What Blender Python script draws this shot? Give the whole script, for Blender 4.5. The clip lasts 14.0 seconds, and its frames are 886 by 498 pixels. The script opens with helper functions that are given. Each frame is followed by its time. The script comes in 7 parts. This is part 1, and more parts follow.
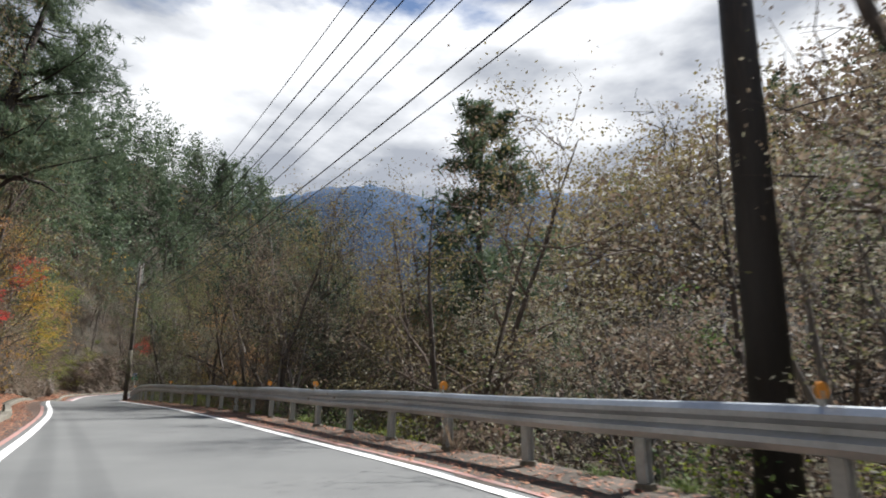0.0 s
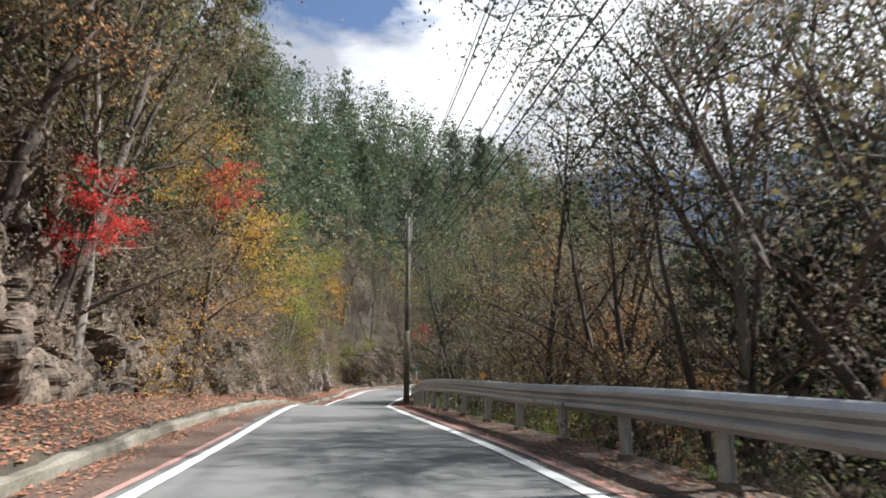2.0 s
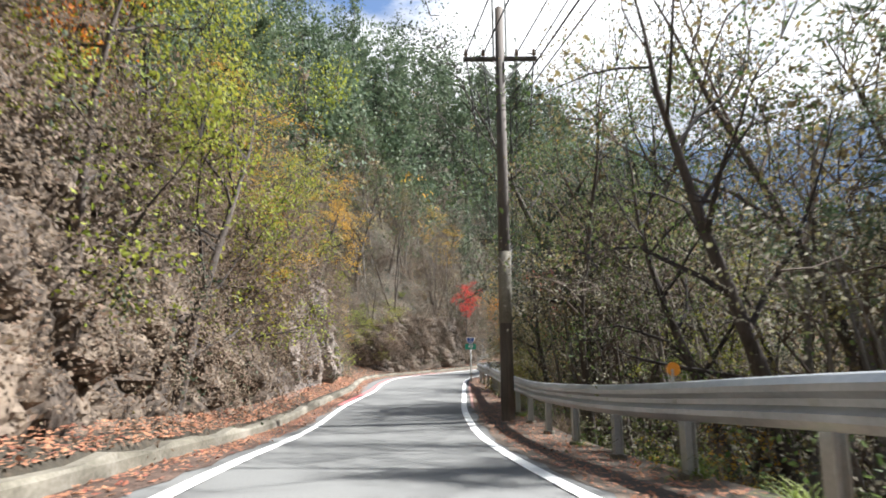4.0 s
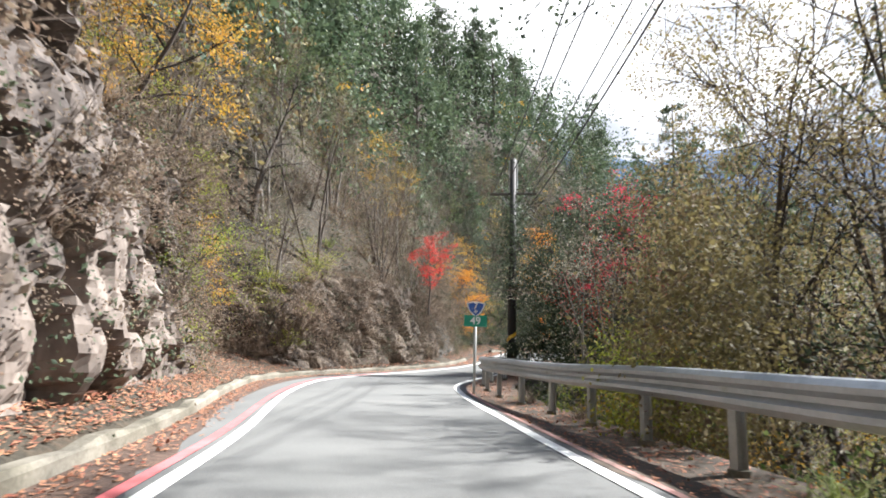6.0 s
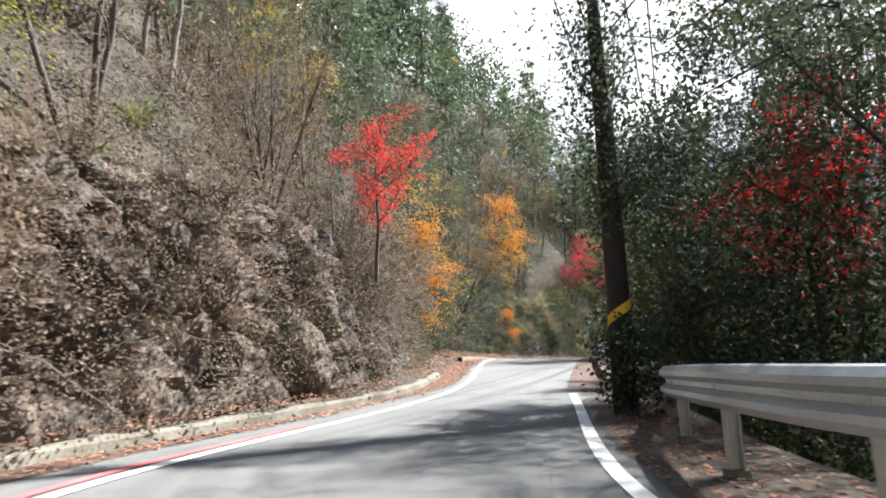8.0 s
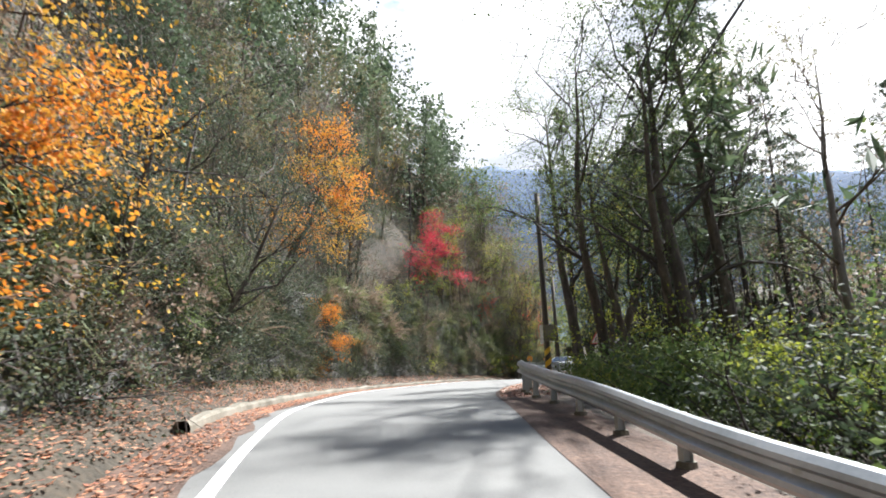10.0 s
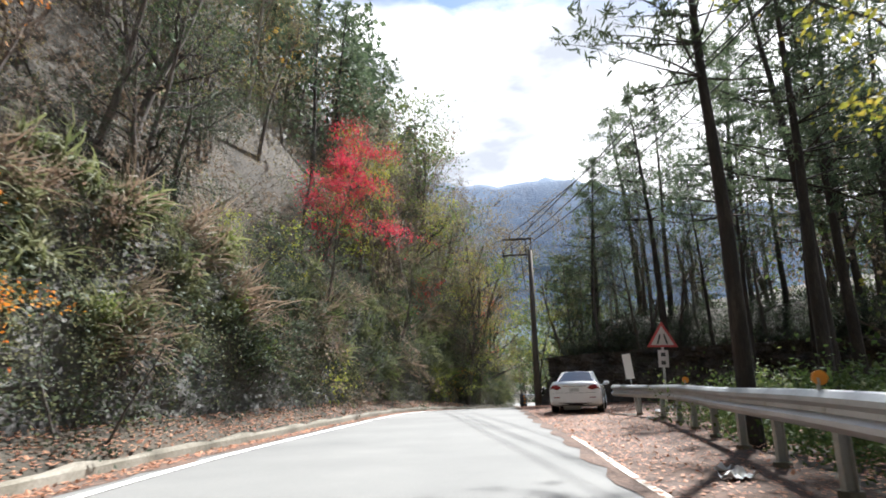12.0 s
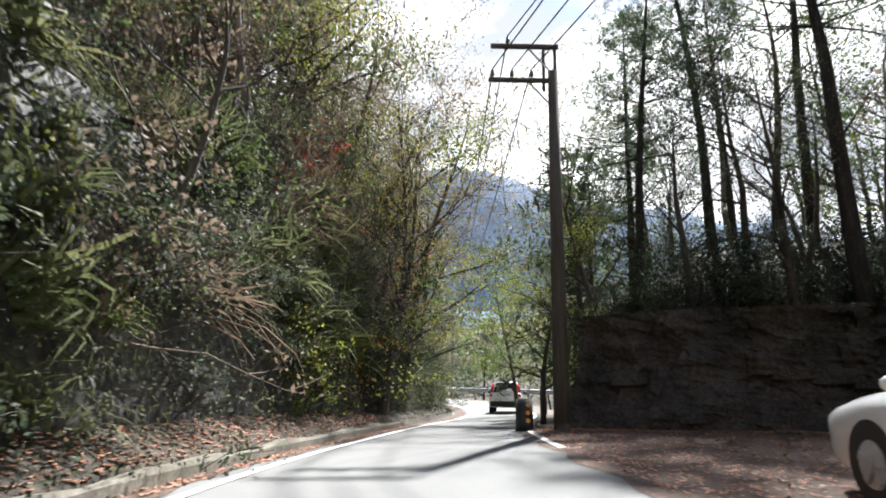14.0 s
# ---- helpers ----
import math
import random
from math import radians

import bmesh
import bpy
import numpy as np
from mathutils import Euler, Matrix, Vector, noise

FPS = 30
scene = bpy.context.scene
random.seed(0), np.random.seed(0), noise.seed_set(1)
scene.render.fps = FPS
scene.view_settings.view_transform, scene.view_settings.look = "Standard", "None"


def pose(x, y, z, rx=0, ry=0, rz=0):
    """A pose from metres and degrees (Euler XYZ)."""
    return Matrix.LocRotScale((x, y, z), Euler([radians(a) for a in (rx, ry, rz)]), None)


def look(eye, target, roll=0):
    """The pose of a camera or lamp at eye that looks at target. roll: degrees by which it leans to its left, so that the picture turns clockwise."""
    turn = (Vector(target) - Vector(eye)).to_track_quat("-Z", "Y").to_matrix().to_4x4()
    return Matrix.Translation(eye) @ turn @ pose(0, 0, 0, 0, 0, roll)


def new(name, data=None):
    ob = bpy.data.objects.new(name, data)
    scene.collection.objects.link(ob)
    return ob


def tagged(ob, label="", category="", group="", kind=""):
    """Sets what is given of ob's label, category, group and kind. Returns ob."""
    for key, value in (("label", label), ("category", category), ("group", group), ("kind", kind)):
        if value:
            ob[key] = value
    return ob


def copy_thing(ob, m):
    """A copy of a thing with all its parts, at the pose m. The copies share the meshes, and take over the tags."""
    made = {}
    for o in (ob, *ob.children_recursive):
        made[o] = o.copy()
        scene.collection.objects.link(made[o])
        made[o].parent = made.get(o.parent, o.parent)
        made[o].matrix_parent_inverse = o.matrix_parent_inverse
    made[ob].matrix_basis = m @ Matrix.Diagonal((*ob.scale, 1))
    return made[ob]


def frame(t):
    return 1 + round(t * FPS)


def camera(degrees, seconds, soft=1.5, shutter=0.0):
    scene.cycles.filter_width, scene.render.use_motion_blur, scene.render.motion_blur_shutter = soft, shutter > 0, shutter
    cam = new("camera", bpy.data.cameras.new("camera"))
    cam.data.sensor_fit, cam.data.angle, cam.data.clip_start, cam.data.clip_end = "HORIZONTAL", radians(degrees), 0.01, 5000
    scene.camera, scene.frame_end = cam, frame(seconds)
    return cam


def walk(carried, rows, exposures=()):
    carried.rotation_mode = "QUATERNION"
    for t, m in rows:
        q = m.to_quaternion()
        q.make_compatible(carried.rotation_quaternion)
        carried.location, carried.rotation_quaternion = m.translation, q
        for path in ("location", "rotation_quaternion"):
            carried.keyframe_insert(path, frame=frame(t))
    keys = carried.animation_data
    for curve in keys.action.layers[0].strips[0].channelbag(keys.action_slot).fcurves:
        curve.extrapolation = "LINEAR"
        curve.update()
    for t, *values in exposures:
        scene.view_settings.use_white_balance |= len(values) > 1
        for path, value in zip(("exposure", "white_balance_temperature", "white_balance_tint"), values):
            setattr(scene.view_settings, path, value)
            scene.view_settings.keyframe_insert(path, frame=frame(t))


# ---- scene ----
cam = camera(74.38, 14.0, 1.8, 0.12)
PATH = [
    (0.0, -15.629, -2.637, 1.078, 102.88, -0.24, -7.41),
    (0.5, -16.748, 2.063, 1.083, 103.09, -0.71, 1.23),
    (1.0, -18.251, 6.520, 1.077, 102.83, -0.79, 8.60),
    (1.5, -20.001, 10.814, 1.069, 102.43, -0.59, 13.93),
    (2.0, -21.950, 15.156, 1.086, 102.00, -0.09, 17.40),
    (2.5, -24.018, 19.527, 1.080, 101.73, 0.56, 19.46),
    (3.0, -26.263, 23.946, 1.079, 101.30, 0.97, 20.61),
    (3.2, -27.161, 25.711, 1.074, 101.08, 1.10, 20.89),
    (5.3, -36.353, 43.799, 0.427, 99.78, -1.93, 11.50),
    (5.5, -36.950, 45.526, 0.408, 100.07, -1.93, 10.88),
    (6.0, -38.342, 49.717, 0.379, 100.38, -1.83, 10.47),
    (6.5, -39.646, 53.884, 0.385, 100.37, -1.60, 9.93),
    (7.0, -40.975, 58.006, 0.384, 100.55, -0.98, 8.19),
    (7.5, -42.117, 62.115, 0.390, 100.94, -0.07, 5.34),
    (8.0, -42.835, 66.271, 0.413, 101.55, 1.08, 1.85),
    (8.5, -42.974, 70.454, 0.536, 103.00, 2.13, -4.46),
    (8.7, -42.932, 72.165, 0.588, 103.65, 2.45, -7.17),
    (10.8, -39.902, 91.401, 1.881, 101.18, 1.26, -17.22),
    (11.0, -39.437, 93.232, 1.886, 101.49, 1.21, -17.84),
    (11.5, -38.272, 97.836, 1.892, 102.37, 1.13, -20.15),
    (12.0, -36.546, 102.648, 1.886, 103.10, 1.26, -23.96),
    (12.5, -34.744, 107.271, 1.874, 103.65, 1.02, -27.26),
    (13.0, -32.557, 112.186, 1.875, 103.71, 0.19, -30.11),
    (13.5, -30.409, 116.604, 1.885, 103.33, -0.39, -31.97),
    (14.0, -28.075, 121.065, 1.875, 101.91, -0.83, -33.67),
]
EXPOSURE = [(t, e, 6300, 10) for t, e in ((0.0, 1.0), (1.5, 1.2), (3.0, 1.6), (5.5, 1.95), (7.0, 1.9), (8.5, 2.0), (11.0, 1.85), (13.0, 1.8), (14.0, 1.95))]
walk(cam, [(t, pose(x, y, z, rx, ry, rz)) for t, x, y, z, rx, ry, rz in PATH], EXPOSURE)

# world, sun, exposure
world = bpy.data.worlds.new("world")
scene.world = world
world.use_nodes = True
wn, wl = world.node_tree.nodes, world.node_tree.links
wn.clear()
w_out = wn.new("ShaderNodeOutputWorld")
w_bg = wn.new("ShaderNodeBackground")
w_sky = wn.new("ShaderNodeTexSky")
w_sky.sky_type = "NISHITA"
w_sky.sun_disc = False
SUN_EL, SUN_AZ = radians(50), radians(57)   # azimuth clockwise from +y
w_sky.sun_elevation = SUN_EL
w_sky.sun_rotation = SUN_AZ
w_sky.altitude = 1400
w_tc = wn.new("ShaderNodeTexCoord")
w_map = wn.new("ShaderNodeMapping")
w_map.inputs["Scale"].default_value = (1.0, 1.0, 2.6)
w_map.inputs["Location"].default_value = (0.35, 0.1, 0.0)
w_noise = wn.new("ShaderNodeTexNoise")
w_noise.inputs["Scale"].default_value = 2.6
w_noise.inputs["Detail"].default_value = 8.0
w_noise.inputs["Roughness"].default_value = 0.55
w_sep = wn.new("ShaderNodeSeparateXYZ")
w_thin = wn.new("ShaderNodeMapRange")      # clouds break up higher in the sky
w_thin.inputs["From Min"].default_value = 0.5
w_thin.inputs["From Max"].default_value = 0.61
w_thin.inputs["To Min"].default_value = 0.25
w_thin.inputs["To Max"].default_value = -0.07
w_add = wn.new("ShaderNodeMath")
w_cov = wn.new("ShaderNodeMapRange")
w_cov.inputs["From Min"].default_value = 0.47
w_cov.inputs["From Max"].default_value = 0.58
w_shade = wn.new("ShaderNodeTexNoise")
w_shade.inputs["Scale"].default_value = 3.4
w_shade.inputs["Detail"].default_value = 6.0
w_ramp = wn.new("ShaderNodeValToRGB")
w_ramp.color_ramp.elements[0].position, w_ramp.color_ramp.elements[0].color = 0.36, (3.6, 3.8, 4.2, 1)
w_ramp.color_ramp.elements[1].position, w_ramp.color_ramp.elements[1].color = 0.56, (9.0, 9.0, 9.0, 1)
w_mix = wn.new("ShaderNodeMix")
w_mix.data_type = "RGBA"
wl.new(w_tc.outputs["Generated"], w_map.inputs["Vector"])
wl.new(w_map.outputs["Vector"], w_noise.inputs["Vector"])
wl.new(w_map.outputs["Vector"], w_shade.inputs["Vector"])
wl.new(w_tc.outputs["Generated"], w_sep.inputs[0])
wl.new(w_sep.outputs["Z"], w_thin.inputs["Value"])
wl.new(w_noise.outputs["Fac"], w_add.inputs[0])
wl.new(w_thin.outputs[0], w_add.inputs[1])
wl.new(w_add.outputs[0], w_cov.inputs["Value"])
wl.new(w_shade.outputs["Fac"], w_ramp.inputs["Fac"])
wl.new(w_cov.outputs[0], w_mix.inputs["Factor"])
wl.new(w_sky.outputs[0], w_mix.inputs["A"])
wl.new(w_ramp.outputs[0], w_mix.inputs["B"])
wl.new(w_mix.outputs["Result"], w_bg.inputs["Color"])
wl.new(w_bg.outputs[0], w_out.inputs["Surface"])
w_bg.inputs["Strength"].default_value = 0.065

sun_data = bpy.data.lights.new("sun", "SUN")
sun_data.energy, sun_data.angle, sun_data.color = 5.0, radians(1.5), (1.0, 0.98, 0.955)
sun = new("sun", sun_data)
sun_dir = Vector((math.sin(SUN_AZ) * math.cos(SUN_EL), math.cos(SUN_AZ) * math.cos(SUN_EL), math.sin(SUN_EL)))
sun.matrix_world = look(sun_dir * 60, (0, 0, 0))


# ---- materials ----
def nodes_of(name):
    m = bpy.data.materials.new(name)
    m.use_nodes = True
    nt = m.node_tree
    b = nt.nodes["Principled BSDF"]
    return m, nt.nodes, nt.links, b


def ramp(nodes, stops):
    r = nodes.new("ShaderNodeValToRGB")
    els = r.color_ramp.elements
    while len(els) < len(stops):
        els.new(0.5)
    for e, (p, c) in zip(els, stops):
        e.position, e.color = p, (*c, 1)
    return r


def surface(name, stops, scale=2.0, fine=30.0, rough=0.8, metal=0.0, bump=0.3, depth=0.02, stretch=(1, 1, 1), fine_mix=0.35, coat=0.0, detail=6.0):
    """Two noises, coarse and fine, drive the colour; the fine one also the relief."""
    m, n, l, b = nodes_of(name)
    tc = n.new("ShaderNodeTexCoord")
    mp = n.new("ShaderNodeMapping")
    mp.inputs["Scale"].default_value = stretch
    l.new(tc.outputs["Object"], mp.inputs["Vector"])
    a, f = n.new("ShaderNodeTexNoise"), n.new("ShaderNodeTexNoise")
    a.inputs["Scale"].default_value, a.inputs["Detail"].default_value = scale, detail
    f.inputs["Scale"].default_value, f.inputs["Detail"].default_value = fine, 4.0
    for t in (a, f):
        l.new(mp.outputs[0], t.inputs["Vector"])
    mx = n.new("ShaderNodeMix")
    mx.inputs["Factor"].default_value = fine_mix
    l.new(a.outputs["Fac"], mx.inputs["A"])
    l.new(f.outputs["Fac"], mx.inputs["B"])
    r = ramp(n, stops)
    l.new(mx.outputs["Result"], r.inputs["Fac"])
    l.new(r.outputs[0], b.inputs["Base Color"])
    b.inputs["Roughness"].default_value, b.inputs["Metallic"].default_value = rough, metal
    b.inputs["Coat Weight"].default_value = coat
    if bump:
        bp = n.new("ShaderNodeBump")
        bp.inputs["Strength"].default_value, bp.inputs["Distance"].default_value = bump, depth
        l.new(mx.outputs["Result"], bp.inputs["Height"])
        l.new(bp.outputs[0], b.inputs["Normal"])
    return m


def leaf(name, colours, translucent=0.3, rough=0.65):
    """Leaves: shade by leaf, by plant and by patch of the wood; light passes through."""
    m, n, l, b = nodes_of(name)
    g, oi = n.new("ShaderNodeNewGeometry"), n.new("ShaderNodeObjectInfo")
    k = len(colours) - 1
    r = ramp(n, [(i / max(k, 1), c) for i, c in enumerate(colours)])
    patch, pr = n.new("ShaderNodeTexNoise"), n.new("ShaderNodeMapRange")
    patch.inputs["Scale"].default_value, patch.inputs["Detail"].default_value = 0.33, 3.0
    l.new(g.outputs["Position"], patch.inputs["Vector"])
    pr.inputs["From Min"].default_value, pr.inputs["From Max"].default_value, pr.inputs["To Min"].default_value, pr.inputs["To Max"].default_value = 0.35, 0.65, -0.06, 0.34
    l.new(patch.outputs["Fac"], pr.inputs["Value"])
    whole, mixed = n.new("ShaderNodeMath"), n.new("ShaderNodeMath")
    whole.operation = mixed.operation = "MULTIPLY_ADD"
    whole.inputs[1].default_value, mixed.inputs[1].default_value = 0.22, 0.52
    l.new(oi.outputs["Random"], whole.inputs[0])
    l.new(pr.outputs[0], whole.inputs[2])
    l.new(g.outputs["Random Per Island"], mixed.inputs[0])
    l.new(whole.outputs[0], mixed.inputs[2])
    l.new(mixed.outputs[0], r.inputs["Fac"])
    l.new(r.outputs[0], b.inputs["Base Color"])
    b.inputs["Roughness"].default_value = rough
    b.inputs["Specular IOR Level"].default_value = 0.25
    tr = n.new("ShaderNodeBsdfTranslucent")
    l.new(r.outputs[0], tr.inputs["Color"])
    mx = n.new("ShaderNodeMixShader")
    mx.inputs["Fac"].default_value = translucent
    l.new(b.outputs[0], mx.inputs[1])
    l.new(tr.outputs[0], mx.inputs[2])
    l.new(mx.outputs[0], n["Material Output"].inputs["Surface"])
    return m


def plain(name, colour, rough=0.5, metal=0.0, coat=0.0, fine=25.0, vary=0.12):
    c = Vector(colour)
    return surface(name, [(0.3, c * (1 - vary)), (0.7, c * (1 + vary))], 3.0, fine, rough, metal, 0.05, 0.002, coat=coat)


M = {}
M["asphalt"] = surface("asphalt", [(0.3, (0.1, 0.101, 0.096)), (0.52, (0.135, 0.136, 0.128)), (0.7, (0.17, 0.169, 0.158))], 0.5, 60, 0.9, bump=0.35, depth=0.004, fine_mix=0.45)
M["shoulder"] = surface("shoulder", [(0.3, (0.035, 0.03, 0.022)), (0.48, (0.075, 0.058, 0.042)), (0.6, (0.13, 0.095, 0.068)), (0.72, (0.17, 0.13, 0.095))], 1.3, 40, 0.9, bump=0.6, depth=0.02)
M["white_paint"] = surface("white_paint", [(0.28, (0.45, 0.44, 0.4)), (0.42, (0.76, 0.75, 0.7)), (0.7, (0.82, 0.81, 0.77))], 4, 70, 0.6, bump=0.2, depth=0.003)
M["white_worn"] = surface("white_worn", [(0.4, (0.2, 0.16, 0.12)), (0.52, (0.62, 0.58, 0.5)), (0.7, (0.76, 0.74, 0.68))], 3, 40, 0.7, bump=0.2, depth=0.003)
M["red_paint"] = surface("red_paint", [(0.3, (0.3, 0.14, 0.12)), (0.45, (0.6, 0.13, 0.13)), (0.7, (0.68, 0.2, 0.2))], 3, 70, 0.65, bump=0.2, depth=0.003)
M["concrete"] = surface("concrete", [(0.3, (0.060, 0.053, 0.036)), (0.46, (0.128, 0.115, 0.085)), (0.58, (0.196, 0.178, 0.140)), (0.72, (0.264, 0.246, 0.204))], 1.1, 25, 0.9, bump=0.5, depth=0.02)
M["rock"] = surface("rock", [(0.32, (0.018, 0.013, 0.009)), (0.43, (0.048, 0.035, 0.025)), (0.52, (0.093, 0.068, 0.048)), (0.6, (0.161, 0.124, 0.089)), (0.72, (0.121, 0.079, 0.043))], 0.9, 7, 0.85, bump=0.9, depth=0.12, stretch=(1, 1, 0.7), fine_mix=0.5, detail=9)
M["rock_pale"] = surface("rock_pale", [(0.3, (0.027, 0.021, 0.017)), (0.42, (0.068, 0.053, 0.044)), (0.52, (0.130, 0.103, 0.084)), (0.61, (0.204, 0.168, 0.141)), (0.73, (0.150, 0.106, 0.067))], 0.55, 5, 0.85, bump=0.8, depth=0.06, stretch=(1, 1, 0.6), fine_mix=0.3, detail=9)
M["rock_dark"] = surface("rock_dark", [(0.32, (0.012, 0.012, 0.011)), (0.45, (0.035, 0.033, 0.029)), (0.58, (0.075, 0.07, 0.06)), (0.72, (0.14, 0.135, 0.12))], 1.1, 8, 0.7, bump=0.9, depth=0.1, stretch=(1, 1, 0.6), fine_mix=0.5, detail=9)
M["red_faded"] = surface("red_faded", [(0.35, (0.2, 0.15, 0.12)), (0.5, (0.36, 0.2, 0.17)), (0.7, (0.45, 0.23, 0.2))], 3, 70, 0.7, bump=0.2, depth=0.003)
M["earth_dark"] = surface("earth_dark", [(0.3, (0.016, 0.013, 0.011)), (0.46, (0.04, 0.032, 0.027)), (0.58, (0.075, 0.06, 0.048)), (0.7, (0.12, 0.1, 0.08))], 1.2, 12, 0.95, bump=0.9, depth=0.1, fine_mix=0.5)
M["earth"] = surface("earth", [(0.3, (0.016, 0.014, 0.009)), (0.5, (0.042, 0.034, 0.022)), (0.7, (0.085, 0.06, 0.038))], 0.7, 9, 0.95, bump=0.9, depth=0.1, fine_mix=0.5)
M["leaf_soil"] = surface("leaf_soil", [(0.3, (0.031, 0.018, 0.014)), (0.48, (0.081, 0.050, 0.035)), (0.62, (0.131, 0.080, 0.055)), (0.75, (0.181, 0.125, 0.087))], 1.5, 18, 0.95, bump=0.9, depth=0.05, fine_mix=0.6)
M["steel"] = surface("steel", [(0.3, (0.3, 0.32, 0.33)), (0.5, (0.42, 0.44, 0.45)), (0.7, (0.52, 0.54, 0.55))], 1.2, 20, 0.42, 0.6, 0.15, 0.004)
M["post_steel"] = surface("post_steel", [(0.3, (0.3, 0.31, 0.3)), (0.5, (0.42, 0.43, 0.41)), (0.7, (0.5, 0.5, 0.48))], 2.2, 25, 0.6, 0.2, 0.2, 0.004)
M["amber"] = plain("amber_reflector", (0.75, 0.3, 0.04), 0.3)
M["bark"] = surface("bark", [(0.3, (0.03, 0.025, 0.02)), (0.5, (0.075, 0.06, 0.05)), (0.7, (0.14, 0.115, 0.095))], 5, 30, 0.95, bump=0.9, depth=0.03, stretch=(1, 1, 0.25))
M["bark_dark"] = surface("bark_dark", [(0.3, (0.012, 0.01, 0.009)), (0.52, (0.034, 0.027, 0.023)), (0.7, (0.075, 0.06, 0.05))], 6, 34, 0.95, bump=1.0, depth=0.04, stretch=(1, 1, 0.22))
M["bark_grey"] = surface("bark_grey", [(0.3, (0.09, 0.08, 0.07)), (0.5, (0.17, 0.15, 0.13)), (0.7, (0.28, 0.25, 0.22))], 5, 30, 0.95, bump=0.6, depth=0.02, stretch=(1, 1, 0.3))
M["pole_wood"] = surface("pole_wood", [(0.3, (0.045, 0.035, 0.03)), (0.5, (0.085, 0.07, 0.058)), (0.7, (0.15, 0.12, 0.095))], 4, 30, 0.85, bump=0.6, depth=0.01, stretch=(1, 1, 0.08))
M["dark_wood"] = surface("arm_wood", [(0.3, (0.04, 0.035, 0.03)), (0.7, (0.1, 0.085, 0.075))], 4, 30, 0.85, bump=0.4, depth=0.01)
M["tarred_wood"] = surface("tarred_wood", [(0.3, (0.012, 0.011, 0.011)), (0.55, (0.028, 0.024, 0.022)), (0.72, (0.075, 0.05, 0.035))], 3, 30, 0.7, bump=0.6, depth=0.01, stretch=(1, 1, 0.1))
M["cable"] = plain("cable", (0.02, 0.02, 0.022), 0.6)
M["porcelain"] = plain("porcelain", (0.16, 0.11, 0.08), 0.25)
M["sign_green"] = plain("sign_green", (0.01, 0.27, 0.17), 0.4, vary=0.06)
M["sign_white"] = plain("sign_white", (0.78, 0.78, 0.76), 0.45, vary=0.04)
# weathered white, with the shade on the backlit sign mixed into the grey
M["sign_weathered"] = plain("sign_weathered", (0.5, 0.46, 0.45), 0.6, vary=0.12)
M["sign_blue"] = plain("sign_blue", (0.03, 0.1, 0.36), 0.4, vary=0.06)
M["sign_red"] = plain("sign_red", (0.42, 0.06, 0.06), 0.45, vary=0.1)
M["sign_dark"] = plain("sign_dark", (0.03, 0.03, 0.03), 0.5)
M["yellow_paint"] = plain("yellow_paint", (0.72, 0.42, 0.03), 0.5)
M["car_white"] = surface("car_white", [(0.3, (0.74, 0.74, 0.73)), (0.7, (0.82, 0.82, 0.81))], 0.8, 6, 0.25, 0.0, 0.0, coat=0.6)
M["suv_silver"] = surface("suv_silver", [(0.3, (0.66, 0.67, 0.68)), (0.7, (0.75, 0.76, 0.77))], 0.8, 6, 0.28, 0.0, 0.0, coat=0.6)
M["glass_dark"] = plain("glass_dark", (0.015, 0.018, 0.02), 0.06, vary=0.1)
M["trim_black"] = plain("trim_black", (0.025, 0.025, 0.025), 0.6)
M["rubber"] = surface("rubber", [(0.3, (0.015, 0.015, 0.015)), (0.7, (0.035, 0.033, 0.03))], 6, 40, 0.85)
M["alloy"] = plain("alloy", (0.55, 0.56, 0.57), 0.3, 0.8)
M["tail_red"] = plain("tail_red", (0.22, 0.012, 0.014), 0.15)
M["tail_lit"] = plain("tail_lit", (0.75, 0.03, 0.03), 0.2)
M["tail_clear"] = plain("tail_clear", (0.7, 0.66, 0.64), 0.15)
M["chrome"] = plain("chrome", (0.7, 0.7, 0.7), 0.12, 1.0)
M["plate"] = plain("plate", (0.6, 0.62, 0.6), 0.4)
M["paper"] = plain("paper_litter", (0.75, 0.75, 0.73), 0.8)
# forest green turned blue: the haze of distance mixed into the base colour
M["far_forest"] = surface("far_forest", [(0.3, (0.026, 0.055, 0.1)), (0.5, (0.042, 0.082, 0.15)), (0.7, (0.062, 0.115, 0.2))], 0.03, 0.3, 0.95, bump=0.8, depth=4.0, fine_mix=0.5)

M["lf_green"] = leaf("leaf_green", [(0.032, 0.062, 0.02), (0.07, 0.112, 0.032), (0.12, 0.16, 0.05), (0.2, 0.21, 0.075)], 0.4)
M["lf_dark"] = leaf("leaf_dark_green", [(0.017, 0.028, 0.016), (0.038, 0.055, 0.031), (0.07, 0.09, 0.05), (0.13, 0.145, 0.09)])
# greyed and lightened: haze over the far hillside is part of this green
M["lf_pine"] = leaf("needle_green", [(0.036, 0.058, 0.036), (0.07, 0.105, 0.06), (0.115, 0.155, 0.085), (0.19, 0.23, 0.13)], 0.3)
M["lf_yellowgreen"] = leaf("leaf_yellow_green", [(0.1, 0.14, 0.02), (0.2, 0.24, 0.03), (0.3, 0.31, 0.05), (0.36, 0.28, 0.05)], 0.4)
M["lf_yellow"] = leaf("leaf_yellow", [(0.3, 0.2, 0.03), (0.45, 0.31, 0.05), (0.52, 0.26, 0.04), (0.24, 0.2, 0.05)], 0.4)
M["lf_orange"] = leaf("leaf_orange", [(0.5, 0.1, 0.015), (0.62, 0.19, 0.025), (0.58, 0.3, 0.04), (0.45, 0.12, 0.03)], 0.4)
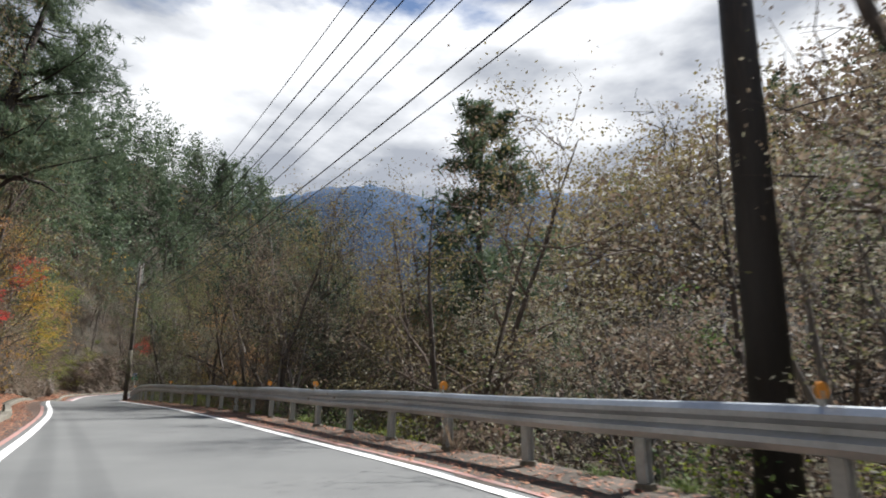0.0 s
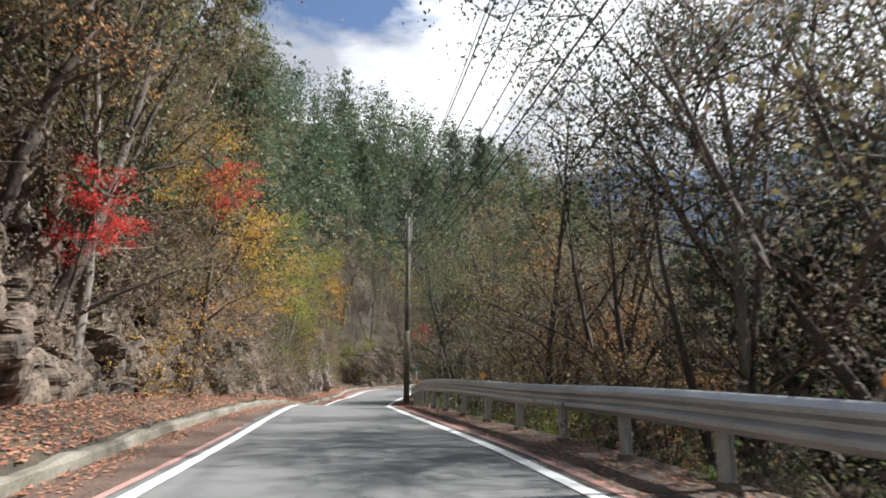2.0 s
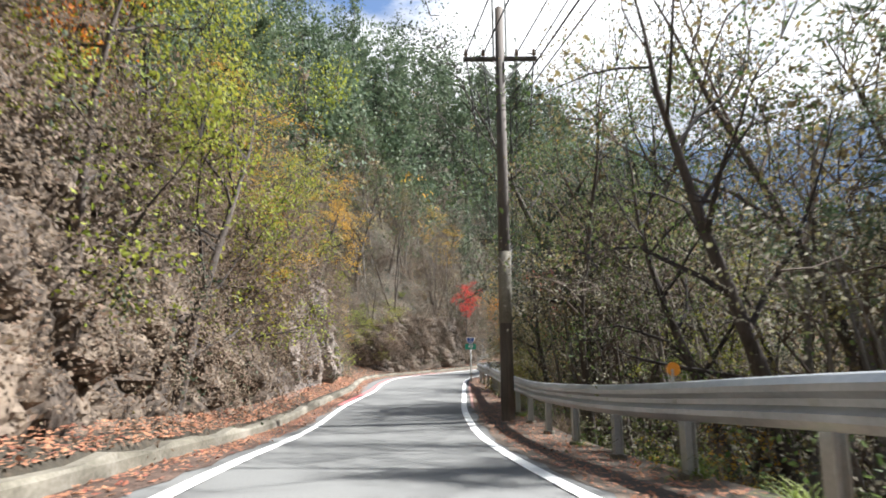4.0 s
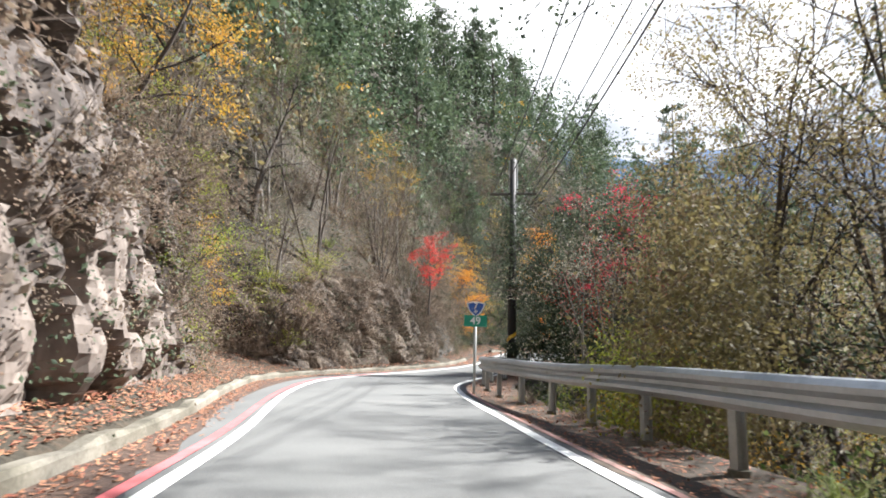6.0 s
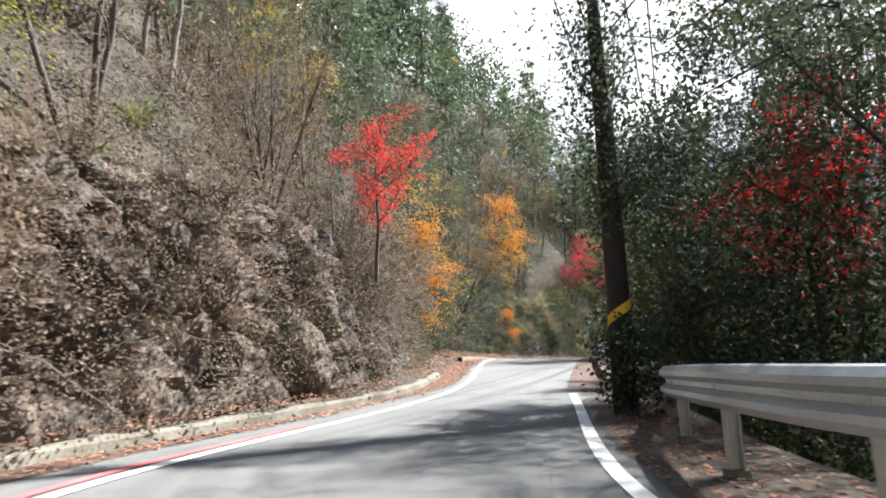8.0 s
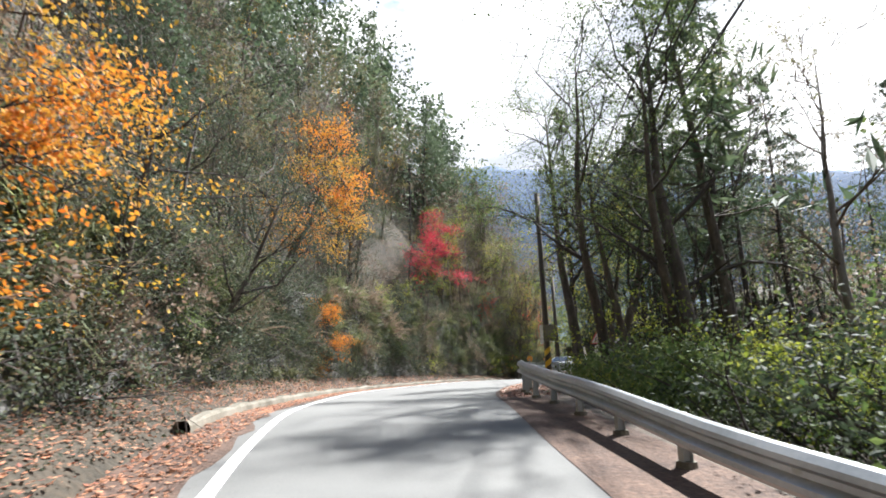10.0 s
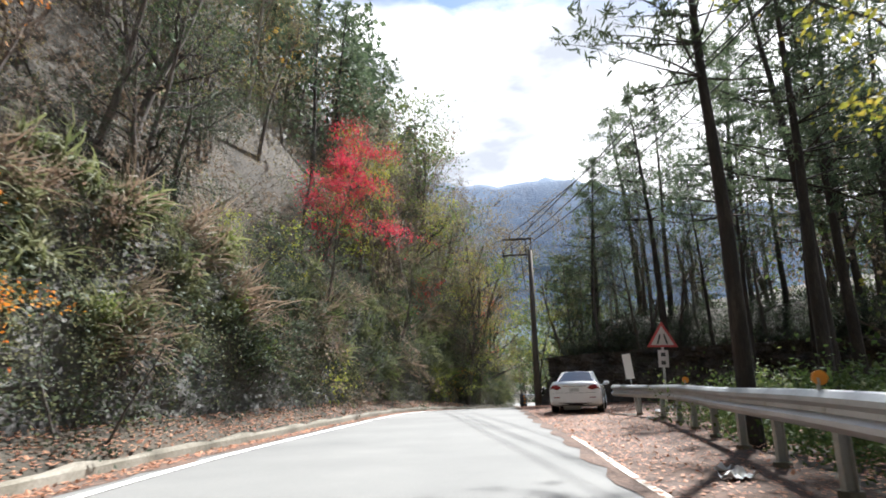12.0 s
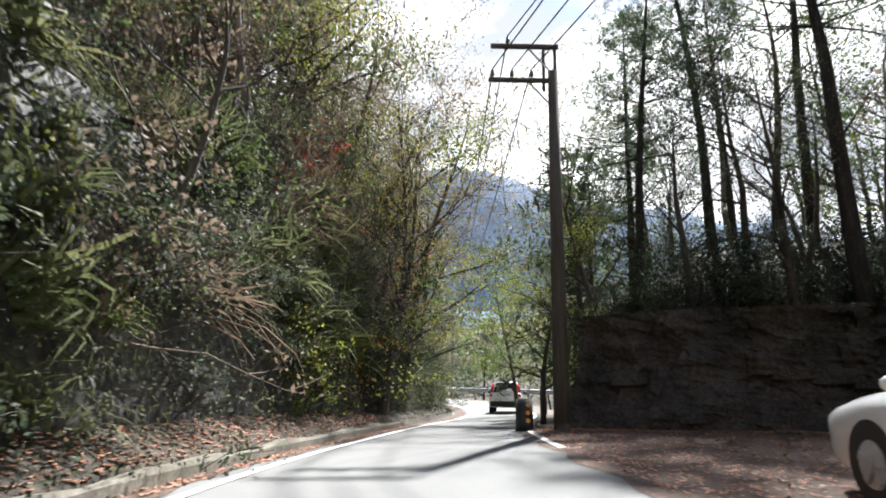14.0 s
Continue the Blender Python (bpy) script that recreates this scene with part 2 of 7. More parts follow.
M["lf_rust"] = leaf("leaf_rust", [(0.24, 0.12, 0.06), (0.4, 0.2, 0.08), (0.5, 0.27, 0.11), (0.36, 0.22, 0.11), (0.5, 0.36, 0.18)], 0.4)
M["lf_red"] = leaf("leaf_red", [(0.4, 0.012, 0.014), (0.62, 0.03, 0.03), (0.66, 0.07, 0.05), (0.3, 0.02, 0.02)], 0.4)
M["lf_pink"] = leaf("leaf_crimson", [(0.34, 0.012, 0.03), (0.55, 0.03, 0.07), (0.5, 0.06, 0.08), (0.24, 0.02, 0.03)], 0.4)
M["lf_brown"] = leaf("leaf_brown", [(0.067, 0.050, 0.038), (0.134, 0.101, 0.072), (0.220, 0.170, 0.120), (0.183, 0.120, 0.084), (0.317, 0.266, 0.192)], 0.38)
M["lf_grey"] = leaf("leaf_pale", [(0.105, 0.088, 0.060), (0.210, 0.181, 0.131), (0.335, 0.310, 0.242), (0.137, 0.134, 0.060), (0.230, 0.227, 0.101)], 0.42)
M["lf_olive"] = leaf("leaf_olive", [(0.085, 0.072, 0.036), (0.159, 0.132, 0.060), (0.244, 0.204, 0.084), (0.134, 0.090, 0.060), (0.317, 0.264, 0.120)], 0.4)
M["lf_fern"] = leaf("fern_green", [(0.045, 0.06, 0.025), (0.09, 0.11, 0.045), (0.16, 0.17, 0.075), (0.24, 0.23, 0.13)], 0.4)
M["lf_litter"] = leaf("leaf_litter", [(0.2, 0.085, 0.05), (0.34, 0.15, 0.085), (0.44, 0.23, 0.13), (0.26, 0.08, 0.055), (0.5, 0.33, 0.18)], 0.1)
M["lf_grass"] = leaf("grass_blade", [(0.06, 0.1, 0.02), (0.12, 0.17, 0.035), (0.2, 0.24, 0.06), (0.3, 0.28, 0.12)], 0.3)
# near-black greens: the deep shade among these leaves is put into their colour
M["lf_bank_shade"] = leaf("leaf_bank", [(0.008, 0.016, 0.008), (0.02, 0.034, 0.016), (0.045, 0.06, 0.028), (0.09, 0.1, 0.05)], 0.2)
M["twig"] = surface("twig", [(0.3, (0.064, 0.046, 0.035)), (0.7, (0.156, 0.116, 0.087))], 3, 20, 0.95, bump=0)
M["twig_dark"] = surface("twig_dark", [(0.3, (0.025, 0.02, 0.018)), (0.7, (0.07, 0.058, 0.05))], 3, 20, 0.95, bump=0)


# ---- plan of the road ----
def smooth(a, b, v):
    u = np.clip((np.asarray(v, float) - a) / (b - a), 0, 1)
    return u * u * (3 - 2 * u)


ROAD_Y = [-60, -30, -10, 0, 5, 8.4, 10.6, 14.8, 18, 20.7, 24, 27.5, 31, 33.6, 39, 44.5, 49, 52, 54.5, 57, 60, 62, 64.8, 68.4, 70.5, 72.6, 75.5, 78, 81, 85, 92, 97.5, 101.4, 105, 108, 111, 114, 118, 122, 126, 129, 132, 137, 142, 148, 153, 158, 165, 185]
LEFT_X = [-12, -14.5, -16.6, -18.4, -20, -21.4, -22.3, -24.1, -25.5, -26.8, -28.4, -30.2, -31.9, -33.1, -35.6, -37.9, -39.7, -40.7, -41.5, -42.3, -43.5, -44.3, -45.3, -46.2, -46.35, -46, -45.1, -44.1, -43.2, -42.6, -42, -41.2, -40.3, -39.4, -38.5, -37.1, -35.5, -33, -30.5, -27.7, -25.2, -22.4, -18, -13.2, -8.2, -5, -3.5, -4, -9]
RIGHT_X = [-6.5, -9, -11, -13, -14.8, -16.4, -17.4, -19.3, -20.8, -22.2, -23.9, -26, -28.1, -29.6, -32, -34.2, -35.8, -36.7, -37.4, -38.2, -39.05, -39.65, -40.45, -41.4, -41.6, -41.45, -41, -40.6, -40.2, -39.4, -37.8, -36.3, -35, -33.4, -31.9, -30.2, -28.6, -26.6, -24.4, -22.4, -20.6, -18.4, -13.8, -8.9, -3.8, -0.5, 1, 0.5, -4.5]
FINE_Y = np.arange(-60, 185.01, 0.5)
KERN = np.exp(-0.5 * (np.arange(-6, 7) / 2.4) ** 2)


def eased(xs):
    v = np.interp(FINE_Y, ROAD_Y, xs)
    pad = np.concatenate([[v[0]] * 6, v, [v[-1]] * 6])
    return np.convolve(pad, KERN / KERN.sum(), "valid")


FINE_L, FINE_R = eased(LEFT_X), eased(RIGHT_X)


def left_x(y): return np.interp(y, FINE_Y, FINE_L)
def right_x(y): return np.interp(y, FINE_Y, FINE_R)
RAMP_Y = np.arange(55, 112, 0.5)
RAMP_Z = np.convolve(np.interp(np.arange(52, 114.6, 0.5), [64, 70, 76, 84, 90, 95.5], [0, 0.12, 0.27, 0.63, 1.12, 1.5]), np.hanning(15)[1:-1] / np.hanning(15).sum(), "valid")


def road_z(y): return -0.695 * smooth(32, 46, y) + np.interp(y, RAMP_Y, RAMP_Z) - 1.2 * smooth(124, 152, y)
def kerb_off(y): return np.interp(y, [5, 17, 24, 31, 36, 50, 60, 68, 73, 80, 95, 112, 122, 130, 150], [1.1, 1.1, 1.6, 1.4, 1.0, 0.9, 1.3, 1.9, 1.5, 1.1, 1.2, 1.0, 0.8, 0.7, 0.8])
def foot_off(y): return kerb_off(y) + np.interp(y, [0, 14, 20, 27, 32, 45, 52, 60, 64, 66.5, 70, 72, 80, 90, 104, 112, 125, 140], [2.2, 2.0, 1.8, 1.6, 0.9, 0.9, 1.0, 1.1, 1.0, 2.6, 2.3, 0.4, 0.7, 1.4, 1.8, 1.5, 1.3, 1.2])
def rock_high(y): return np.interp(y, [0, 14, 22, 30, 44, 52, 62, 66, 71, 75, 84, 100, 115, 135, 150], [2.0, 2.4, 2.2, 3.6, 4.2, 5.6, 4.6, 2.6, 2.6, 3.6, 3.4, 3.0, 3.6, 3.8, 2.0])
def rail_off(y): return np.interp(y, [-40, 30, 45, 61, 66, 70, 74, 76.5], [1.55, 1.55, 1.5, 1.35, 0.9, 0.85, 1.1, 1.7])
def bank_x(y): return np.interp(y, [100, 112, 117, 122, 125, 127, 129, 131.5, 134, 140, 150], [-2, -6, -10.5, -11.5, -12.6, -13.8, -15.6, -17.0, -13.5, -7, 4])
def hill_x(y): return np.interp(y, [-60, 134, 150, 165, 200, 400], [0, 0, 0.4, 2, 14, 90])


def fbm(x, y, s):
    """Cheap smooth unevenness from a few crossing waves, about -1 to 1."""
    return (np.sin(x / s + 1.3 * np.sin(y / (1.7 * s))) + np.sin(y / (0.8 * s) + 1.1 * np.sin(x / (1.3 * s) + 2)) + 0.6 * np.sin((x + y) / (0.43 * s) + 1) + 0.5 * np.sin((x - 1.4 * y) / (0.29 * s))) / 3.1


def land_z(x, y):
    """Height of the ground sheet."""
    x, y = np.asarray(x, float), np.asarray(y, float)
    yc = np.clip(y, -60, 185)
    base = road_z(yc)
    u = left_x(yc) - hill_x(y) - x
    k, f, rh = kerb_off(yc), foot_off(yc), rock_high(yc)
    top = f + 0.32 * rh + 0.95
    h = np.where(u < k, -0.13, -0.13 + 0.22 * smooth(0, 0.25, u - k) + np.clip(u - k, 0, None) * 0.33)
    hf = 0.09 + (f - k) * 0.33
    h = np.where(u > f, hf - 0.3 + (rh + 0.0) * smooth(0.75, 1.05, (u - f) / (0.3 * rh + 0.9)), h)
    up = np.clip(u - top, 0, None)
    slope = (1.22 + 0.32 * smooth(85, 120, y)) * np.minimum(up, 17) + 0.72 * np.clip(up - 17, 0, 26) + 0.4 * np.clip(up - 43, 0, 60) + 0.1 * np.clip(up - 103, 0, None)
    h = np.where(u > top, hf - 0.3 + rh + slope + fbm(x, y, 5.0) * np.minimum(0.25 * up, 2.4), h)
    # right side
    v = x - right_x(yc)
    ro = rail_off(np.minimum(yc, 76)) + 0.45
    w = np.clip(v - ro, 0, None)
    valley = -np.minimum(w * 0.8, 6.5 + 0.04 * w) + 0.68 * np.clip(w - 19, 0, 130) + 0.1 * np.clip(w - 150, 0, 900) + fbm(x, y, 7.0) * np.minimum(0.08 * w, 2.5)
    flat = -np.minimum(0.1 * w, 1.6) + 0.3 * np.clip(w - 60, 0, 150) + fbm(x, y, 6.0) * np.minimum(0.05 * w, 0.6)
    pb = x - bank_x(yc)
    bank = np.where(pb > 0, 2.75 * smooth(0.45, 1.3, pb) + 0.5 * np.clip(pb - 1.3, 0, 4) + 0.06 * np.clip(pb, 0, 20) - 0.35 * np.clip(pb - 14, 0, 24) + 0.2 * np.clip(pb - 60, 0, 200), 0.0) + 0.1 * fbm(x, y, 1.3) * smooth(0.5, 2, v)
    low = -np.minimum(0.25 * w, 3.0) + 0.25 * np.clip(w - 70, 0, 250)
    ya = smooth(77, 83, y)
    yb = smooth(113, 118, y)
    yd = smooth(132, 136, y)
    r = valley * (1 - ya) + ya * ((flat * (1 - yb) + bank * yb) * (1 - yd) + low * yd)
    r = np.where(v < 0.35, -0.13, -0.05 - 0.08 * (1 - smooth(0.35, 0.7, v)) + r)
    return base + np.where(u > 0, h, np.where(v > 0, r, -0.13))


def mesh_of(name, verts, faces, material, smooth_shade=False):
    me = bpy.data.meshes.new(name)
    me.from_pydata(np.asarray(verts).tolist(), [], faces if isinstance(faces, list) else faces.tolist())
    me.materials.append(material)
    if smooth_shade:
        me.polygons.foreach_set("use_smooth", [True] * len(me.polygons))
    me.update()
    return me


def put(name, verts, faces, material, parent=None, label="", smooth_shade=False, category="", kind="", group=""):
    ob = new(name, mesh_of(name, verts, faces, material, smooth_shade))
    if parent:
        ob.parent = parent
    return tagged(ob, label, category, group, kind)


def part(name, bm, material, parent=None, label="", smooth_shade=False):
    me = bpy.data.meshes.new(name)
    bm.to_mesh(me)
    bm.free()
    me.materials.append(material)
    if smooth_shade:
        me.polygons.foreach_set("use_smooth", [True] * len(me.polygons))
    ob = new(name, me)
    if parent:
        ob.parent = parent
    return tagged(ob, label)


def grid_faces(nr, nc):
    i = np.arange(nr - 1)[:, None] * nc + np.arange(nc - 1)[None]
    return np.stack([i, i + 1, i + nc + 1, i + nc], -1).reshape(-1, 4)


# ground: one sheet, fine beside the road and coarse towards the horizon
gy = np.unique(np.concatenate([np.linspace(-2500, -70, 18), np.linspace(-70, 190, 326), np.linspace(190, 3000, 26)]))
gu = np.unique(np.concatenate([-np.geomspace(70, 3000, 16), np.linspace(-70, -14, 36), np.linspace(-14, 0, 44), np.linspace(0, 1, 21), np.linspace(1, 15, 44), np.linspace(15, 70, 36), np.geomspace(70, 3000, 16)]))
yy = np.repeat(gy[:, None], len(gu), 1)
yc = np.clip(yy, -60, 185)
gl, gr = left_x(yc), right_x(yc)
uu = np.repeat(gu[None], len(gy), 0)
xx = np.where(uu < 0, gl + uu, np.where(uu > 1, gr + uu - 1, gl + (gr - gl) * np.clip(uu, 0, 1)))
zz = land_z(xx, yy)
ground = put("ground", np.stack([xx, yy, zz], -1).reshape(-1, 3), grid_faces(len(gy), len(gu)), M["earth"], smooth_shade=True)
tagged(ground, "steep brown earth hillside and valley floor under the woods", "ground", kind="structure")


def strip(name, ys, xa, xb, lift, material, cols=2, label="", category="", parent=None):
    ys = np.asarray(ys)
    t = np.linspace(0, 1, cols)[None]
    x = xa[:, None] * (1 - t) + xb[:, None] * t
    y = np.repeat(ys[:, None], cols, 1)
    z = road_z(y) + lift
    ob = put(name, np.stack([x, y, z], -1).reshape(-1, 3), grid_faces(len(ys), cols), material, parent, label, True)
    return tagged(ob, category=category, kind="structure")


ry = np.arange(-58, 180, 0.5)
lx, rx = left_x(ry), right_x(ry)
strip("road", ry, lx - 1.2, rx + 0.35, 0.0, M["asphalt"], 9, "grey worn asphalt of a narrow winding mountain road", "road")
jag = np.array([random.uniform(-0.12, 0.12) for _ in ry])
strip("shoulder", ry, lx - kerb_off(ry) - 0.25, lx - 0.28 + jag * (1 - smooth(54, 60, ry) * (1 - smooth(80, 90, ry))) - 0.6 * smooth(54, 60, ry) * (1 - smooth(78, 84, ry)), 0.006, M["leaf_soil"], 4, "dirt and leaf covered road shoulder beside the bank", "shoulder")
strip("shoulder", ry, rx + 0.22 + jag, rx + 1.9, 0.006, M["shoulder"], 4, "earthy verge with red-brown dirt under the guardrail", "shoulder")


def line_pair(y0, y1, edge, off, width, material, name, label):
    ys = np.arange(y0, y1, 0.4)
    e = edge(ys)
    g = np.gradient(e, ys)
    c = np.sqrt(1 + g * g)
    strip(name, ys, e + (off - width / 2) * c, e + (off + width / 2) * c, 0.011, material, 2, label, "road marking")


line_pair(-58, 122, left_x, 0, 0.16, M["white_paint"], "edge_line", "white painted edge line along the asphalt")
line_pair(122, 170, left_x, 0, 0.12, M["white_paint"], "edge_line", "white painted edge line along the asphalt")
line_pair(-58, 80.5, right_x, 0, 0.17, M["white_paint"], "edge_line", "white painted edge line by the guardrail")
line_pair(102.5, 113, right_x, 0.05, 0.1, M["white_worn"], "edge_line", "worn white edge line by the dirt lay-by")
line_pair(128, 170, right_x, 0, 0.13, M["white_paint"], "edge_line", "white painted edge line by the earth bank")
line_pair(4, 26, left_x, -0.24, 0.1, M["red_faded"], "no_parking_line", "faded red painted line beside the white one")
line_pair(50, 76, left_x, -0.24, 0.13, M["red_paint"], "no_parking_line", "bright red painted line beside the white one")
line_pair(-10, 34, right_x, 0.28, 0.1, M["red_faded"], "no_parking_line", "faded red painted line along the verge")
line_pair(50, 68, right_x, 0.27, 0.09, M["red_faded"], "no_parking_line", "faded pinkish line along the verge")

# dirt lay-by by the parked car
ly = np.arange(82, 133, 0.5)
lo = right_x(ly) - 0.12 - 0.25 * np.abs(np.sin(ly * 1.7)) * smooth(104, 110, ly)
lend = np.interp(ly, [82, 96, 101, 107, 112, 117, 122, 127, 131, 133], [-38.4, -35.6, -34.2, -30.0, -26.4, -19, -14.5, -14.6, -17.4, -17.6])
strip("dirt_lay_by", ly, lo, np.maximum(lend, lo + 0.2), 0.009, M["leaf_soil"], 12, "reddish dirt lay-by strewn with dead leaves", "lay-by")

# concrete gutter kerb along the bank
def kerb_piece(y0, y1):
    ys = np.arange(y0, y1 + 0.01, 0.5)
    x = left_x(ys) - kerb_off(ys)
    z = road_z(ys)
    rows = []
    for i, yv in enumerate(ys):
        wob = 0.025 * math.sin(yv * 3.1) + 0.02 * math.sin(yv * 7.7)
        for dx, dz in ((0.1, -0.12), (0.07 + wob * 0.4, 0.12), (0.03, 0.165 + wob), (-0.14, 0.16 + wob), (-0.17, 0.1), (-0.17, -0.12)):
            rows.append((x[i] + dx, yv, z[i] + dz))
    return rows, grid_faces(len(ys), 6)


kerb = tagged(new("kerb"), "low weathered concrete gutter kerb at the bank's foot", "kerb", kind="structure")
for a in np.arange(2, 84, 6.0):
    v, f = kerb_piece(a, a + 6.0)
    put("kerb_stone", v, f, M["concrete"], kerb)
for a in np.arange(94, 133, 6.0):
    v, f = kerb_piece(a, a + 6.0)
    put("kerb_stone", v, f, M["concrete"], kerb)

# rock face
def rock_face(y0, y1, step, name, label, material):
    ys = np.arange(y0, y1, step)
    n = 56
    verts = np.zeros((len(ys), n, 3))
    for i, yv in enumerate(ys):
        f, rh, b, lx0 = float(foot_off(yv)), float(rock_high(yv)) + 0.8, float(road_z(yv)), float(left_x(yv) - hill_x(yv))
        z0 = 0.0 + (f - float(kerb_off(yv))) * 0.33 - 0.25
        for j in range(n):
            h = j / (n - 1) * rh
            p = Vector((yv * 0.55, h * 0.75, 3.1))
            d = 0.3 * noise.fractal(p, 1.0, 2.1, 3)
            for q, amp, crack in ((Vector((yv * 0.85 + 0.3 * h, h * 0.42 - 0.2 * yv, 0.3)), 0.5, 0.26), (Vector((yv * 1.9 - 0.5 * h, h * 1.1 + 0.6 * yv, 1.7)), 0.22, 0.13), (Vector((yv * 4.2, h * 3.6 + yv, 4.1)), 0.05, 0.03)):
                dist, spots = noise.voronoi(q)
                s0 = spots[0]
                tilt = math.sin(37 * s0.x + 11 * s0.y) * (q.x - s0.x) + math.sin(23 * s0.y + 5 * s0.x) * (q.y - s0.y)
                d += amp * (math.sin(91.7 * s0.x + 47.3 * s0.y) * 0.5 + 0.5 * tilt) - crack * math.exp(-(dist[1] - dist[0]) * 14)
            d *= 1 - 0.5 * float(smooth(80, 90, yv))
            hollow = 1.3 * math.exp(-((yv - 68.3) / 1.6) ** 2) * math.exp(-((h - 0.9) / 0.9) ** 2)
            bulge = 0.9 * math.exp(-((yv - 57.5) / 5) ** 2) * math.sin(min(h / rh, 1) * 2.6)
            x = lx0 - f - 0.27 * h + d * min(1, 0.35 + h) - hollow + bulge * 0.6
            verts[i, j] = (x, yv + 0.12 * d, b + z0 + h)
    ob = put(name, verts.reshape(-1, 3), grid_faces(len(ys), n), material)
    return tagged(ob, label, "rock face", kind="structure")


rock_face(-6, 48, 0.16, "rock_face", "broken brown rock face above the leaf-strewn bank", M["rock"])
rock_face(47.9, 66, 0.11, "rock_face", "pale craggy rock face beside the bend", M["rock_pale"])
rock_face(65.9, 84, 0.11, "rock_face", "dark grey craggy rock face with a hollow", M["rock"])
rock_face(83.9, 160, 0.25, "rock_face", "dark damp rock face overgrown with ferns", M["rock_dark"])

# cut face of the earth bank beside the lay-by
by = np.arange(116.5, 136, 0.12)
bx = bank_x(by)
rows = []
for i, yv in enumerate(by):
    for j in range(34):
        k = min(j / 30, 1.0)
        h = k * 2.9
        d = 0.34 * noise.fractal(Vector((yv * 0.8, h * 0.9, 9.1)), 0.8, 2.1, 6) + 0.16 * (noise.cell(Vector((yv * 1.7 + h * 0.6, h * 1.9 - yv * 0.3, 4.5))) - 0.5)
        d += 0.1 * noise.noise(Vector((yv * 5, h * 5, 1))) - 0.22 * abs(noise.noise(Vector((yv * 1.9, h * 0.4, 5.5)))) - 0.3 * k ** 6
        back = max(0, j - 30) * 0.35
        rows.append((float(bx[i]) - 0.3 - 0.5 * (1 - k) ** 3 + 0.65 * k ** 1.4 + d * (1 - 0.6 * (1 - k) ** 4) + back, yv + 0.1 * d, float(road_z(yv)) - 0.15 + 2.9 * k + 0.12 * d))
tagged(put("earth_bank", rows, grid_faces(len(by), 34), M["earth_dark"]), "dark cut earth bank with roots and overhanging plants", "earth bank", kind="structure")


# ---- plants: kinds ----
def tubes(lines, sides=5):
    """Tapered tubes along polylines of (points, radii)."""
    V, F, base = [], [], 0
    ang = np.linspace(0, 2 * np.pi, sides, endpoint=False)
    for pts, rad in lines:
        pts = np.asarray(pts, float)
        d = np.gradient(pts, axis=0)
        d /= np.linalg.norm(d, axis=1)[:, None] + 1e-9
        ref = np.where(np.abs(d[:, 2:3]) > 0.9, [[1.0, 0, 0]], [[0, 0, 1.0]])
        a = np.cross(d, ref)
        a /= np.linalg.norm(a, axis=1)[:, None] + 1e-9
        b = np.cross(d, a)
        ring = pts[:, None] + np.asarray(rad)[:, None, None] * (np.cos(ang)[None, :, None] * a[:, None] + np.sin(ang)[None, :, None] * b[:, None])
        V.append(ring.reshape(-1, 3))
        n = len(pts)
        i = np.arange(n - 1)[:, None] * sides + np.arange(sides)[None]
        j = np.arange(n - 1)[:, None] * sides + (np.arange(sides)[None] + 1) % sides
        F.append(base + np.stack([i, j, j + sides, i + sides], -1).reshape(-1, 4))
        base += n * sides
    return np.concatenate(V), np.concatenate(F)


def stack(a, b):
    return np.concatenate([a[0], b[0]]), np.concatenate([a[1], b[1] + len(a[0])])


def blades(c, size, rng, flat=0.0, aspect=0.55, along=None, fold=0.25, face=None):
    """One four-cornered leaf at each of c; along: the way that it points; face: the way that its upper side turns."""
    n = len(c)
    size = np.broadcast_to(np.asarray(size, float), (n,)) * rng.uniform(0.6, 1.35, n)
    d = rng.normal(size=(n, 3)) if along is None else along + 0.45 * rng.normal(size=(n, 3))
    d[:, 2] *= 1 - flat
    d /= np.linalg.norm(d, axis=1)[:, None] + 1e-9
    if face is not None:
        f = face / (np.linalg.norm(face, axis=1)[:, None] + 1e-9) + 0.38 * rng.normal(size=(n, 3))
        s = np.cross(d, f)
    else:
        s = np.cross(d, rng.normal(size=(n, 3)) * (1 - 0.8 * flat) + [0, 0, 3.0 * flat])
    s /= np.linalg.norm(s, axis=1)[:, None] + 1e-9
    nn = np.cross(d, s)
    L, W = (d * size[:, None]) / 2, s * size[:, None] * aspect / 2
    up = nn * size[:, None] * fold * 0.3
    V = np.stack([c - L, c + W + up, c + L, c - W + up], 1).reshape(-1, 3)
    return V, np.arange(4 * n).reshape(-1, 4)


def clumped(rng, where, n, scatter, flat=0.2, per=20):
    """Places for n leaves in loose flat sprays about the given points, and the way each leaf faces."""
    m = max(1, n // per)
    mid = where[rng.integers(0, len(where), m)] + rng.normal(size=(m, 3)) * scatter * 0.6
    size = np.repeat(rng.uniform(0.5, 1.25, m), per)[:, None] * scatter
    o = rng.normal(size=(m * per, 3)) * size * [0.95, 0.95, 0.5 - 0.25 * flat]
    return np.repeat(mid, per, 0) + o, o / scatter * 0.55 + [0, 0, 0.55]


def branch(rng, p, d, length, r, n=5, bend=0.25, lift=0.0):
    pts, rad = [np.array(p, float)], [r]
    d = np.array(d, float)
    for i in range(n):
        d = d + bend * rng.normal(size=3) + [0, 0, lift]
        d /= np.linalg.norm(d)
        pts.append(pts[-1] + d * length / n)
        rad.append(max(r * (1 - 0.94 * (i + 1) / n), 0.004))
    return np.array(pts), np.array(rad)


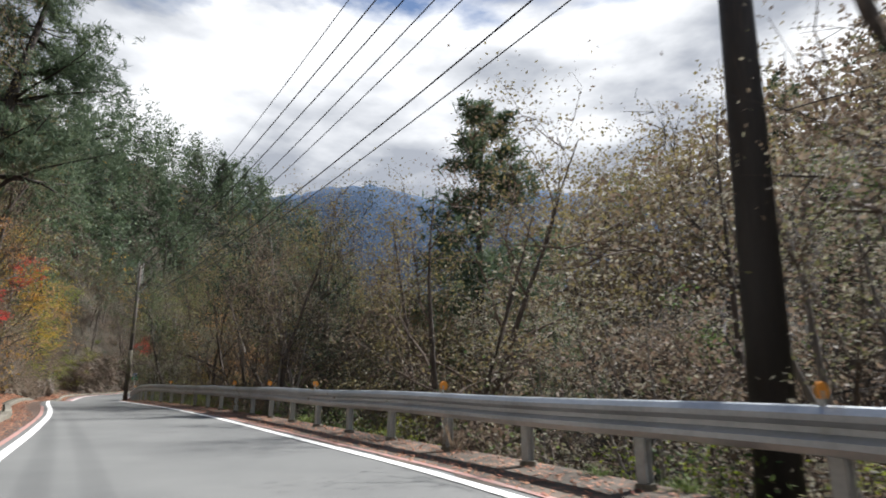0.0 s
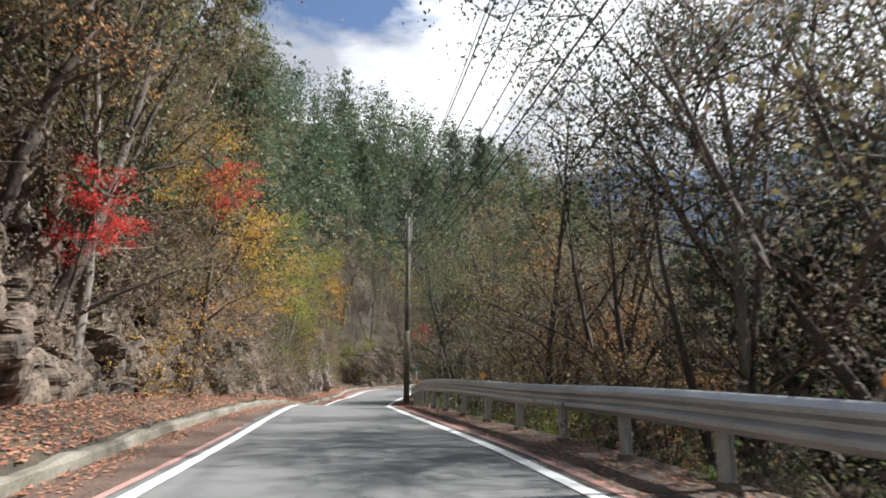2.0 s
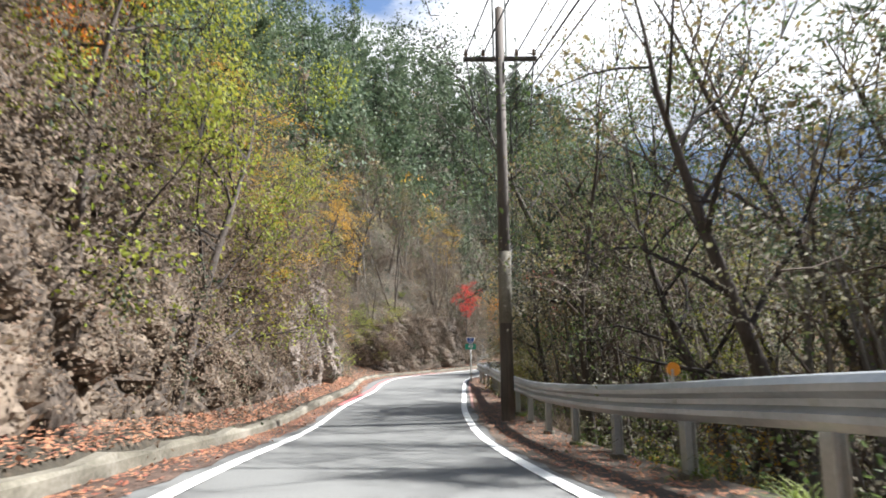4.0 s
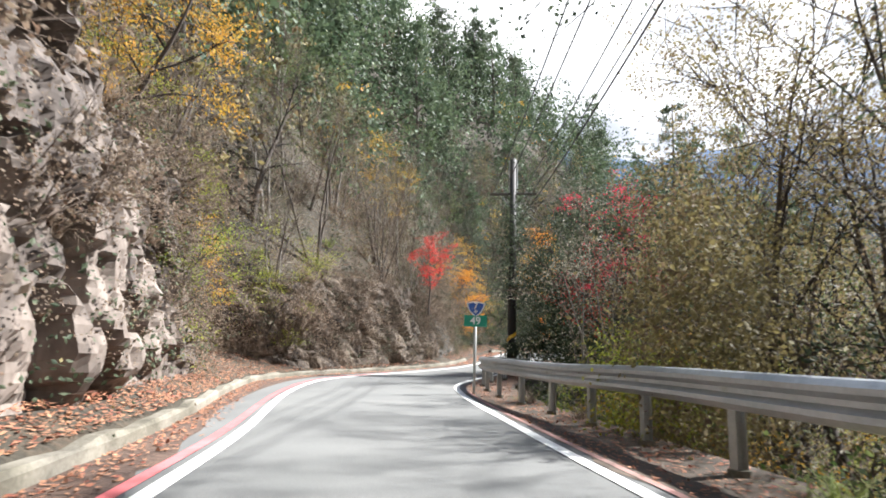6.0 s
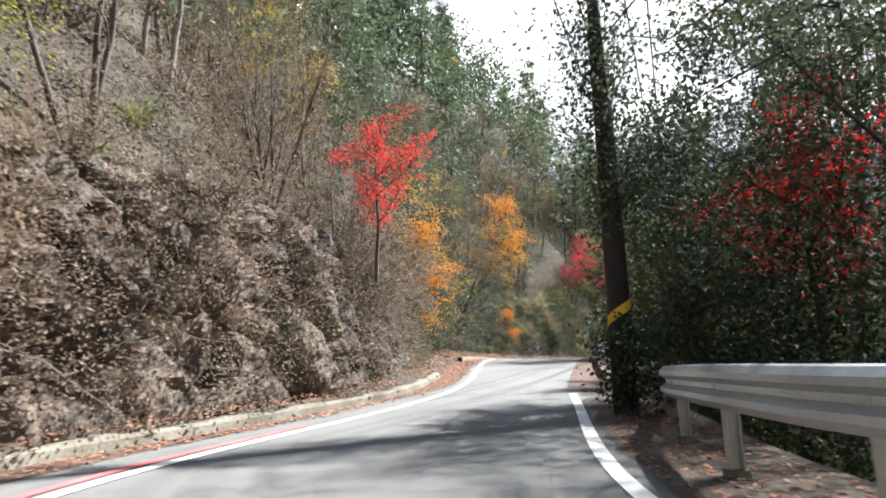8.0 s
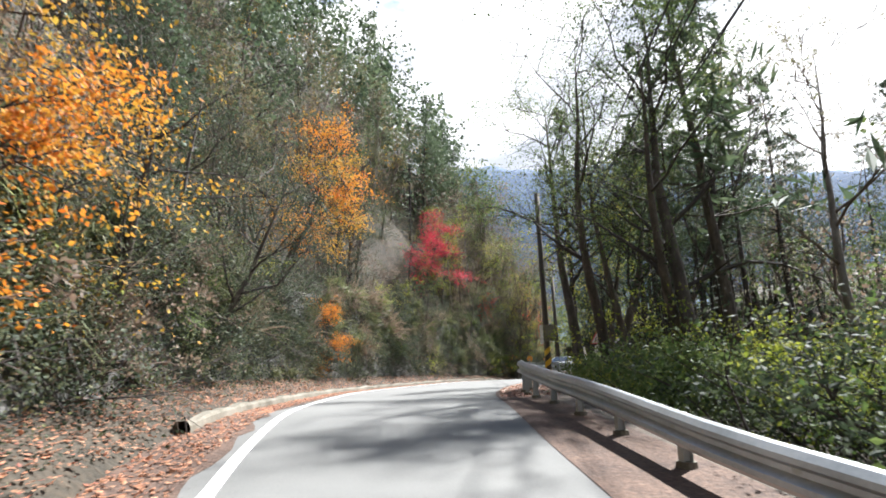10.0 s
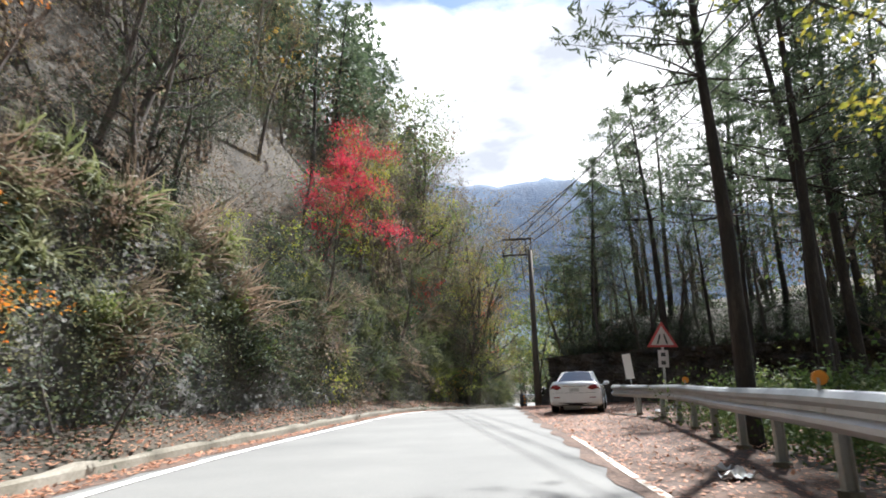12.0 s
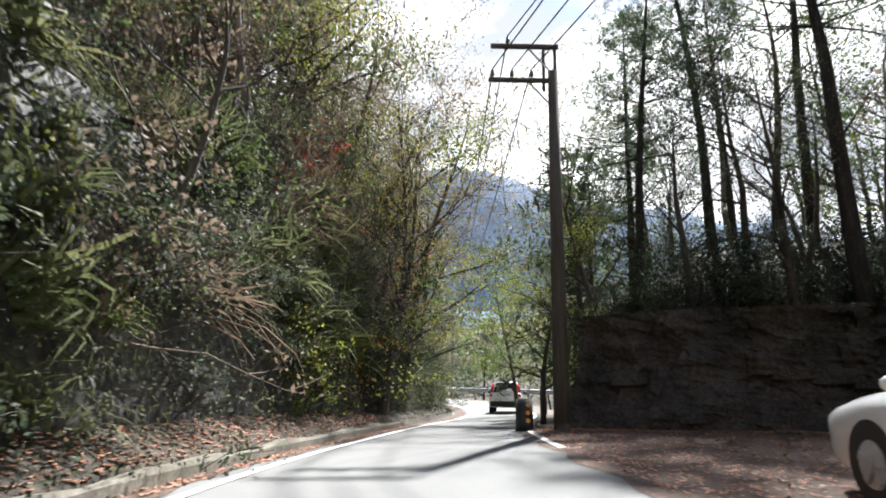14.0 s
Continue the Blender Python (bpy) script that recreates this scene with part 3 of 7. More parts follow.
def outward(rng, elev):
    a = rng.uniform(0, 2 * np.pi)
    return np.array([math.cos(a) * math.cos(elev), math.sin(a) * math.cos(elev), math.sin(elev)])


def crowned(seed, height, spread, trunk_r, limbs=12, start=0.3, elev=0.7, twigs=5, leaves=2600, size=0.16, scatter=0.35, flat=0.2, stems=1, lean=0.06, droop=0.0):
    """Trunk, limbs and twigs with leaves about the twigs."""
    rng = np.random.default_rng(seed)
    wood, thin, where = [], [], []
    for s in range(stems):
        d0 = np.array([lean * rng.normal(), lean * rng.normal(), 1]) + (0.35 * outward(rng, 0.2) if stems > 1 else 0)
        tp, tr = branch(rng, (0.25 * rng.normal() * (stems > 1), 0.25 * rng.normal() * (stems > 1), -0.5), d0, height + 0.5, trunk_r, 9, 0.07, 0.04)
        tr = np.maximum(tr, 0.012)
        wood.append((tp, tr))
        for i in range(max(2, limbs // stems)):
            q = start + (1 - start) * (i + rng.uniform(0, 1)) / max(2, limbs // stems)
            k = min(q, 0.97) * 9
            a = int(k)
            p = tp[a] + (tp[a + 1] - tp[a]) * (k - a)
            ln = spread * (1.1 - 0.65 * abs(q - 0.55)) * rng.uniform(0.7, 1.15)
            lp, lr = branch(rng, p, outward(rng, elev * rng.uniform(0.5, 1.3) + 0.5 * max(0, q - 0.7)), ln, trunk_r * 0.42 * (1.15 - q), 5, 0.2, 0.03 - droop)
            wood.append((lp, lr))
            for t in range(twigs):
                b = rng.integers(1, 6)
                wp, wr = branch(rng, lp[b], (lp[b] - lp[b - 1]) / (np.linalg.norm(lp[b] - lp[b - 1]) + 1e-6) + 0.8 * rng.normal(size=3), ln * rng.uniform(0.25, 0.5), max(0.016, lr[b] * 0.5), 3, 0.3, 0.02 - droop)
                thin.append((wp, wr))
                where.append(wp[1:])
            where.append(lp[3:])
    where = np.concatenate(where)
    c, up = clumped(rng, where, leaves, scatter, flat)
    return [tubes([w], 7) for w in wood[:: len(wood) // stems][:stems]], stack(tubes([w for i, w in enumerate(wood) if i % (len(wood) // stems)], 5), tubes(thin, 3)), blades(c, size, rng, 0.0, 0.6, face=up)


def bare_kind(seed, height, spread, trunk_r, limbs=14, twigs=7, fine=4, leaves=700, size=0.12, stems=1, start=0.25):
    """A nearly leafless tree: many fine twigs, few leaves left."""
    rng = np.random.default_rng(seed)
    wood, thin, where = [], [], []
    for s in range(stems):
        d0 = np.array([0.08 * rng.normal(), 0.08 * rng.normal(), 1]) + (0.3 * outward(rng, 0.2) if stems > 1 else 0)
        tp, tr = branch(rng, (0, 0, -0.5), d0, height + 0.5, trunk_r, 9, 0.08, 0.04)
        wood.append((tp, np.maximum(tr, 0.01)))
        for i in range(max(3, limbs // stems)):
            q = start + (1 - start) * (i + rng.uniform(0, 1)) / max(3, limbs // stems)
            k = min(q, 0.97) * 9
            a = int(k)
            p = tp[a] + (tp[a + 1] - tp[a]) * (k - a)
            ln = spread * (1.2 - 0.8 * q) * rng.uniform(0.7, 1.2)
            lp, lr = branch(rng, p, outward(rng, rng.uniform(0.5, 1.1)), ln, trunk_r * 0.4 * (1.15 - q), 5, 0.2, 0.08)
            wood.append((lp, lr))
            for t in range(twigs):
                b = rng.integers(1, 6)
                wp, wr = branch(rng, lp[b], (lp[b] - lp[b - 1]) / (np.linalg.norm(lp[b] - lp[b - 1]) + 1e-6) + 0.6 * rng.normal(size=3), ln * rng.uniform(0.3, 0.6), max(0.014, lr[b] * 0.5), 3, 0.22, 0.08)
                thin.append((wp, wr))
                for g in range(fine):
                    fb = rng.integers(1, 4)
                    fp, fr = branch(rng, wp[fb], wp[fb] - wp[fb - 1] + 0.3 * rng.normal(size=3), ln * rng.uniform(0.15, 0.3), 0.011, 1, 0.25, 0.05)
                    thin.append((fp, fr * 0 + [0.01, 0.005]))
                    where.append(fp[1:])
    where = np.concatenate(where)
    c, up = clumped(rng, where, leaves, 0.16, 0.1, 8)
    return [tubes([w], 7) for w in wood[:: len(wood) // stems][:stems]], stack(tubes([w for i, w in enumerate(wood) if i % (len(wood) // stems)], 5), tubes(thin, 3)), blades(c, size, rng, 0.0, 0.6, face=up)


def pine_kind(seed, height, spread, trunk_r, start=0.45, whorls=11, per=5, clumps=9, needles=7, size=0.42, aspect=0.2):
    """Tall straight trunk, flat layered boughs, needle tufts."""
    rng = np.random.default_rng(seed)
    tp, tr = branch(rng, (0, 0, -0.5), (0.03 * rng.normal(), 0.03 * rng.normal(), 1), height + 0.5, trunk_r, 10, 0.03, 0.02)
    wood, thin, C, D = [(tp, np.maximum(tr, 0.03))], [], [], []
    for w in range(whorls):
        q = start + (1 - start) * (w + 0.5 * rng.uniform()) / whorls
        k = min(q, 0.985) * 10
        a = int(k)
        p = tp[a] + (tp[a + 1] - tp[a]) * (k - a)
        for j in range(per):
            ln = spread * (1.12 - 0.85 * ((q - start) / (1 - start))) * rng.uniform(0.55, 1.15)
            lp, lr = branch(rng, p, outward(rng, rng.uniform(-0.05, 0.35)), ln, trunk_r * 0.25 * (1.2 - q), 4, 0.13, 0.05)
            thin.append((lp, lr))
            for t in range(clumps):
                f = rng.uniform(0.35, 1.0) * 4
                b = min(int(f), 3)
                c = lp[b] + (lp[b + 1] - lp[b]) * (f - b) + rng.normal(size=3) * [0.3, 0.3, 0.2] * (ln / 2.2)
                C.append(np.repeat(c[None], needles, 0) + 0.05 * rng.normal(size=(needles, 3)))
                dd = rng.normal(size=(needles, 3)) + [0, 0, 0.55]
                D.append(dd / np.linalg.norm(dd, axis=1)[:, None])
    C, D = np.concatenate(C), np.concatenate(D)
    return [tubes(wood, 8)], tubes(thin, 3), blades(C + D * size * 0.4, size, rng, 0.0, aspect, D, 0.1)


def shrub_kind(seed, height, spread, stems=14, leaves=1100, size=0.11, hang=0.0):
    rng = np.random.default_rng(seed)
    thin, where = [], []
    for s in range(stems):
        p, r = branch(rng, (0.25 * spread * rng.normal(), 0.25 * spread * rng.normal(), -0.2), outward(rng, rng.uniform(0.7, 1.4)), height * rng.uniform(0.6, 1.1), 0.022, 4, 0.18, -hang)
        thin.append((p, r))
        for t in range(4):
            b = rng.integers(1, 5)
            q, w = branch(rng, p[b], p[b] - p[b - 1] + 0.25 * rng.normal(size=3), height * rng.uniform(0.2, 0.4), 0.01, 2, 0.25, -hang)
            thin.append((q, w))
            where.append(q)
    where = np.concatenate(where)
    c, up = clumped(rng, where, leaves, 0.2, 0.1, 16)
    return None, tubes(thin, 3), blades(c, size, rng, 0.0, 0.6, face=up)


def tuft_kind(seed, length, count, width=0.035, fall=0.75, start_up=1.2):
    """Arching grass or fern fronds."""
    rng = np.random.default_rng(seed)
    V, F = [], []
    for i in range(count):
        o = outward(rng, 0)
        L, e0 = length * rng.uniform(0.5, 1.15), rng.uniform(0.6, start_up)
        p = 0.12 * rng.normal(size=3) * [1, 1, 0]
        side = np.array([-o[1], o[0], 0]) * width * rng.uniform(0.7, 1.3)
        row = []
        for k in range(5):
            e = e0 - fall * 2.2 * (k / 4) ** 1.3
            wd = (1 - (k / 4) ** 1.6) * 0.95 + 0.05
            row += [p - side * wd, p + side * wd]
            p = p + (o * math.cos(e) + np.array([0, 0, math.sin(e)])) * L / 4
        b = len(V)
        V += row
        F += [[b + 2 * k, b + 2 * k + 1, b + 2 * k + 3, b + 2 * k + 2] for k in range(4)]
    return None, None, (np.array(V), np.array(F))


def plant(name, label, category, made, wood, twig, foliage, crown="crown"):
    """A plant as an Empty with its parts; kept far below ground as a pattern for copies."""
    ob = tagged(new(name), label, category)
    tr, th, lv = made
    for one in tr or ():
        put("trunk", *one, M[wood], ob, smooth_shade=True)
    if th:
        tagged(put("branchwork", *th, M[twig], ob), kind="stuff")
    if lv:
        put(crown, *lv, M[foliage], ob)
    return ob


KINDS, USED, MADE, MASS = {}, set(), {}, {}


def kind(key, name, label, category, made, wood, twig, foliage, crown="crown"):
    MADE[key] = (made, twig, foliage)
    KINDS[key] = plant(name, label, category, made, wood, twig, foliage, crown)


def grow(key, x, y, scale=1.0, turn=None, sink=0.0, group="", z=None, tilt=0.0, label="", lean=0.0, mass=False):
    """Stands a plant of a kind on the ground at (x, y); the first one is the pattern itself."""
    src = KINDS[key]
    zz0 = float(land_z(x, y)) if z is None else z
    a = random.uniform(0, 360) if turn is None else turn
    m = pose(x, y, zz0 - sink, tilt, lean + random.uniform(-2, 2), 0) @ pose(0, 0, 0, 0, 0, a)
    if mass:
        MASS.setdefault((key, group), []).append(m @ Matrix.Diagonal((scale, scale, scale, 1)))
        return None
    if key in USED:
        ob = copy_thing(src, m)
    else:
        USED.add(key)
        ob = src
        ob.matrix_basis = m
    ob.scale = (scale * random.uniform(0.93, 1.07), scale * random.uniform(0.93, 1.07), scale)
    if group:
        tagged(ob, group=group)
    if label:
        tagged(ob, label)
    return ob


kind("bareA", "bare_tree", "tall nearly bare grey tree with a few pale leaves", "tree", bare_kind(11, 11, 3.6, 0.13, 15, 8, 4, 1800, 0.05), "bark_grey", "twig", "lf_grey")
kind("bareB", "bare_tree", "multi-stemmed leafless tree with fine grey twigs", "tree", bare_kind(12, 8.5, 3.2, 0.09, 15, 7, 3, 1800, 0.055, 3), "bark", "twig", "lf_grey")
kind("bareC", "bare_tree", "dark bare tree with spreading forked limbs", "tree", bare_kind(13, 13, 4.2, 0.18, 14, 8, 4, 1500, 0.045, 2), "bark", "twig_dark", "lf_grey")
kind("brownA", "deciduous_tree", "brownish deciduous tree with withered leaves", "tree", crowned(21, 8.5, 3.2, 0.15, 12, 0.25, 0.7, 7, 3400, 0.062, 0.36, 0.1, 2), "bark", "twig", "lf_brown")
kind("brownB", "deciduous_tree", "pale brown tree thinning out in late autumn", "tree", crowned(22, 6.5, 2.7, 0.11, 12, 0.15, 0.8, 7, 3400, 0.06, 0.34, 0.1, 3), "bark_grey", "twig", "lf_grey")
kind("greenA", "broadleaf_tree", "broadleaf tree with green and yellowing leaves", "tree", crowned(31, 10, 3.5, 0.19, 14, 0.28, 0.7, 7, 3600, 0.08, 0.4, 0.15), "bark", "twig_dark", "lf_green")
kind("greenB", "broadleaf_tree", "dense dark green broadleaf tree", "tree", crowned(32, 8, 3.0, 0.16, 14, 0.15, 0.7, 7, 6800, 0.066, 0.36, 0.15), "bark", "twig_dark", "lf_dark")
kind("greenN", "broadleaf_tree", "spreading tree with small green leaves beside the road", "tree", crowned(38, 10, 3.6, 0.2, 15, 0.35, 0.6, 9, 9000, 0.062, 0.3, 0.2, 1), "bark", "twig_dark", "lf_green")
kind("leafy_far", "deciduous_tree", "full-crowned olive brown tree below the road", "tree", crowned(122, 11, 3.8, 0.15, 14, 0.2, 0.8, 5, 3000, 0.095, 0.45, 0.1, 1), "bark", "twig", "lf_olive")
kind("leafyN", "deciduous_tree", "broad olive brown tree with fine leaves below the road", "tree", crowned(124, 11, 4.0, 0.15, 16, 0.15, 0.8, 8, 9000, 0.075, 0.34, 0.1, 1), "bark", "twig_dark", "lf_olive")
kind("darkN", "broadleaf_tree", "dark evergreen tree with small leaves below the road", "tree", crowned(126, 9, 3.0, 0.16, 15, 0.2, 0.75, 9, 8500, 0.062, 0.3, 0.15), "bark", "twig_dark", "lf_dark")
kind("greenM", "broadleaf_tree", "dark green broadleaf tree in the wood", "tree", crowned(39, 8.5, 3.1, 0.16, 12, 0.2, 0.7, 6, 3800, 0.085, 0.38, 0.15), "bark", "twig_dark", "lf_dark")
kind("ygreen", "broadleaf_tree", "bright yellow-green broadleaf tree over the road", "tree", crowned(33, 7.5, 3.0, 0.13, 13, 0.2, 0.6, 7, 4800, 0.078, 0.34, 0.35), "bark", "twig_dark", "lf_yellowgreen")
kind("yellow", "autumn_tree", "golden yellow autumn tree on the slope", "tree", crowned(34, 7.5, 2.8, 0.12, 12, 0.25, 0.6, 7, 5400, 0.088, 0.32, 0.45), "bark", "twig_dark", "lf_yellow")
kind("orange", "maple", "flaming orange maple on the rocky bank", "tree", crowned(35, 6.0, 2.3, 0.1, 12, 0.25, 0.5, 7, 5400, 0.088, 0.26, 0.55), "bark", "twig_dark", "lf_orange")
kind("rust", "maple", "rust-orange maple thinning out below the road", "tree", crowned(135, 6.2, 2.7, 0.1, 14, 0.2, 0.6, 8, 4200, 0.085, 0.3, 0.4, 2), "bark", "twig_dark", "lf_rust")
kind("redtall", "maple", "tall maple with sparse dark red leaves over the thicket", "tree", crowned(136, 10, 2.6, 0.12, 14, 0.6, 0.6, 8, 2600, 0.08, 0.26, 0.5), "bark", "twig_dark", "lf_pink")
kind("red", "maple", "bright red maple on the rocky bank", "tree", crowned(36, 4.6, 1.6, 0.08, 12, 0.35, 0.6, 7, 4600, 0.078, 0.21, 0.5), "bark", "twig_dark", "lf_red")
kind("pink", "maple", "crimson red maple leaning out over the road", "tree", crowned(37, 7.0, 2.6, 0.12, 13, 0.3, 0.55, 8, 6200, 0.082, 0.3, 0.5), "bark", "twig_dark", "lf_pink")
kind("pineA", "pine", "tall pine with layered boughs and dark trunk", "tree", pine_kind(41, 17, 3.6, 0.25, 0.45, 11, 5, 12, 9, 0.26, 0.16), "bark_dark", "bark_dark", "lf_pine")
kind("pineB", "pine", "slender pine with a sparse dark crown", "tree", pine_kind(42, 15, 2.8, 0.19, 0.5, 10, 5, 8, 7, 0.27, 0.18), "bark_dark", "bark_dark", "lf_dark")
kind("pineC", "pine", "low-branched dark green pine", "tree", pine_kind(43, 12, 2.9, 0.2, 0.2, 15, 6, 18, 12, 0.24, 0.17), "bark_dark", "bark_dark", "lf_pine")
kind("pineD", "pine", "large old pine leaning out from the bank", "tree", pine_kind(44, 15, 4.8, 0.4, 0.4, 13, 5, 34, 14, 0.26, 0.13), "bark_dark", "bark_dark", "lf_pine")
kind("cedarA", "conifer", "green conifer on the forested slope", "tree", pine_kind(51, 11, 3.4, 0.18, 0.15, 11, 6, 6, 5, 0.5), "bark", "bark", "lf_pine")
kind("cedarB", "conifer", "dark conifer on the forested slope", "tree", pine_kind(52, 13, 3.6, 0.2, 0.2, 11, 6, 6, 5, 0.5), "bark", "bark", "lf_dark")
kind("dry", "shrub", "dry brown leafless brush on the bank", "shrub", shrub_kind(61, 1.9, 1.0, 14, 800, 0.085), None, "twig", "lf_brown")
kind("drytall", "shrub", "tall straggly brown shrub on the bank", "shrub", shrub_kind(62, 3.2, 1.3, 15, 1000, 0.09), None, "twig", "lf_brown")
kind("shrubg", "shrub", "dark green shrub with glossy leaves", "shrub", shrub_kind(63, 1.9, 1.1, 13, 1500, 0.07, 0.03), None, "twig_dark", "lf_dark")
kind("shruby", "shrub", "yellow-green leafy shrub beside the road", "shrub", shrub_kind(64, 2.4, 1.2, 13, 1500, 0.072, 0.03), None, "twig_dark", "lf_yellowgreen")
kind("shrubo", "shrub", "shrub with orange-tinted leaves", "shrub", shrub_kind(65, 2.2, 1.2, 13, 1300, 0.068, 0.03), None, "twig", "lf_yellow")
kind("shrubr", "shrub", "shrub with red autumn leaves", "shrub", shrub_kind(66, 2.0, 1.2, 14, 900, 0.09, 0.03), None, "twig", "lf_red")
kind("hang", "shrub", "drooping foliage hanging down the wet bank", "shrub", shrub_kind(67, 2.2, 1.0, 14, 1700, 0.062, 0.22), None, "twig_dark", "lf_dark")
kind("fern", "fern", "arching green fern fronds on the bank", "fern", tuft_kind(71, 1.1, 64, 0.024, 0.85), None, None, "lf_fern", "fronds")
kind("grass", "grass_clump", "clump of long arching grass", "grass", tuft_kind(72, 0.95, 70, 0.014, 0.8), None, None, "lf_grass", "tuft")
kind("strawgrass", "grass_clump", "clump of straw-coloured silver grass", "grass", tuft_kind(73, 1.5, 70, 0.014, 0.75, 1.35), None, None, "lf_brown", "tuft")

# lighter builds of the same kinds for places far from the road
kind("bareA_far", "bare_tree", "grey leafless tree deep in the woods", "tree", bare_kind(111, 10, 3.6, 0.15, 12, 6, 2, 1500, 0.08), "bark_grey", "twig", "lf_grey")
kind("bareB_far", "bare_tree", "several-stemmed grey tree deep in the woods", "tree", bare_kind(112, 8.5, 3.4, 0.12, 12, 6, 2, 1500, 0.08, 2), "bark", "twig", "lf_grey")
kind("brown_far", "deciduous_tree", "withered brown tree deep in the woods", "tree", crowned(121, 8.5, 3.2, 0.15, 12, 0.2, 0.7, 4, 2200, 0.12, 0.45, 0.1), "bark", "twig", "lf_brown")
kind("green_far", "broadleaf_tree", "green broadleaf tree deep in the woods", "tree", crowned(131, 9.5, 3.4, 0.19, 12, 0.25, 0.7, 4, 2400, 0.14, 0.45, 0.15), "bark", "twig_dark", "lf_green")
kind("pine_far", "pine", "tall pine on the far upper slope", "tree", pine_kind(141, 16, 3.2, 0.22, 0.35, 9, 5, 5, 4, 0.7), "bark", "bark", "lf_pine")


# ---- guardrails ----
def along(pts, step):
    """Points every step metres on a polyline in plan, with directions."""
    pts = np.asarray(pts, float)
    s = np.concatenate([[0], np.cumsum(np.linalg.norm(np.diff(pts, axis=0), axis=1))])
    q = np.arange(0, s[-1] + 1e-6, step)
    p = np.stack([np.interp(q, s, pts[:, k]) for k in (0, 1)], 1)
    d = np.gradient(p, axis=0)
    return p, d / np.linalg.norm(d, axis=1)[:, None]


W_PROFILE = [(0.0, 0.0), (0.035, 0.012), (0.085, 0.06), (0.085, 0.105), (0.01, 0.15), (0.01, 0.195), (0.085, 0.24), (0.085, 0.285), (0.035, 0.333), (0.0, 0.345)]


def box(bm, c, size, m=None):
    r = bmesh.ops.create_cube(bm, size=1.0, matrix=(m or Matrix()) @ Matrix.Translation(c) @ Matrix.Diagonal((*size, 1)))
    return r


def cyl(bm, r0, r1, z0, z1, seg=12, m=None):
    return bmesh.ops.create_cone(bm, cap_ends=True, segments=seg, radius1=r0, radius2=r1, depth=z1 - z0, matrix=(m or Matrix()) @ Matrix.Translation((0, 0, (z0 + z1) / 2)))


def post_mesh():
    bm = bmesh.new()
    box(bm, (0, -0.05, 0.36), (0.13, 0.012, 0.98))
    box(bm, (0, 0.05, 0.36), (0.13, 0.012, 0.98))
    box(bm, (0, 0, 0.36), (0.012, 0.1, 0.98))
    box(bm, (0, 0.085, 0.72), (0.09, 0.06, 0.2))
    me = bpy.data.meshes.new("post")
    bm.to_mesh(me)
    bm.free()
    me.materials.append(M["post_steel"])
    return me


def foot_mesh():
    bm = bmesh.new()
    cyl(bm, 0.13, 0.11, -0.12, 0.07, 10)
    me = bpy.data.meshes.new("footing")
    bm.to_mesh(me)
    bm.free()
    me.materials.append(M["concrete"])
    return me


def reflector_mesh():
    bm = bmesh.new()
    cyl(bm, 0.07, 0.07, -0.012, 0.012, 16, pose(0, 0, 0.1, 90))
    me = bpy.data.meshes.new("reflector")
    bm.to_mesh(me)
    me.materials.append(M["amber"])
    bm.free()
    return me


def stalk_mesh():
    bm = bmesh.new()
    box(bm, (0, 0.018, 0.02), (0.05, 0.02, 0.16))
    me = bpy.data.meshes.new("stalk")
    bm.to_mesh(me)
    me.materials.append(M["post_steel"])
    bm.free()
    return me


POST, FOOTING, REFLECTOR, STALK = post_mesh(), foot_mesh(), reflector_mesh(), stalk_mesh()
def rail_top(y): return np.interp(y, [30, 48, 68, 76, 80, 88, 95, 100], [0.91, 1.02, 1.02, 0.82, 0.66, 0.62, 0.7, 0.95])


def guardrail(pts, label, reflectors, zf=road_z, lane=-1):
    """W-beam on posts; lane: the side of the road, to which the waves point."""
    rail = tagged(new("guardrail"), label, "guardrail")
    p, d = along(pts, 0.25)
    n = np.stack([-d[:, 1], d[:, 0]], 1)          # left of the way
    n = n if lane < 0 else -n
    z = zf(p[:, 1]) + rail_top(p[:, 1]) - 0.345 * 1.1 + 0.012 * np.sin(p[:, 1] * 0.9)
    front = [(a, b) for a, b in W_PROFILE]
    back = [(a - 0.012, b) for a, b in reversed(W_PROFILE)]
    prof = front + back + [front[0]]
    V = np.stack([np.concatenate([p + n * (a + 0.1), (z + b * 1.1)[:, None]], 1) for a, b in prof], 1)
    put("beam", V.reshape(-1, 3), grid_faces(len(p), len(prof)), M["steel"], rail, "galvanised W-shaped steel beam")
    q, e = along(pts, 2.0)
    for i in range(len(q)):
        a = math.degrees(math.atan2(e[i, 1], e[i, 0]))
        zz1 = float(zf(q[i, 1]))
        m = pose(q[i, 0], q[i, 1], zz1, 0, random.uniform(-1.2, 1.2), a)
        if lane > 0:
            m = m @ pose(0, 0, 0, 0, 0, 180)
        o = new("post", POST)
        o.parent, o.matrix_basis = rail, m @ Matrix.Diagonal((1, 1, float(rail_top(q[i, 1])) / 0.93, 1))
        f = new("footing", FOOTING)
        f.parent, f.matrix_basis = rail, m
        if i in reflectors:
            s = new("stalk", STALK)
            s.parent, s.matrix_basis = rail, m @ pose(0, 0.1, float(rail_top(q[i, 1])) + 0.02)
            r = new("reflector", REFLECTOR)
            r.parent, r.matrix_basis = rail, m @ pose(0, 0.1, float(rail_top(q[i, 1])) + 0.02, 0, 0, 90)
            tagged(r, "round amber reflector")
    return rail


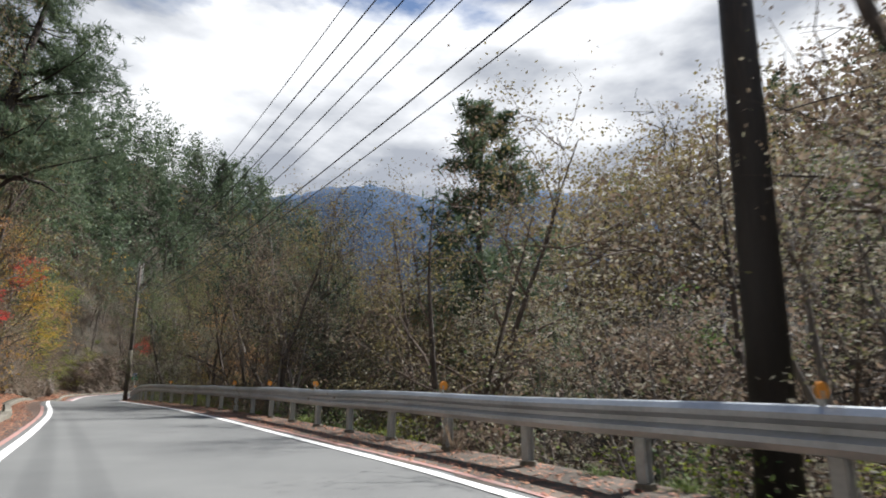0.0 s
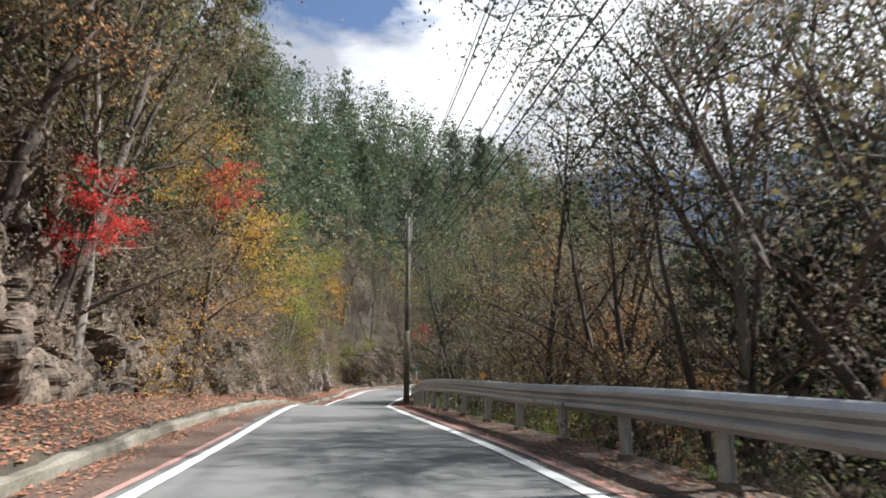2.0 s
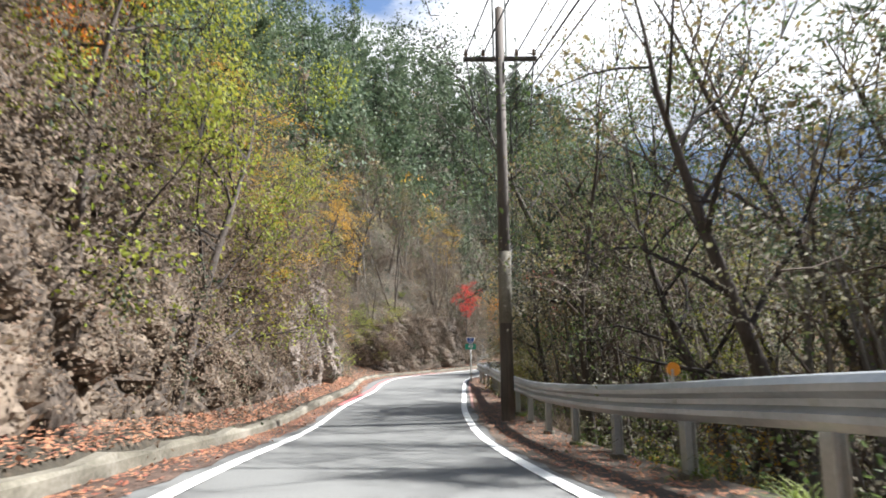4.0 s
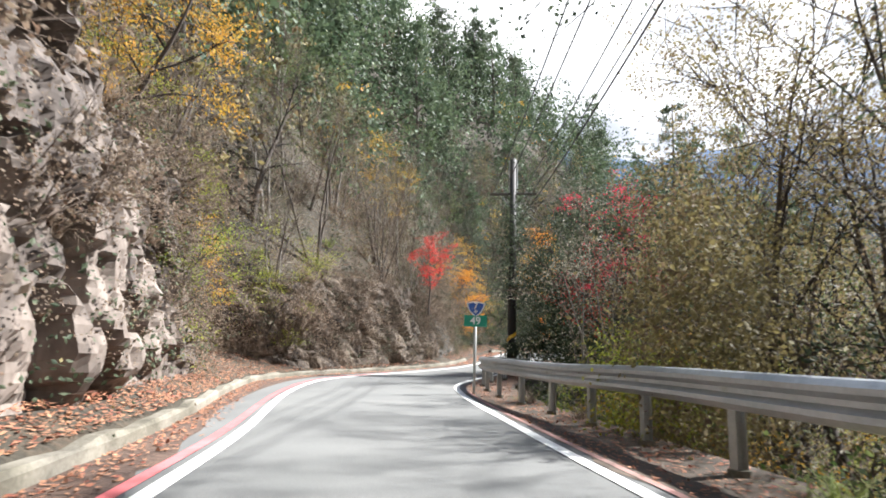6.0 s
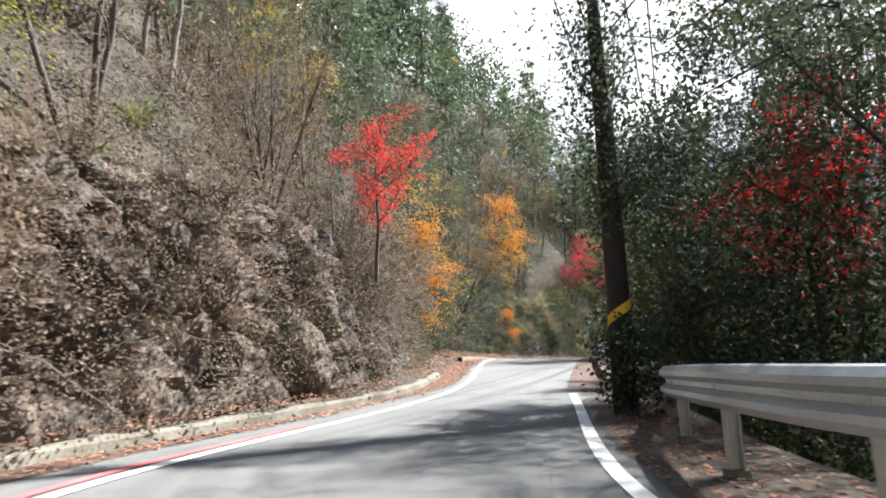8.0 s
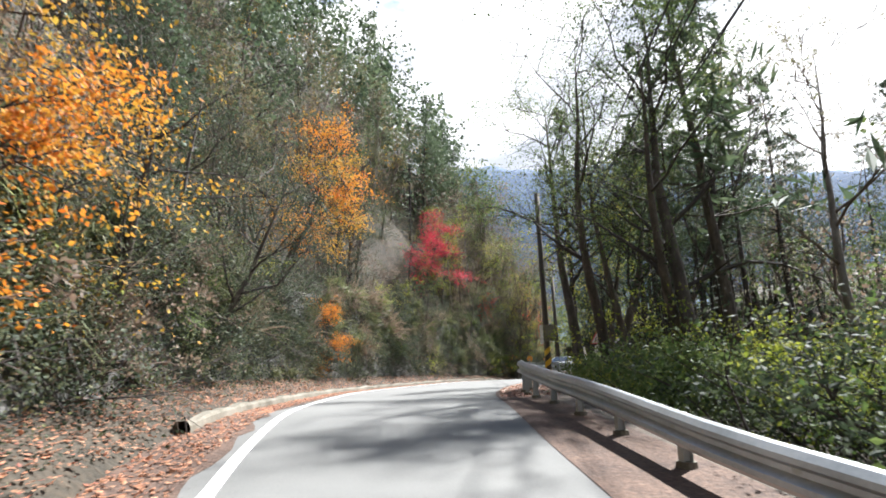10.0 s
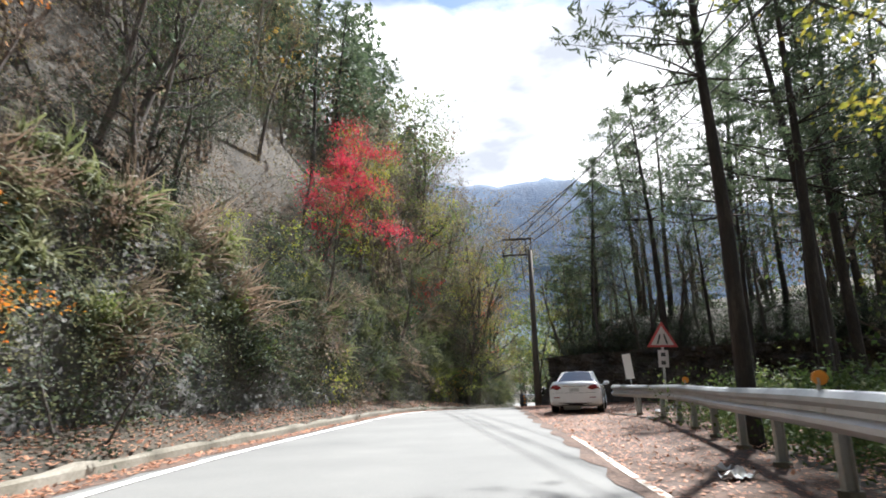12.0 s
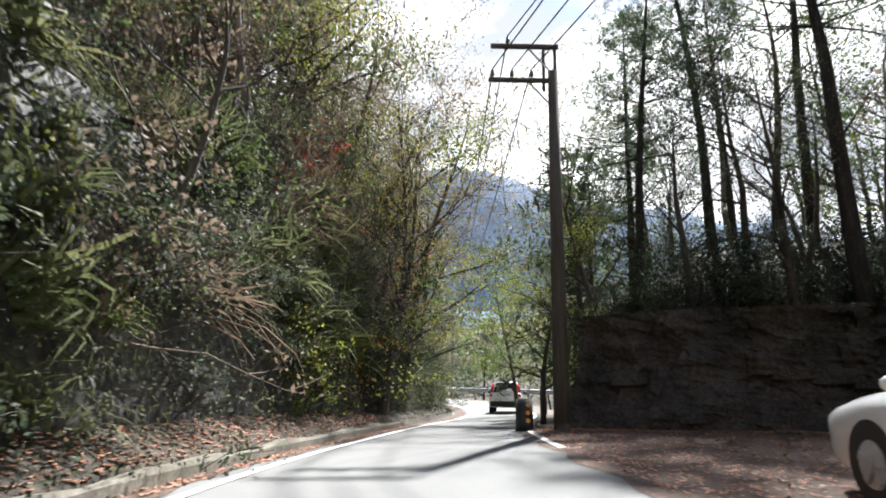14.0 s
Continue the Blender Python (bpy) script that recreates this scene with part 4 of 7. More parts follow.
ya1 = np.concatenate([np.arange(-34, 76.0, 1.0), [76.4]])
guardrail(np.stack([right_x(ya1) + rail_off(ya1), ya1], 1), "grey galvanised guardrail with steel posts along the valley side", {18, 21, 24, 26, 28, 33, 39, 60, 62, 64})
railB = [(-36.4, 80.2), (-37.7, 82.2), (-38.1, 85), (-37.4, 89), (-36.3, 94), (-35.3, 98.2), (-34.2, 101.2), (-32.4, 104.4), (-29.9, 107.6), (-28.0, 110), (-24.6, 114.6), (-23.2, 116.8), (-22.6, 119.4)]
guardrail(railB, "weathered grey guardrail bending round the lay-by", {9, 14, 18})
railC = [(8.5, 145), (9.0, 152), (7.5, 158), (4.5, 163), (0.5, 166.5), (-5, 168), (-14, 168)]
guardrail(railC, "grey guardrail round the bend beyond the earth bank", set(), zf=lambda y: road_z(y) - 0.0)

# ---- utility poles ----
def arm(bm, length, z, centre=0.0, sec=0.11):
    box(bm, (centre, 0, z), (length, sec, sec))


def utility_pole(x, y, z, height, r, turn, label, arms, band=None, tilt=(0, 0), wood="pole_wood"):
    """arms: (height, length, shift, insulators)."""
    ob = tagged(new("utility_pole"), label, "utility pole")
    ob.matrix_basis = pose(x, y, z, tilt[0], tilt[1], turn)
    bm = bmesh.new()
    cyl(bm, r, r * 0.66, -0.4, height, 18)
    part("shaft", bm, M[wood], ob, "", True)
    for h, length, shift, pins in arms:
        bm = bmesh.new()
        arm(bm, length, h, shift)
        bmesh.ops.bevel(bm, geom=bm.edges[:], offset=0.012, segments=1, affect="EDGES")
        a = part("crossarm", bm, M["dark_wood"], ob)
        for s in (-1, 1):
            if abs(shift) < 0.3 or s * shift > 0:
                bm = bmesh.new()
                ln = min(0.75, length * 0.4)
                box(bm, (s * ln / 2, 0.06, h - 0.32), (0.05, 0.02, 0.9), None)
                bmesh.ops.rotate(bm, verts=bm.verts, cent=(s * ln / 2, 0.06, h - 0.32), matrix=Matrix.Rotation(s * 0.72, 3, "Y"))
                part("brace", bm, M["post_steel"], ob)
        for px in pins:
            bm = bmesh.new()
            cyl(bm, 0.018, 0.018, h + 0.05, h + 0.17, 8, Matrix.Translation((px, 0, 0)))
            for k in range(3):
                cyl(bm, 0.065 - 0.01 * k, 0.045 - 0.008 * k, h + 0.12 + 0.055 * k, h + 0.175 + 0.055 * k, 12, Matrix.Translation((px, 0, 0)))
            part("insulator", bm, M["porcelain"], ob, "", True)
    if band:
        bm = bmesh.new()
        cyl(bm, r * 0.97 + 0.004, r * 0.95 + 0.004, band[0], band[1], 18)
        part("white_band", bm, M["concrete"], ob, "pale grey plate wrapped round the pole", True)
    return ob


P0, P1, P2, P3 = (-11.2, 3.5), (-34.1, 47.0), (-40.15, 76.3), (-18.2, 131.0)
utility_pole(*P0, -0.4, 13.0, 0.25, 28, "dark tarred utility pole behind the guardrail", [(11.2, 2.0, 0, (-0.9, -0.3, 0.3, 0.9)), (12.4, 2.0, 0, (-0.9, 0.9))], tilt=(0, 3.0), wood="tarred_wood")
p1 = utility_pole(*P1, -0.75, 11.0, 0.17, 18, "brown wooden utility pole with one crossarm at the bend", [(9.5, 2.0, 0, (-0.92, -0.45, 0.45, 0.92))], (2.4, 4.2))
for s in (-0.25, 0.25):
    bm = bmesh.new()
    cyl(bm, 0.03, 0.03, 9.4, 11.3, 8, Matrix.Translation((s * 0.7, 0, 0)))
    part("rod", bm, M["post_steel"], p1, "thin upright rod")
p2 = utility_pole(*P2, -0.35, 10.0, 0.21, 0, "ivy-clad utility pole with a slanting yellow stripe", [(8.3, 2.2, 0, (-1.0, -0.5, 0.5, 1.0))], wood="tarred_wood")
for s in (-0.3, 0.3):
    bm = bmesh.new()
    cyl(bm, 0.03, 0.03, 8.2, 9.9, 8, Matrix.Translation((s * 0.6, 0, 0)))
    part("rod", bm, M["post_steel"], p2, "thin upright rod")


def stripes(parent, r, z0, count, pitch, slant=0.22):
    """Slanting yellow bands wrapped round a shaft."""
    for k in range(count):
        V, F = [], []
        for i in range(13):
            a = -math.pi * 0.62 + i / 12 * math.pi * 1.24 - math.pi / 2
            zc = z0 + k * pitch + slant * (i / 12 - 0.5) * 2
            V += [((r + 0.004) * math.cos(a), (r + 0.004) * math.sin(a), zc), ((r + 0.004) * math.cos(a), (r + 0.004) * math.sin(a), zc + pitch * 0.5)]
            if i:
                b = 2 * i
                F.append([b - 2, b, b + 1, b - 1])
        put("warning_stripe", V, F, M["yellow_paint"], parent, "slanting yellow warning stripe", True)


stripes(p2, 0.205, 1.58, 1, 0.34, 0.25)
p3 = utility_pole(*P3, 0.667, 8.8, 0.19, -33, "tall dark utility pole with crossarms to one side", [(8.55, 1.75, -0.78, (-1.55, -1.05, -0.55)), (9.5, 1.75, -0.72, (-1.15,))])
for s in (-0.22, 0.08):
    bm = bmesh.new()
    box(bm, (s, 0.09, 8.95), (0.07, 0.06, 1.3))
    part("upright", bm, M["dark_wood"], p3)
utility_pole(18, 188, -0.8, 10.5, 0.16, 40, "distant utility pole beyond the bend", [(9.3, 2.0, 0, (-0.9, 0.9))])


def wire(a, b, sag, r=0.016, name="power_cable", label="black overhead power cable strung between the poles"):
    a, b = Vector(a), Vector(b)
    t = np.linspace(0, 1, 26)
    P = np.array([a.lerp(b, k) for k in t])
    P[:, 2] -= 4 * sag * t * (1 - t)
    V, F = tubes([(P, np.full(26, r))], 4)
    return put(name, V, F, M["cable"], None, label, True, "power cable")


def arm_point(P, z, turn, off):
    return (P[0] + off * math.cos(radians(turn)), P[1] + off * math.sin(radians(turn)), z)


for off0, z0, off1, z1, r in ((-0.9, 10.95, -0.92, 8.9, 0.02), (-0.3, 10.95, -0.45, 8.9, 0.02), (0.3, 10.95, 0.45, 8.9, 0.02), (0.9, 10.95, 0.92, 8.9, 0.02), (-0.9, 12.2, -0.2, 10.5, 0.015), (0.35, 8.6, 0.25, 7.6, 0.026), (0.6, 8.2, 0.25, 7.2, 0.02)):
    wire(arm_point(P0, z0, 28, off0), arm_point(P1, z1, 18, off1), 0.75, r)
for off, z, z2, r in ((-0.92, 8.9, 8.1, 0.02), (-0.45, 8.9, 8.1, 0.02), (0.45, 8.9, 8.1, 0.02), (0.92, 8.9, 8.1, 0.02), (0.25, 7.5, 6.6, 0.024)):
    wire(arm_point(P1, z, 18, off), arm_point(P2, z2, 0, off), 0.5, r)
for off, off3, z, z3 in ((-1.0, -1.55, 8.15, 9.52), (-0.5, -1.05, 8.15, 9.52), (0.5, -0.55, 8.15, 9.52), (1.0, -1.15, 8.15, 10.47)):
    wire(arm_point(P2, z, 0, off), arm_point(P3, z3, -33, off3), 1.2, 0.02)
for off3, off4, z3 in ((-1.55, -0.9, 9.52), (-0.55, 0.9, 9.52), (-1.15, 0.0, 10.47)):
    wire(arm_point(P3, z3, -33, off3), arm_point((18, 188), 8.8, 40, off4), 0.9, 0.02)
for P in (P0,):
    wire((P[0], P[1], 11), (-4, -50, 10), 0.8, 0.014)
    wire((P[0] + 0.6, P[1] + 0.3, 11), (-3, -50, 10), 0.8, 0.014)
for k in range(3):
    a = arm_point(P3, 9.27, -33, (-1.5, -1.05, -0.55)[k])
    wire(a, (a[0] + 0.25, a[1] - 0.1, 5.77 + 0.5 * k), 0.0, 0.01, "drop_cable", "thin cable hanging down from the crossarm")

# ---- signs ----
def glyph(text, size, material, parent, m, name="lettering", bold=0.0):
    cu = bpy.data.curves.new("lettering", "FONT")
    cu.body, cu.size, cu.align_x, cu.align_y, cu.extrude, cu.offset = text, size, "CENTER", "CENTER", 0.002, bold
    tmp = bpy.data.objects.new("tmp", cu)
    me = bpy.data.meshes.new_from_object(tmp)
    bpy.data.objects.remove(tmp)
    me.materials.clear()
    me.materials.append(material)
    ob = new(name, me)
    ob.parent, ob.matrix_basis = parent, m
    return ob


def plate_from(outline, thick, material, parent, name, label="", y=0.0):
    """A flat plate in the x-z plane that faces -y."""
    bm = bmesh.new()
    fr = bm.faces.new([bm.verts.new((a, y, b)) for a, b in outline])
    g = bmesh.ops.extrude_face_region(bm, geom=[fr])
    bmesh.ops.translate(bm, verts=[q for q in g["geom"] if isinstance(q, bmesh.types.BMVert)], vec=(0, thick, 0))
    bmesh.ops.recalc_face_normals(bm, faces=bm.faces)
    return part(name, bm, material, parent, label)


def shield(w, h, k=1.0):
    """Rounded three-sided shield outline."""
    out = []
    for i in range(48):
        a = i / 48 * 2 * math.pi + math.pi / 2
        r = 1 / (max(math.cos(a - math.pi / 6), math.cos(a - math.pi * 5 / 6), math.cos(a - math.pi * 3 / 2)) ** 0.55)
        out.append((math.cos(a) * r * w / 2 * 0.9 * k, -math.sin(a) * r * h / 2 * 0.86 * k))
    return out


sign = tagged(new("route_sign"), "blue route shield 7 above a green 49 board on steel post", "road sign")
sign.matrix_basis = pose(-40.5, 66.3, float(road_z(66.3)), 0, 0, 9)
bm = bmesh.new()
cyl(bm, 0.042, 0.042, -0.3, 2.5, 14)
part("post", bm, M["post_steel"], sign, "", True)
plate_from([(-0.32, 1.87), (0.32, 1.87), (0.32, 2.19), (-0.32, 2.19)], 0.012, M["sign_green"], sign, "board", "green kilometre board", -0.06)
plate_from(shield(0.47, 0.42), 0.012, M["sign_white"], sign, "shield", "white bordered blue shield", -0.06)
plate_from(shield(0.47, 0.42, 0.84), 0.004, M["sign_blue"], sign, "shield_field", "", -0.066)
for o in sign.children:
    if o.name.startswith("shield"):
        o.location.z = 2.4
glyph("49", 0.3, M["sign_white"], sign, pose(0, -0.066, 2.03, 90), bold=0.004)
glyph("7", 0.25, M["sign_white"], sign, pose(0, -0.072, 2.45, 90), bold=0.004)
bm = bmesh.new()
for cx, cz, sx, sz in ((0, 2.335, 0.1, 0.012), (0, 2.3, 0.1, 0.012), (0, 2.268, 0.1, 0.012), (-0.044, 2.3, 0.012, 0.075), (0.044, 2.3, 0.012, 0.075), (0, 2.285, 0.012, 0.11)):
    box(bm, (cx, -0.069, cz), (sx, 0.004, sz))
part("lettering", bm, M["sign_white"], sign)

tri = tagged(new("warning_sign"), "triangular red and white road narrowing sign with a small plate", "road sign")
tri.matrix_basis = pose(-22.2, 117.4, float(land_z(-22.2, 117.4)), 0, 2, -40)
bm = bmesh.new()
cyl(bm, 0.04, 0.04, -0.3, 2.75, 12)
part("post", bm, M["post_steel"], tri, "", True)
plate_from([(-0.48, 2.1), (0.48, 2.1), (0, 2.93)], 0.012, M["sign_red"], tri, "triangle", "red bordered triangle", -0.06)
plate_from([(-0.36, 2.165), (0.36, 2.165), (0, 2.79)], 0.004, M["sign_weathered"], tri, "triangle_field", "", -0.066)
for s in (-1, 1):
    plate_from([(s * 0.12, 2.2), (s * 0.185, 2.2), (s * 0.13, 2.36), (s * 0.085, 2.52), (s * 0.04, 2.52), (s * 0.07, 2.36)][::s], 0.004, M["sign_dark"], tri, "symbol", "black narrowing road symbol", -0.072)
plate_from([(-0.16, 1.45), (0.16, 1.45), (0.16, 2.0), (-0.16, 2.0)], 0.01, M["sign_weathered"], tri, "plate", "small white plate", -0.06)
for cz in (1.6, 1.86):
    plate_from([(-0.07, cz - 0.06), (0.07, cz - 0.06), (0.07, cz + 0.06), (-0.07, cz + 0.06)], 0.004, M["sign_dark"], tri, "symbol_bar", "", -0.066)

brd = tagged(new("notice_board"), "leaning white notice board on a thin post", "sign board")
brd.matrix_basis = pose(-22.2, 118.75, float(land_z(-22.2, 118.75)), 0, -6, -40)
bm = bmesh.new()
cyl(bm, 0.025, 0.025, -0.3, 1.9, 10)
part("post", bm, M["post_steel"], brd, "", True)
plate_from([(-0.14, 1.15), (0.14, 1.15), (0.14, 2.0), (-0.14, 2.0)], 0.01, M["sign_white"], brd, "board", "blank white board", -0.04)

mk = tagged(new("marker_post"), "black and orange striped utility post behind the guardrail", "marker post")
mk.matrix_basis = pose(-31.9, 104.2, float(land_z(-31.9, 104.2)), 0, 0, -14)
bm = bmesh.new()
cyl(bm, 0.11, 0.1, -0.5, 7.5, 16)
part("shaft", bm, M["pole_wood"], mk, "", True)
stripes(mk, 0.11, 0.45, 3, 0.42, 0.16)
bm = bmesh.new()
box(bm, (0.1, -0.13, 2.05), (0.34, 0.04, 0.6))
part("panel", bm, M["concrete"], mk, "grey flat metal panel")
bm = bmesh.new()
box(bm, (-0.2, -0.11, 2.0), (0.12, 0.02, 0.7))
part("plate", bm, M["sign_white"], mk, "narrow white plate")
wp = tagged(new("marker_post"), "thin white marker post at the bank's foot", "marker post")
wp.matrix_basis = pose(-43.4, 101.5, float(road_z(101.5)), 0, 1.5, 0)
bm = bmesh.new()
cyl(bm, 0.035, 0.03, -0.2, 2.2, 12)
part("shaft", bm, M["sign_white"], wp, "", True)

# bollard with reflectors
bol = tagged(new("bollard"), "dark round bollard with amber reflectors by the verge", "bollard")
bol.matrix_basis = pose(-18.75, 131.65, float(road_z(131.65)), 0, 0, -35)
bm = bmesh.new()
cyl(bm, 0.21, 0.19, -0.1, 0.72, 20)
bmesh.ops.bevel(bm, geom=[e for e in bm.edges if all(q.co.z > 0.7 for q in e.verts)], offset=0.04, segments=2, affect="EDGES")
part("drum", bm, M["trim_black"], bol, "", True)
for k in range(3):
    bm = bmesh.new()
    cyl(bm, 0.05, 0.05, -0.01, 0.01, 12, pose(0.06, -0.195, 0.24 + 0.17 * k, 90))
    part("reflector", bm, M["amber"], bol, "amber reflector")

# litter
for i, (a, b, s) in enumerate(((-21.4, 118.6, 0.2), (-22.5, 117.3, 0.22), (-19.4, 120.2, 0.18), (-30.9, 107.5, 0.2), (-30.5, 108.0, 0.14), (-24.2, 116.0, 0.13))):
    rng = np.random.default_rng(300 + i)
    n = 7
    gx, gz = np.meshgrid(np.linspace(-1, 1, n), np.linspace(-0.6, 0.6, n))
    hgt = 0.25 * np.abs(rng.normal(size=(n, n))) + 0.06
    V = np.stack([gx * s, gz * s, hgt * s], -1).reshape(-1, 3)
    o = put("litter", V, grid_faces(n, n), M["paper"], None, "crumpled white paper litter on the dirt", False, "litter")
    o.matrix_basis = pose(a, b, float(road_z(b)) + 0.012, 0, 0, rng.uniform(0, 360))


import mathutils.bvhtree
# ---- cars ----
def spline(P, n, closed=False):
    """A smooth curve through the rows of P, n points a span."""
    P = np.asarray(P, float)
    k = len(P)
    idx = lambda i: i % k if closed else min(max(i, 0), k - 1)
    out = []
    for i in range(k if closed else k - 1):
        p0, p1, p2, p3 = P[idx(i - 1)], P[idx(i)], P[idx(i + 1)], P[idx(i + 2)]
        for t in np.arange(n) / n:
            out.append(0.5 * (2 * p1 + (p2 - p0) * t + (2 * p0 - 5 * p1 + 4 * p2 - p3) * t ** 2 + (3 * p1 - p0 - 3 * p2 + p3) * t ** 3))
    if not closed:
        out.append(P[-1])
    return np.array(out)


def shell(stations):
    """Closed body lofted smoothly through cross-sections (y, z0, wb, wm, zm, wt, zt)."""
    V, m = [], None
    st = spline(stations, 4)
    for y, z0, wb, wm, zm, wt, zt in st:
        half = [(0, z0), (wb * 0.6, z0), (wb, z0 + 0.01), (wm - 0.02, z0 + 0.1), (wm, (z0 + zm) / 2), (wm - 0.005, zm), (wm * 0.45 + wt * 0.55 + 0.01, zm * 0.3 + zt * 0.7), (wt, zt), (wt * 0.6, zt + 0.02), (0, zt + 0.03)]
        ring = spline(half + [(-a, b) for a, b in half[-2:0:-1]], 2, True)
        m = len(ring)
        V += [(a, y, b) for a, b in ring]
    k = len(st)
    F = []
    for i in range(k - 1):
        for j in range(m):
            F.append([i * m + j, i * m + (j + 1) % m, (i + 1) * m + (j + 1) % m, (i + 1) * m + j])
    F.append(list(range(m))[::-1])
    F.append([(k - 1) * m + j for j in range(m)])
    return V, F


def softened(ob):
    ob.data.polygons.foreach_set("use_smooth", [True] * len(ob.data.polygons))
    return ob


def rear_pad(car, body, name, outline, material, label="", thick=0.022, steps=5):
    """A pad laid on the rear of the body over an outline in (x, z)."""
    from_y = mathutils.bvhtree.BVHTree.FromPolygons([v.co for v in body.data.vertices], [tuple(p.vertices) for p in body.data.polygons])
    c = np.mean(outline, axis=0)
    rings, n = [], len(outline)
    for s, lift in ((1.0, -0.01), (1.0, 0.55), (0.93, 1.0), (0.5, 1.0)):
        for a in outline:
            q = c + (np.asarray(a) - c) * s
            hit = from_y.ray_cast(Vector((q[0], -6, q[1])), Vector((0, 1, 0)))[0]
            yv = hit.y if hit else -2.1
            rings.append((q[0], yv - thick * lift, q[1]))
    hit = from_y.ray_cast(Vector((c[0], -6, c[1])), Vector((0, 1, 0)))[0]
    rings.append((c[0], (hit.y if hit else -2.1) - thick, c[1]))
    F = [[k * n + j, k * n + (j + 1) % n, (k + 1) * n + (j + 1) % n, (k + 1) * n + j] for k in range(3) for j in range(n)]
    F += [[3 * n + j, 3 * n + (j + 1) % n, 4 * n] for j in range(n)]
    return put(name, rings, F, material, car, label, True)


def cabin(lower, upper, bulge=0.02):
    """Loft from the belt outline to the roof outline with a crowned roof."""
    V, n = [], len(lower)
    for t in (0, 0.5, 0.92, 1.0):
        for (a, b) in zip(lower, upper):
            p = Vector(a).lerp(Vector(b), t)
            V.append((p.x * (1 + bulge * math.sin(t * 3.14)), p.y, p.z))
    F = []
    for k in range(3):
        for j in range(n):
            F.append([k * n + j, k * n + (j + 1) % n, (k + 1) * n + (j + 1) % n, (k + 1) * n + j])
    c = sum((Vector(b) for b in upper), Vector()) / n
    V.append((c.x, c.y, c.z + 0.035))
    for j in range(n):
        F.append([3 * n + j, 3 * n + (j + 1) % n, len(V) - 1])
    return V, F


def pane(a, b, c, d, inset, out, material, parent, name, label=""):
    """A pane between four corners, drawn in from its edges and set proud."""
    P = [Vector(q) for q in (a, b, c, d)]
    mid = sum(P, Vector()) / 4
    nrm = (P[1] - P[0]).cross(P[3] - P[0]).normalized()
    if nrm.dot(mid - Vector((0, 0, mid.z - 0.3))) < 0:
        nrm = -nrm
    Q = [mid + (q - mid) * (1 - inset) + nrm * out for q in P]
    n, V = 5, []
    for i in range(n):
        for j in range(n):
            s, t = i / (n - 1), j / (n - 1)
            p = Q[0].lerp(Q[1], s).lerp(Q[3].lerp(Q[2], s), t)
            V.append(p + nrm * 0.03 * math.sin(math.pi * s))
    return put(name, V, grid_faces(n, n), material, parent, label, True)


def wheel(parent, x, y, r, side):
    hub = new("wheel")
    hub.parent, hub.matrix_basis = parent, pose(x, y, r, 0, 90 * side, 0)
    bm = bmesh.new()
    cyl(bm, r, r, -0.11, 0.11, 30)
    bmesh.ops.bevel(bm, geom=[e for e in bm.edges if abs(e.verts[0].co.z - e.verts[1].co.z) < 1e-4], offset=0.035, segments=3, affect="EDGES")
    part("tyre", bm, M["rubber"], hub, "", True)
    bm = bmesh.new()
    cyl(bm, r * 0.66, r * 0.62, 0.06, 0.118, 26)
    for k in range(5):
        box(bm, (r * 0.33, 0, 0.122), (r * 0.5, 0.075, 0.02), pose(0, 0, 0, 0, 0, 72 * k))
    cyl(bm, 0.06, 0.05, 0.1, 0.14, 14)
    part("rim", bm, M["alloy"], hub, "five-spoke alloy rim")


def flat_patch(parent, name, pts, material, label="", thick=0.02):
    """A thin pad over points on the rear, given as (x, y, z)."""
    bm = bmesh.new()
    fr = bm.faces.new([bm.verts.new(q) for q in pts])
    g = bmesh.ops.extrude_face_region(bm, geom=[fr])
    bmesh.ops.translate(bm, verts=[q for q in g["geom"] if isinstance(q, bmesh.types.BMVert)], vec=(0, -thick, 0))
    bmesh.ops.recalc_face_normals(bm, faces=bm.faces)
    bmesh.ops.bevel(bm, geom=bm.edges[:], offset=0.006, segments=2, affect="EDGES")
    return part(name, bm, material, parent, label, True)


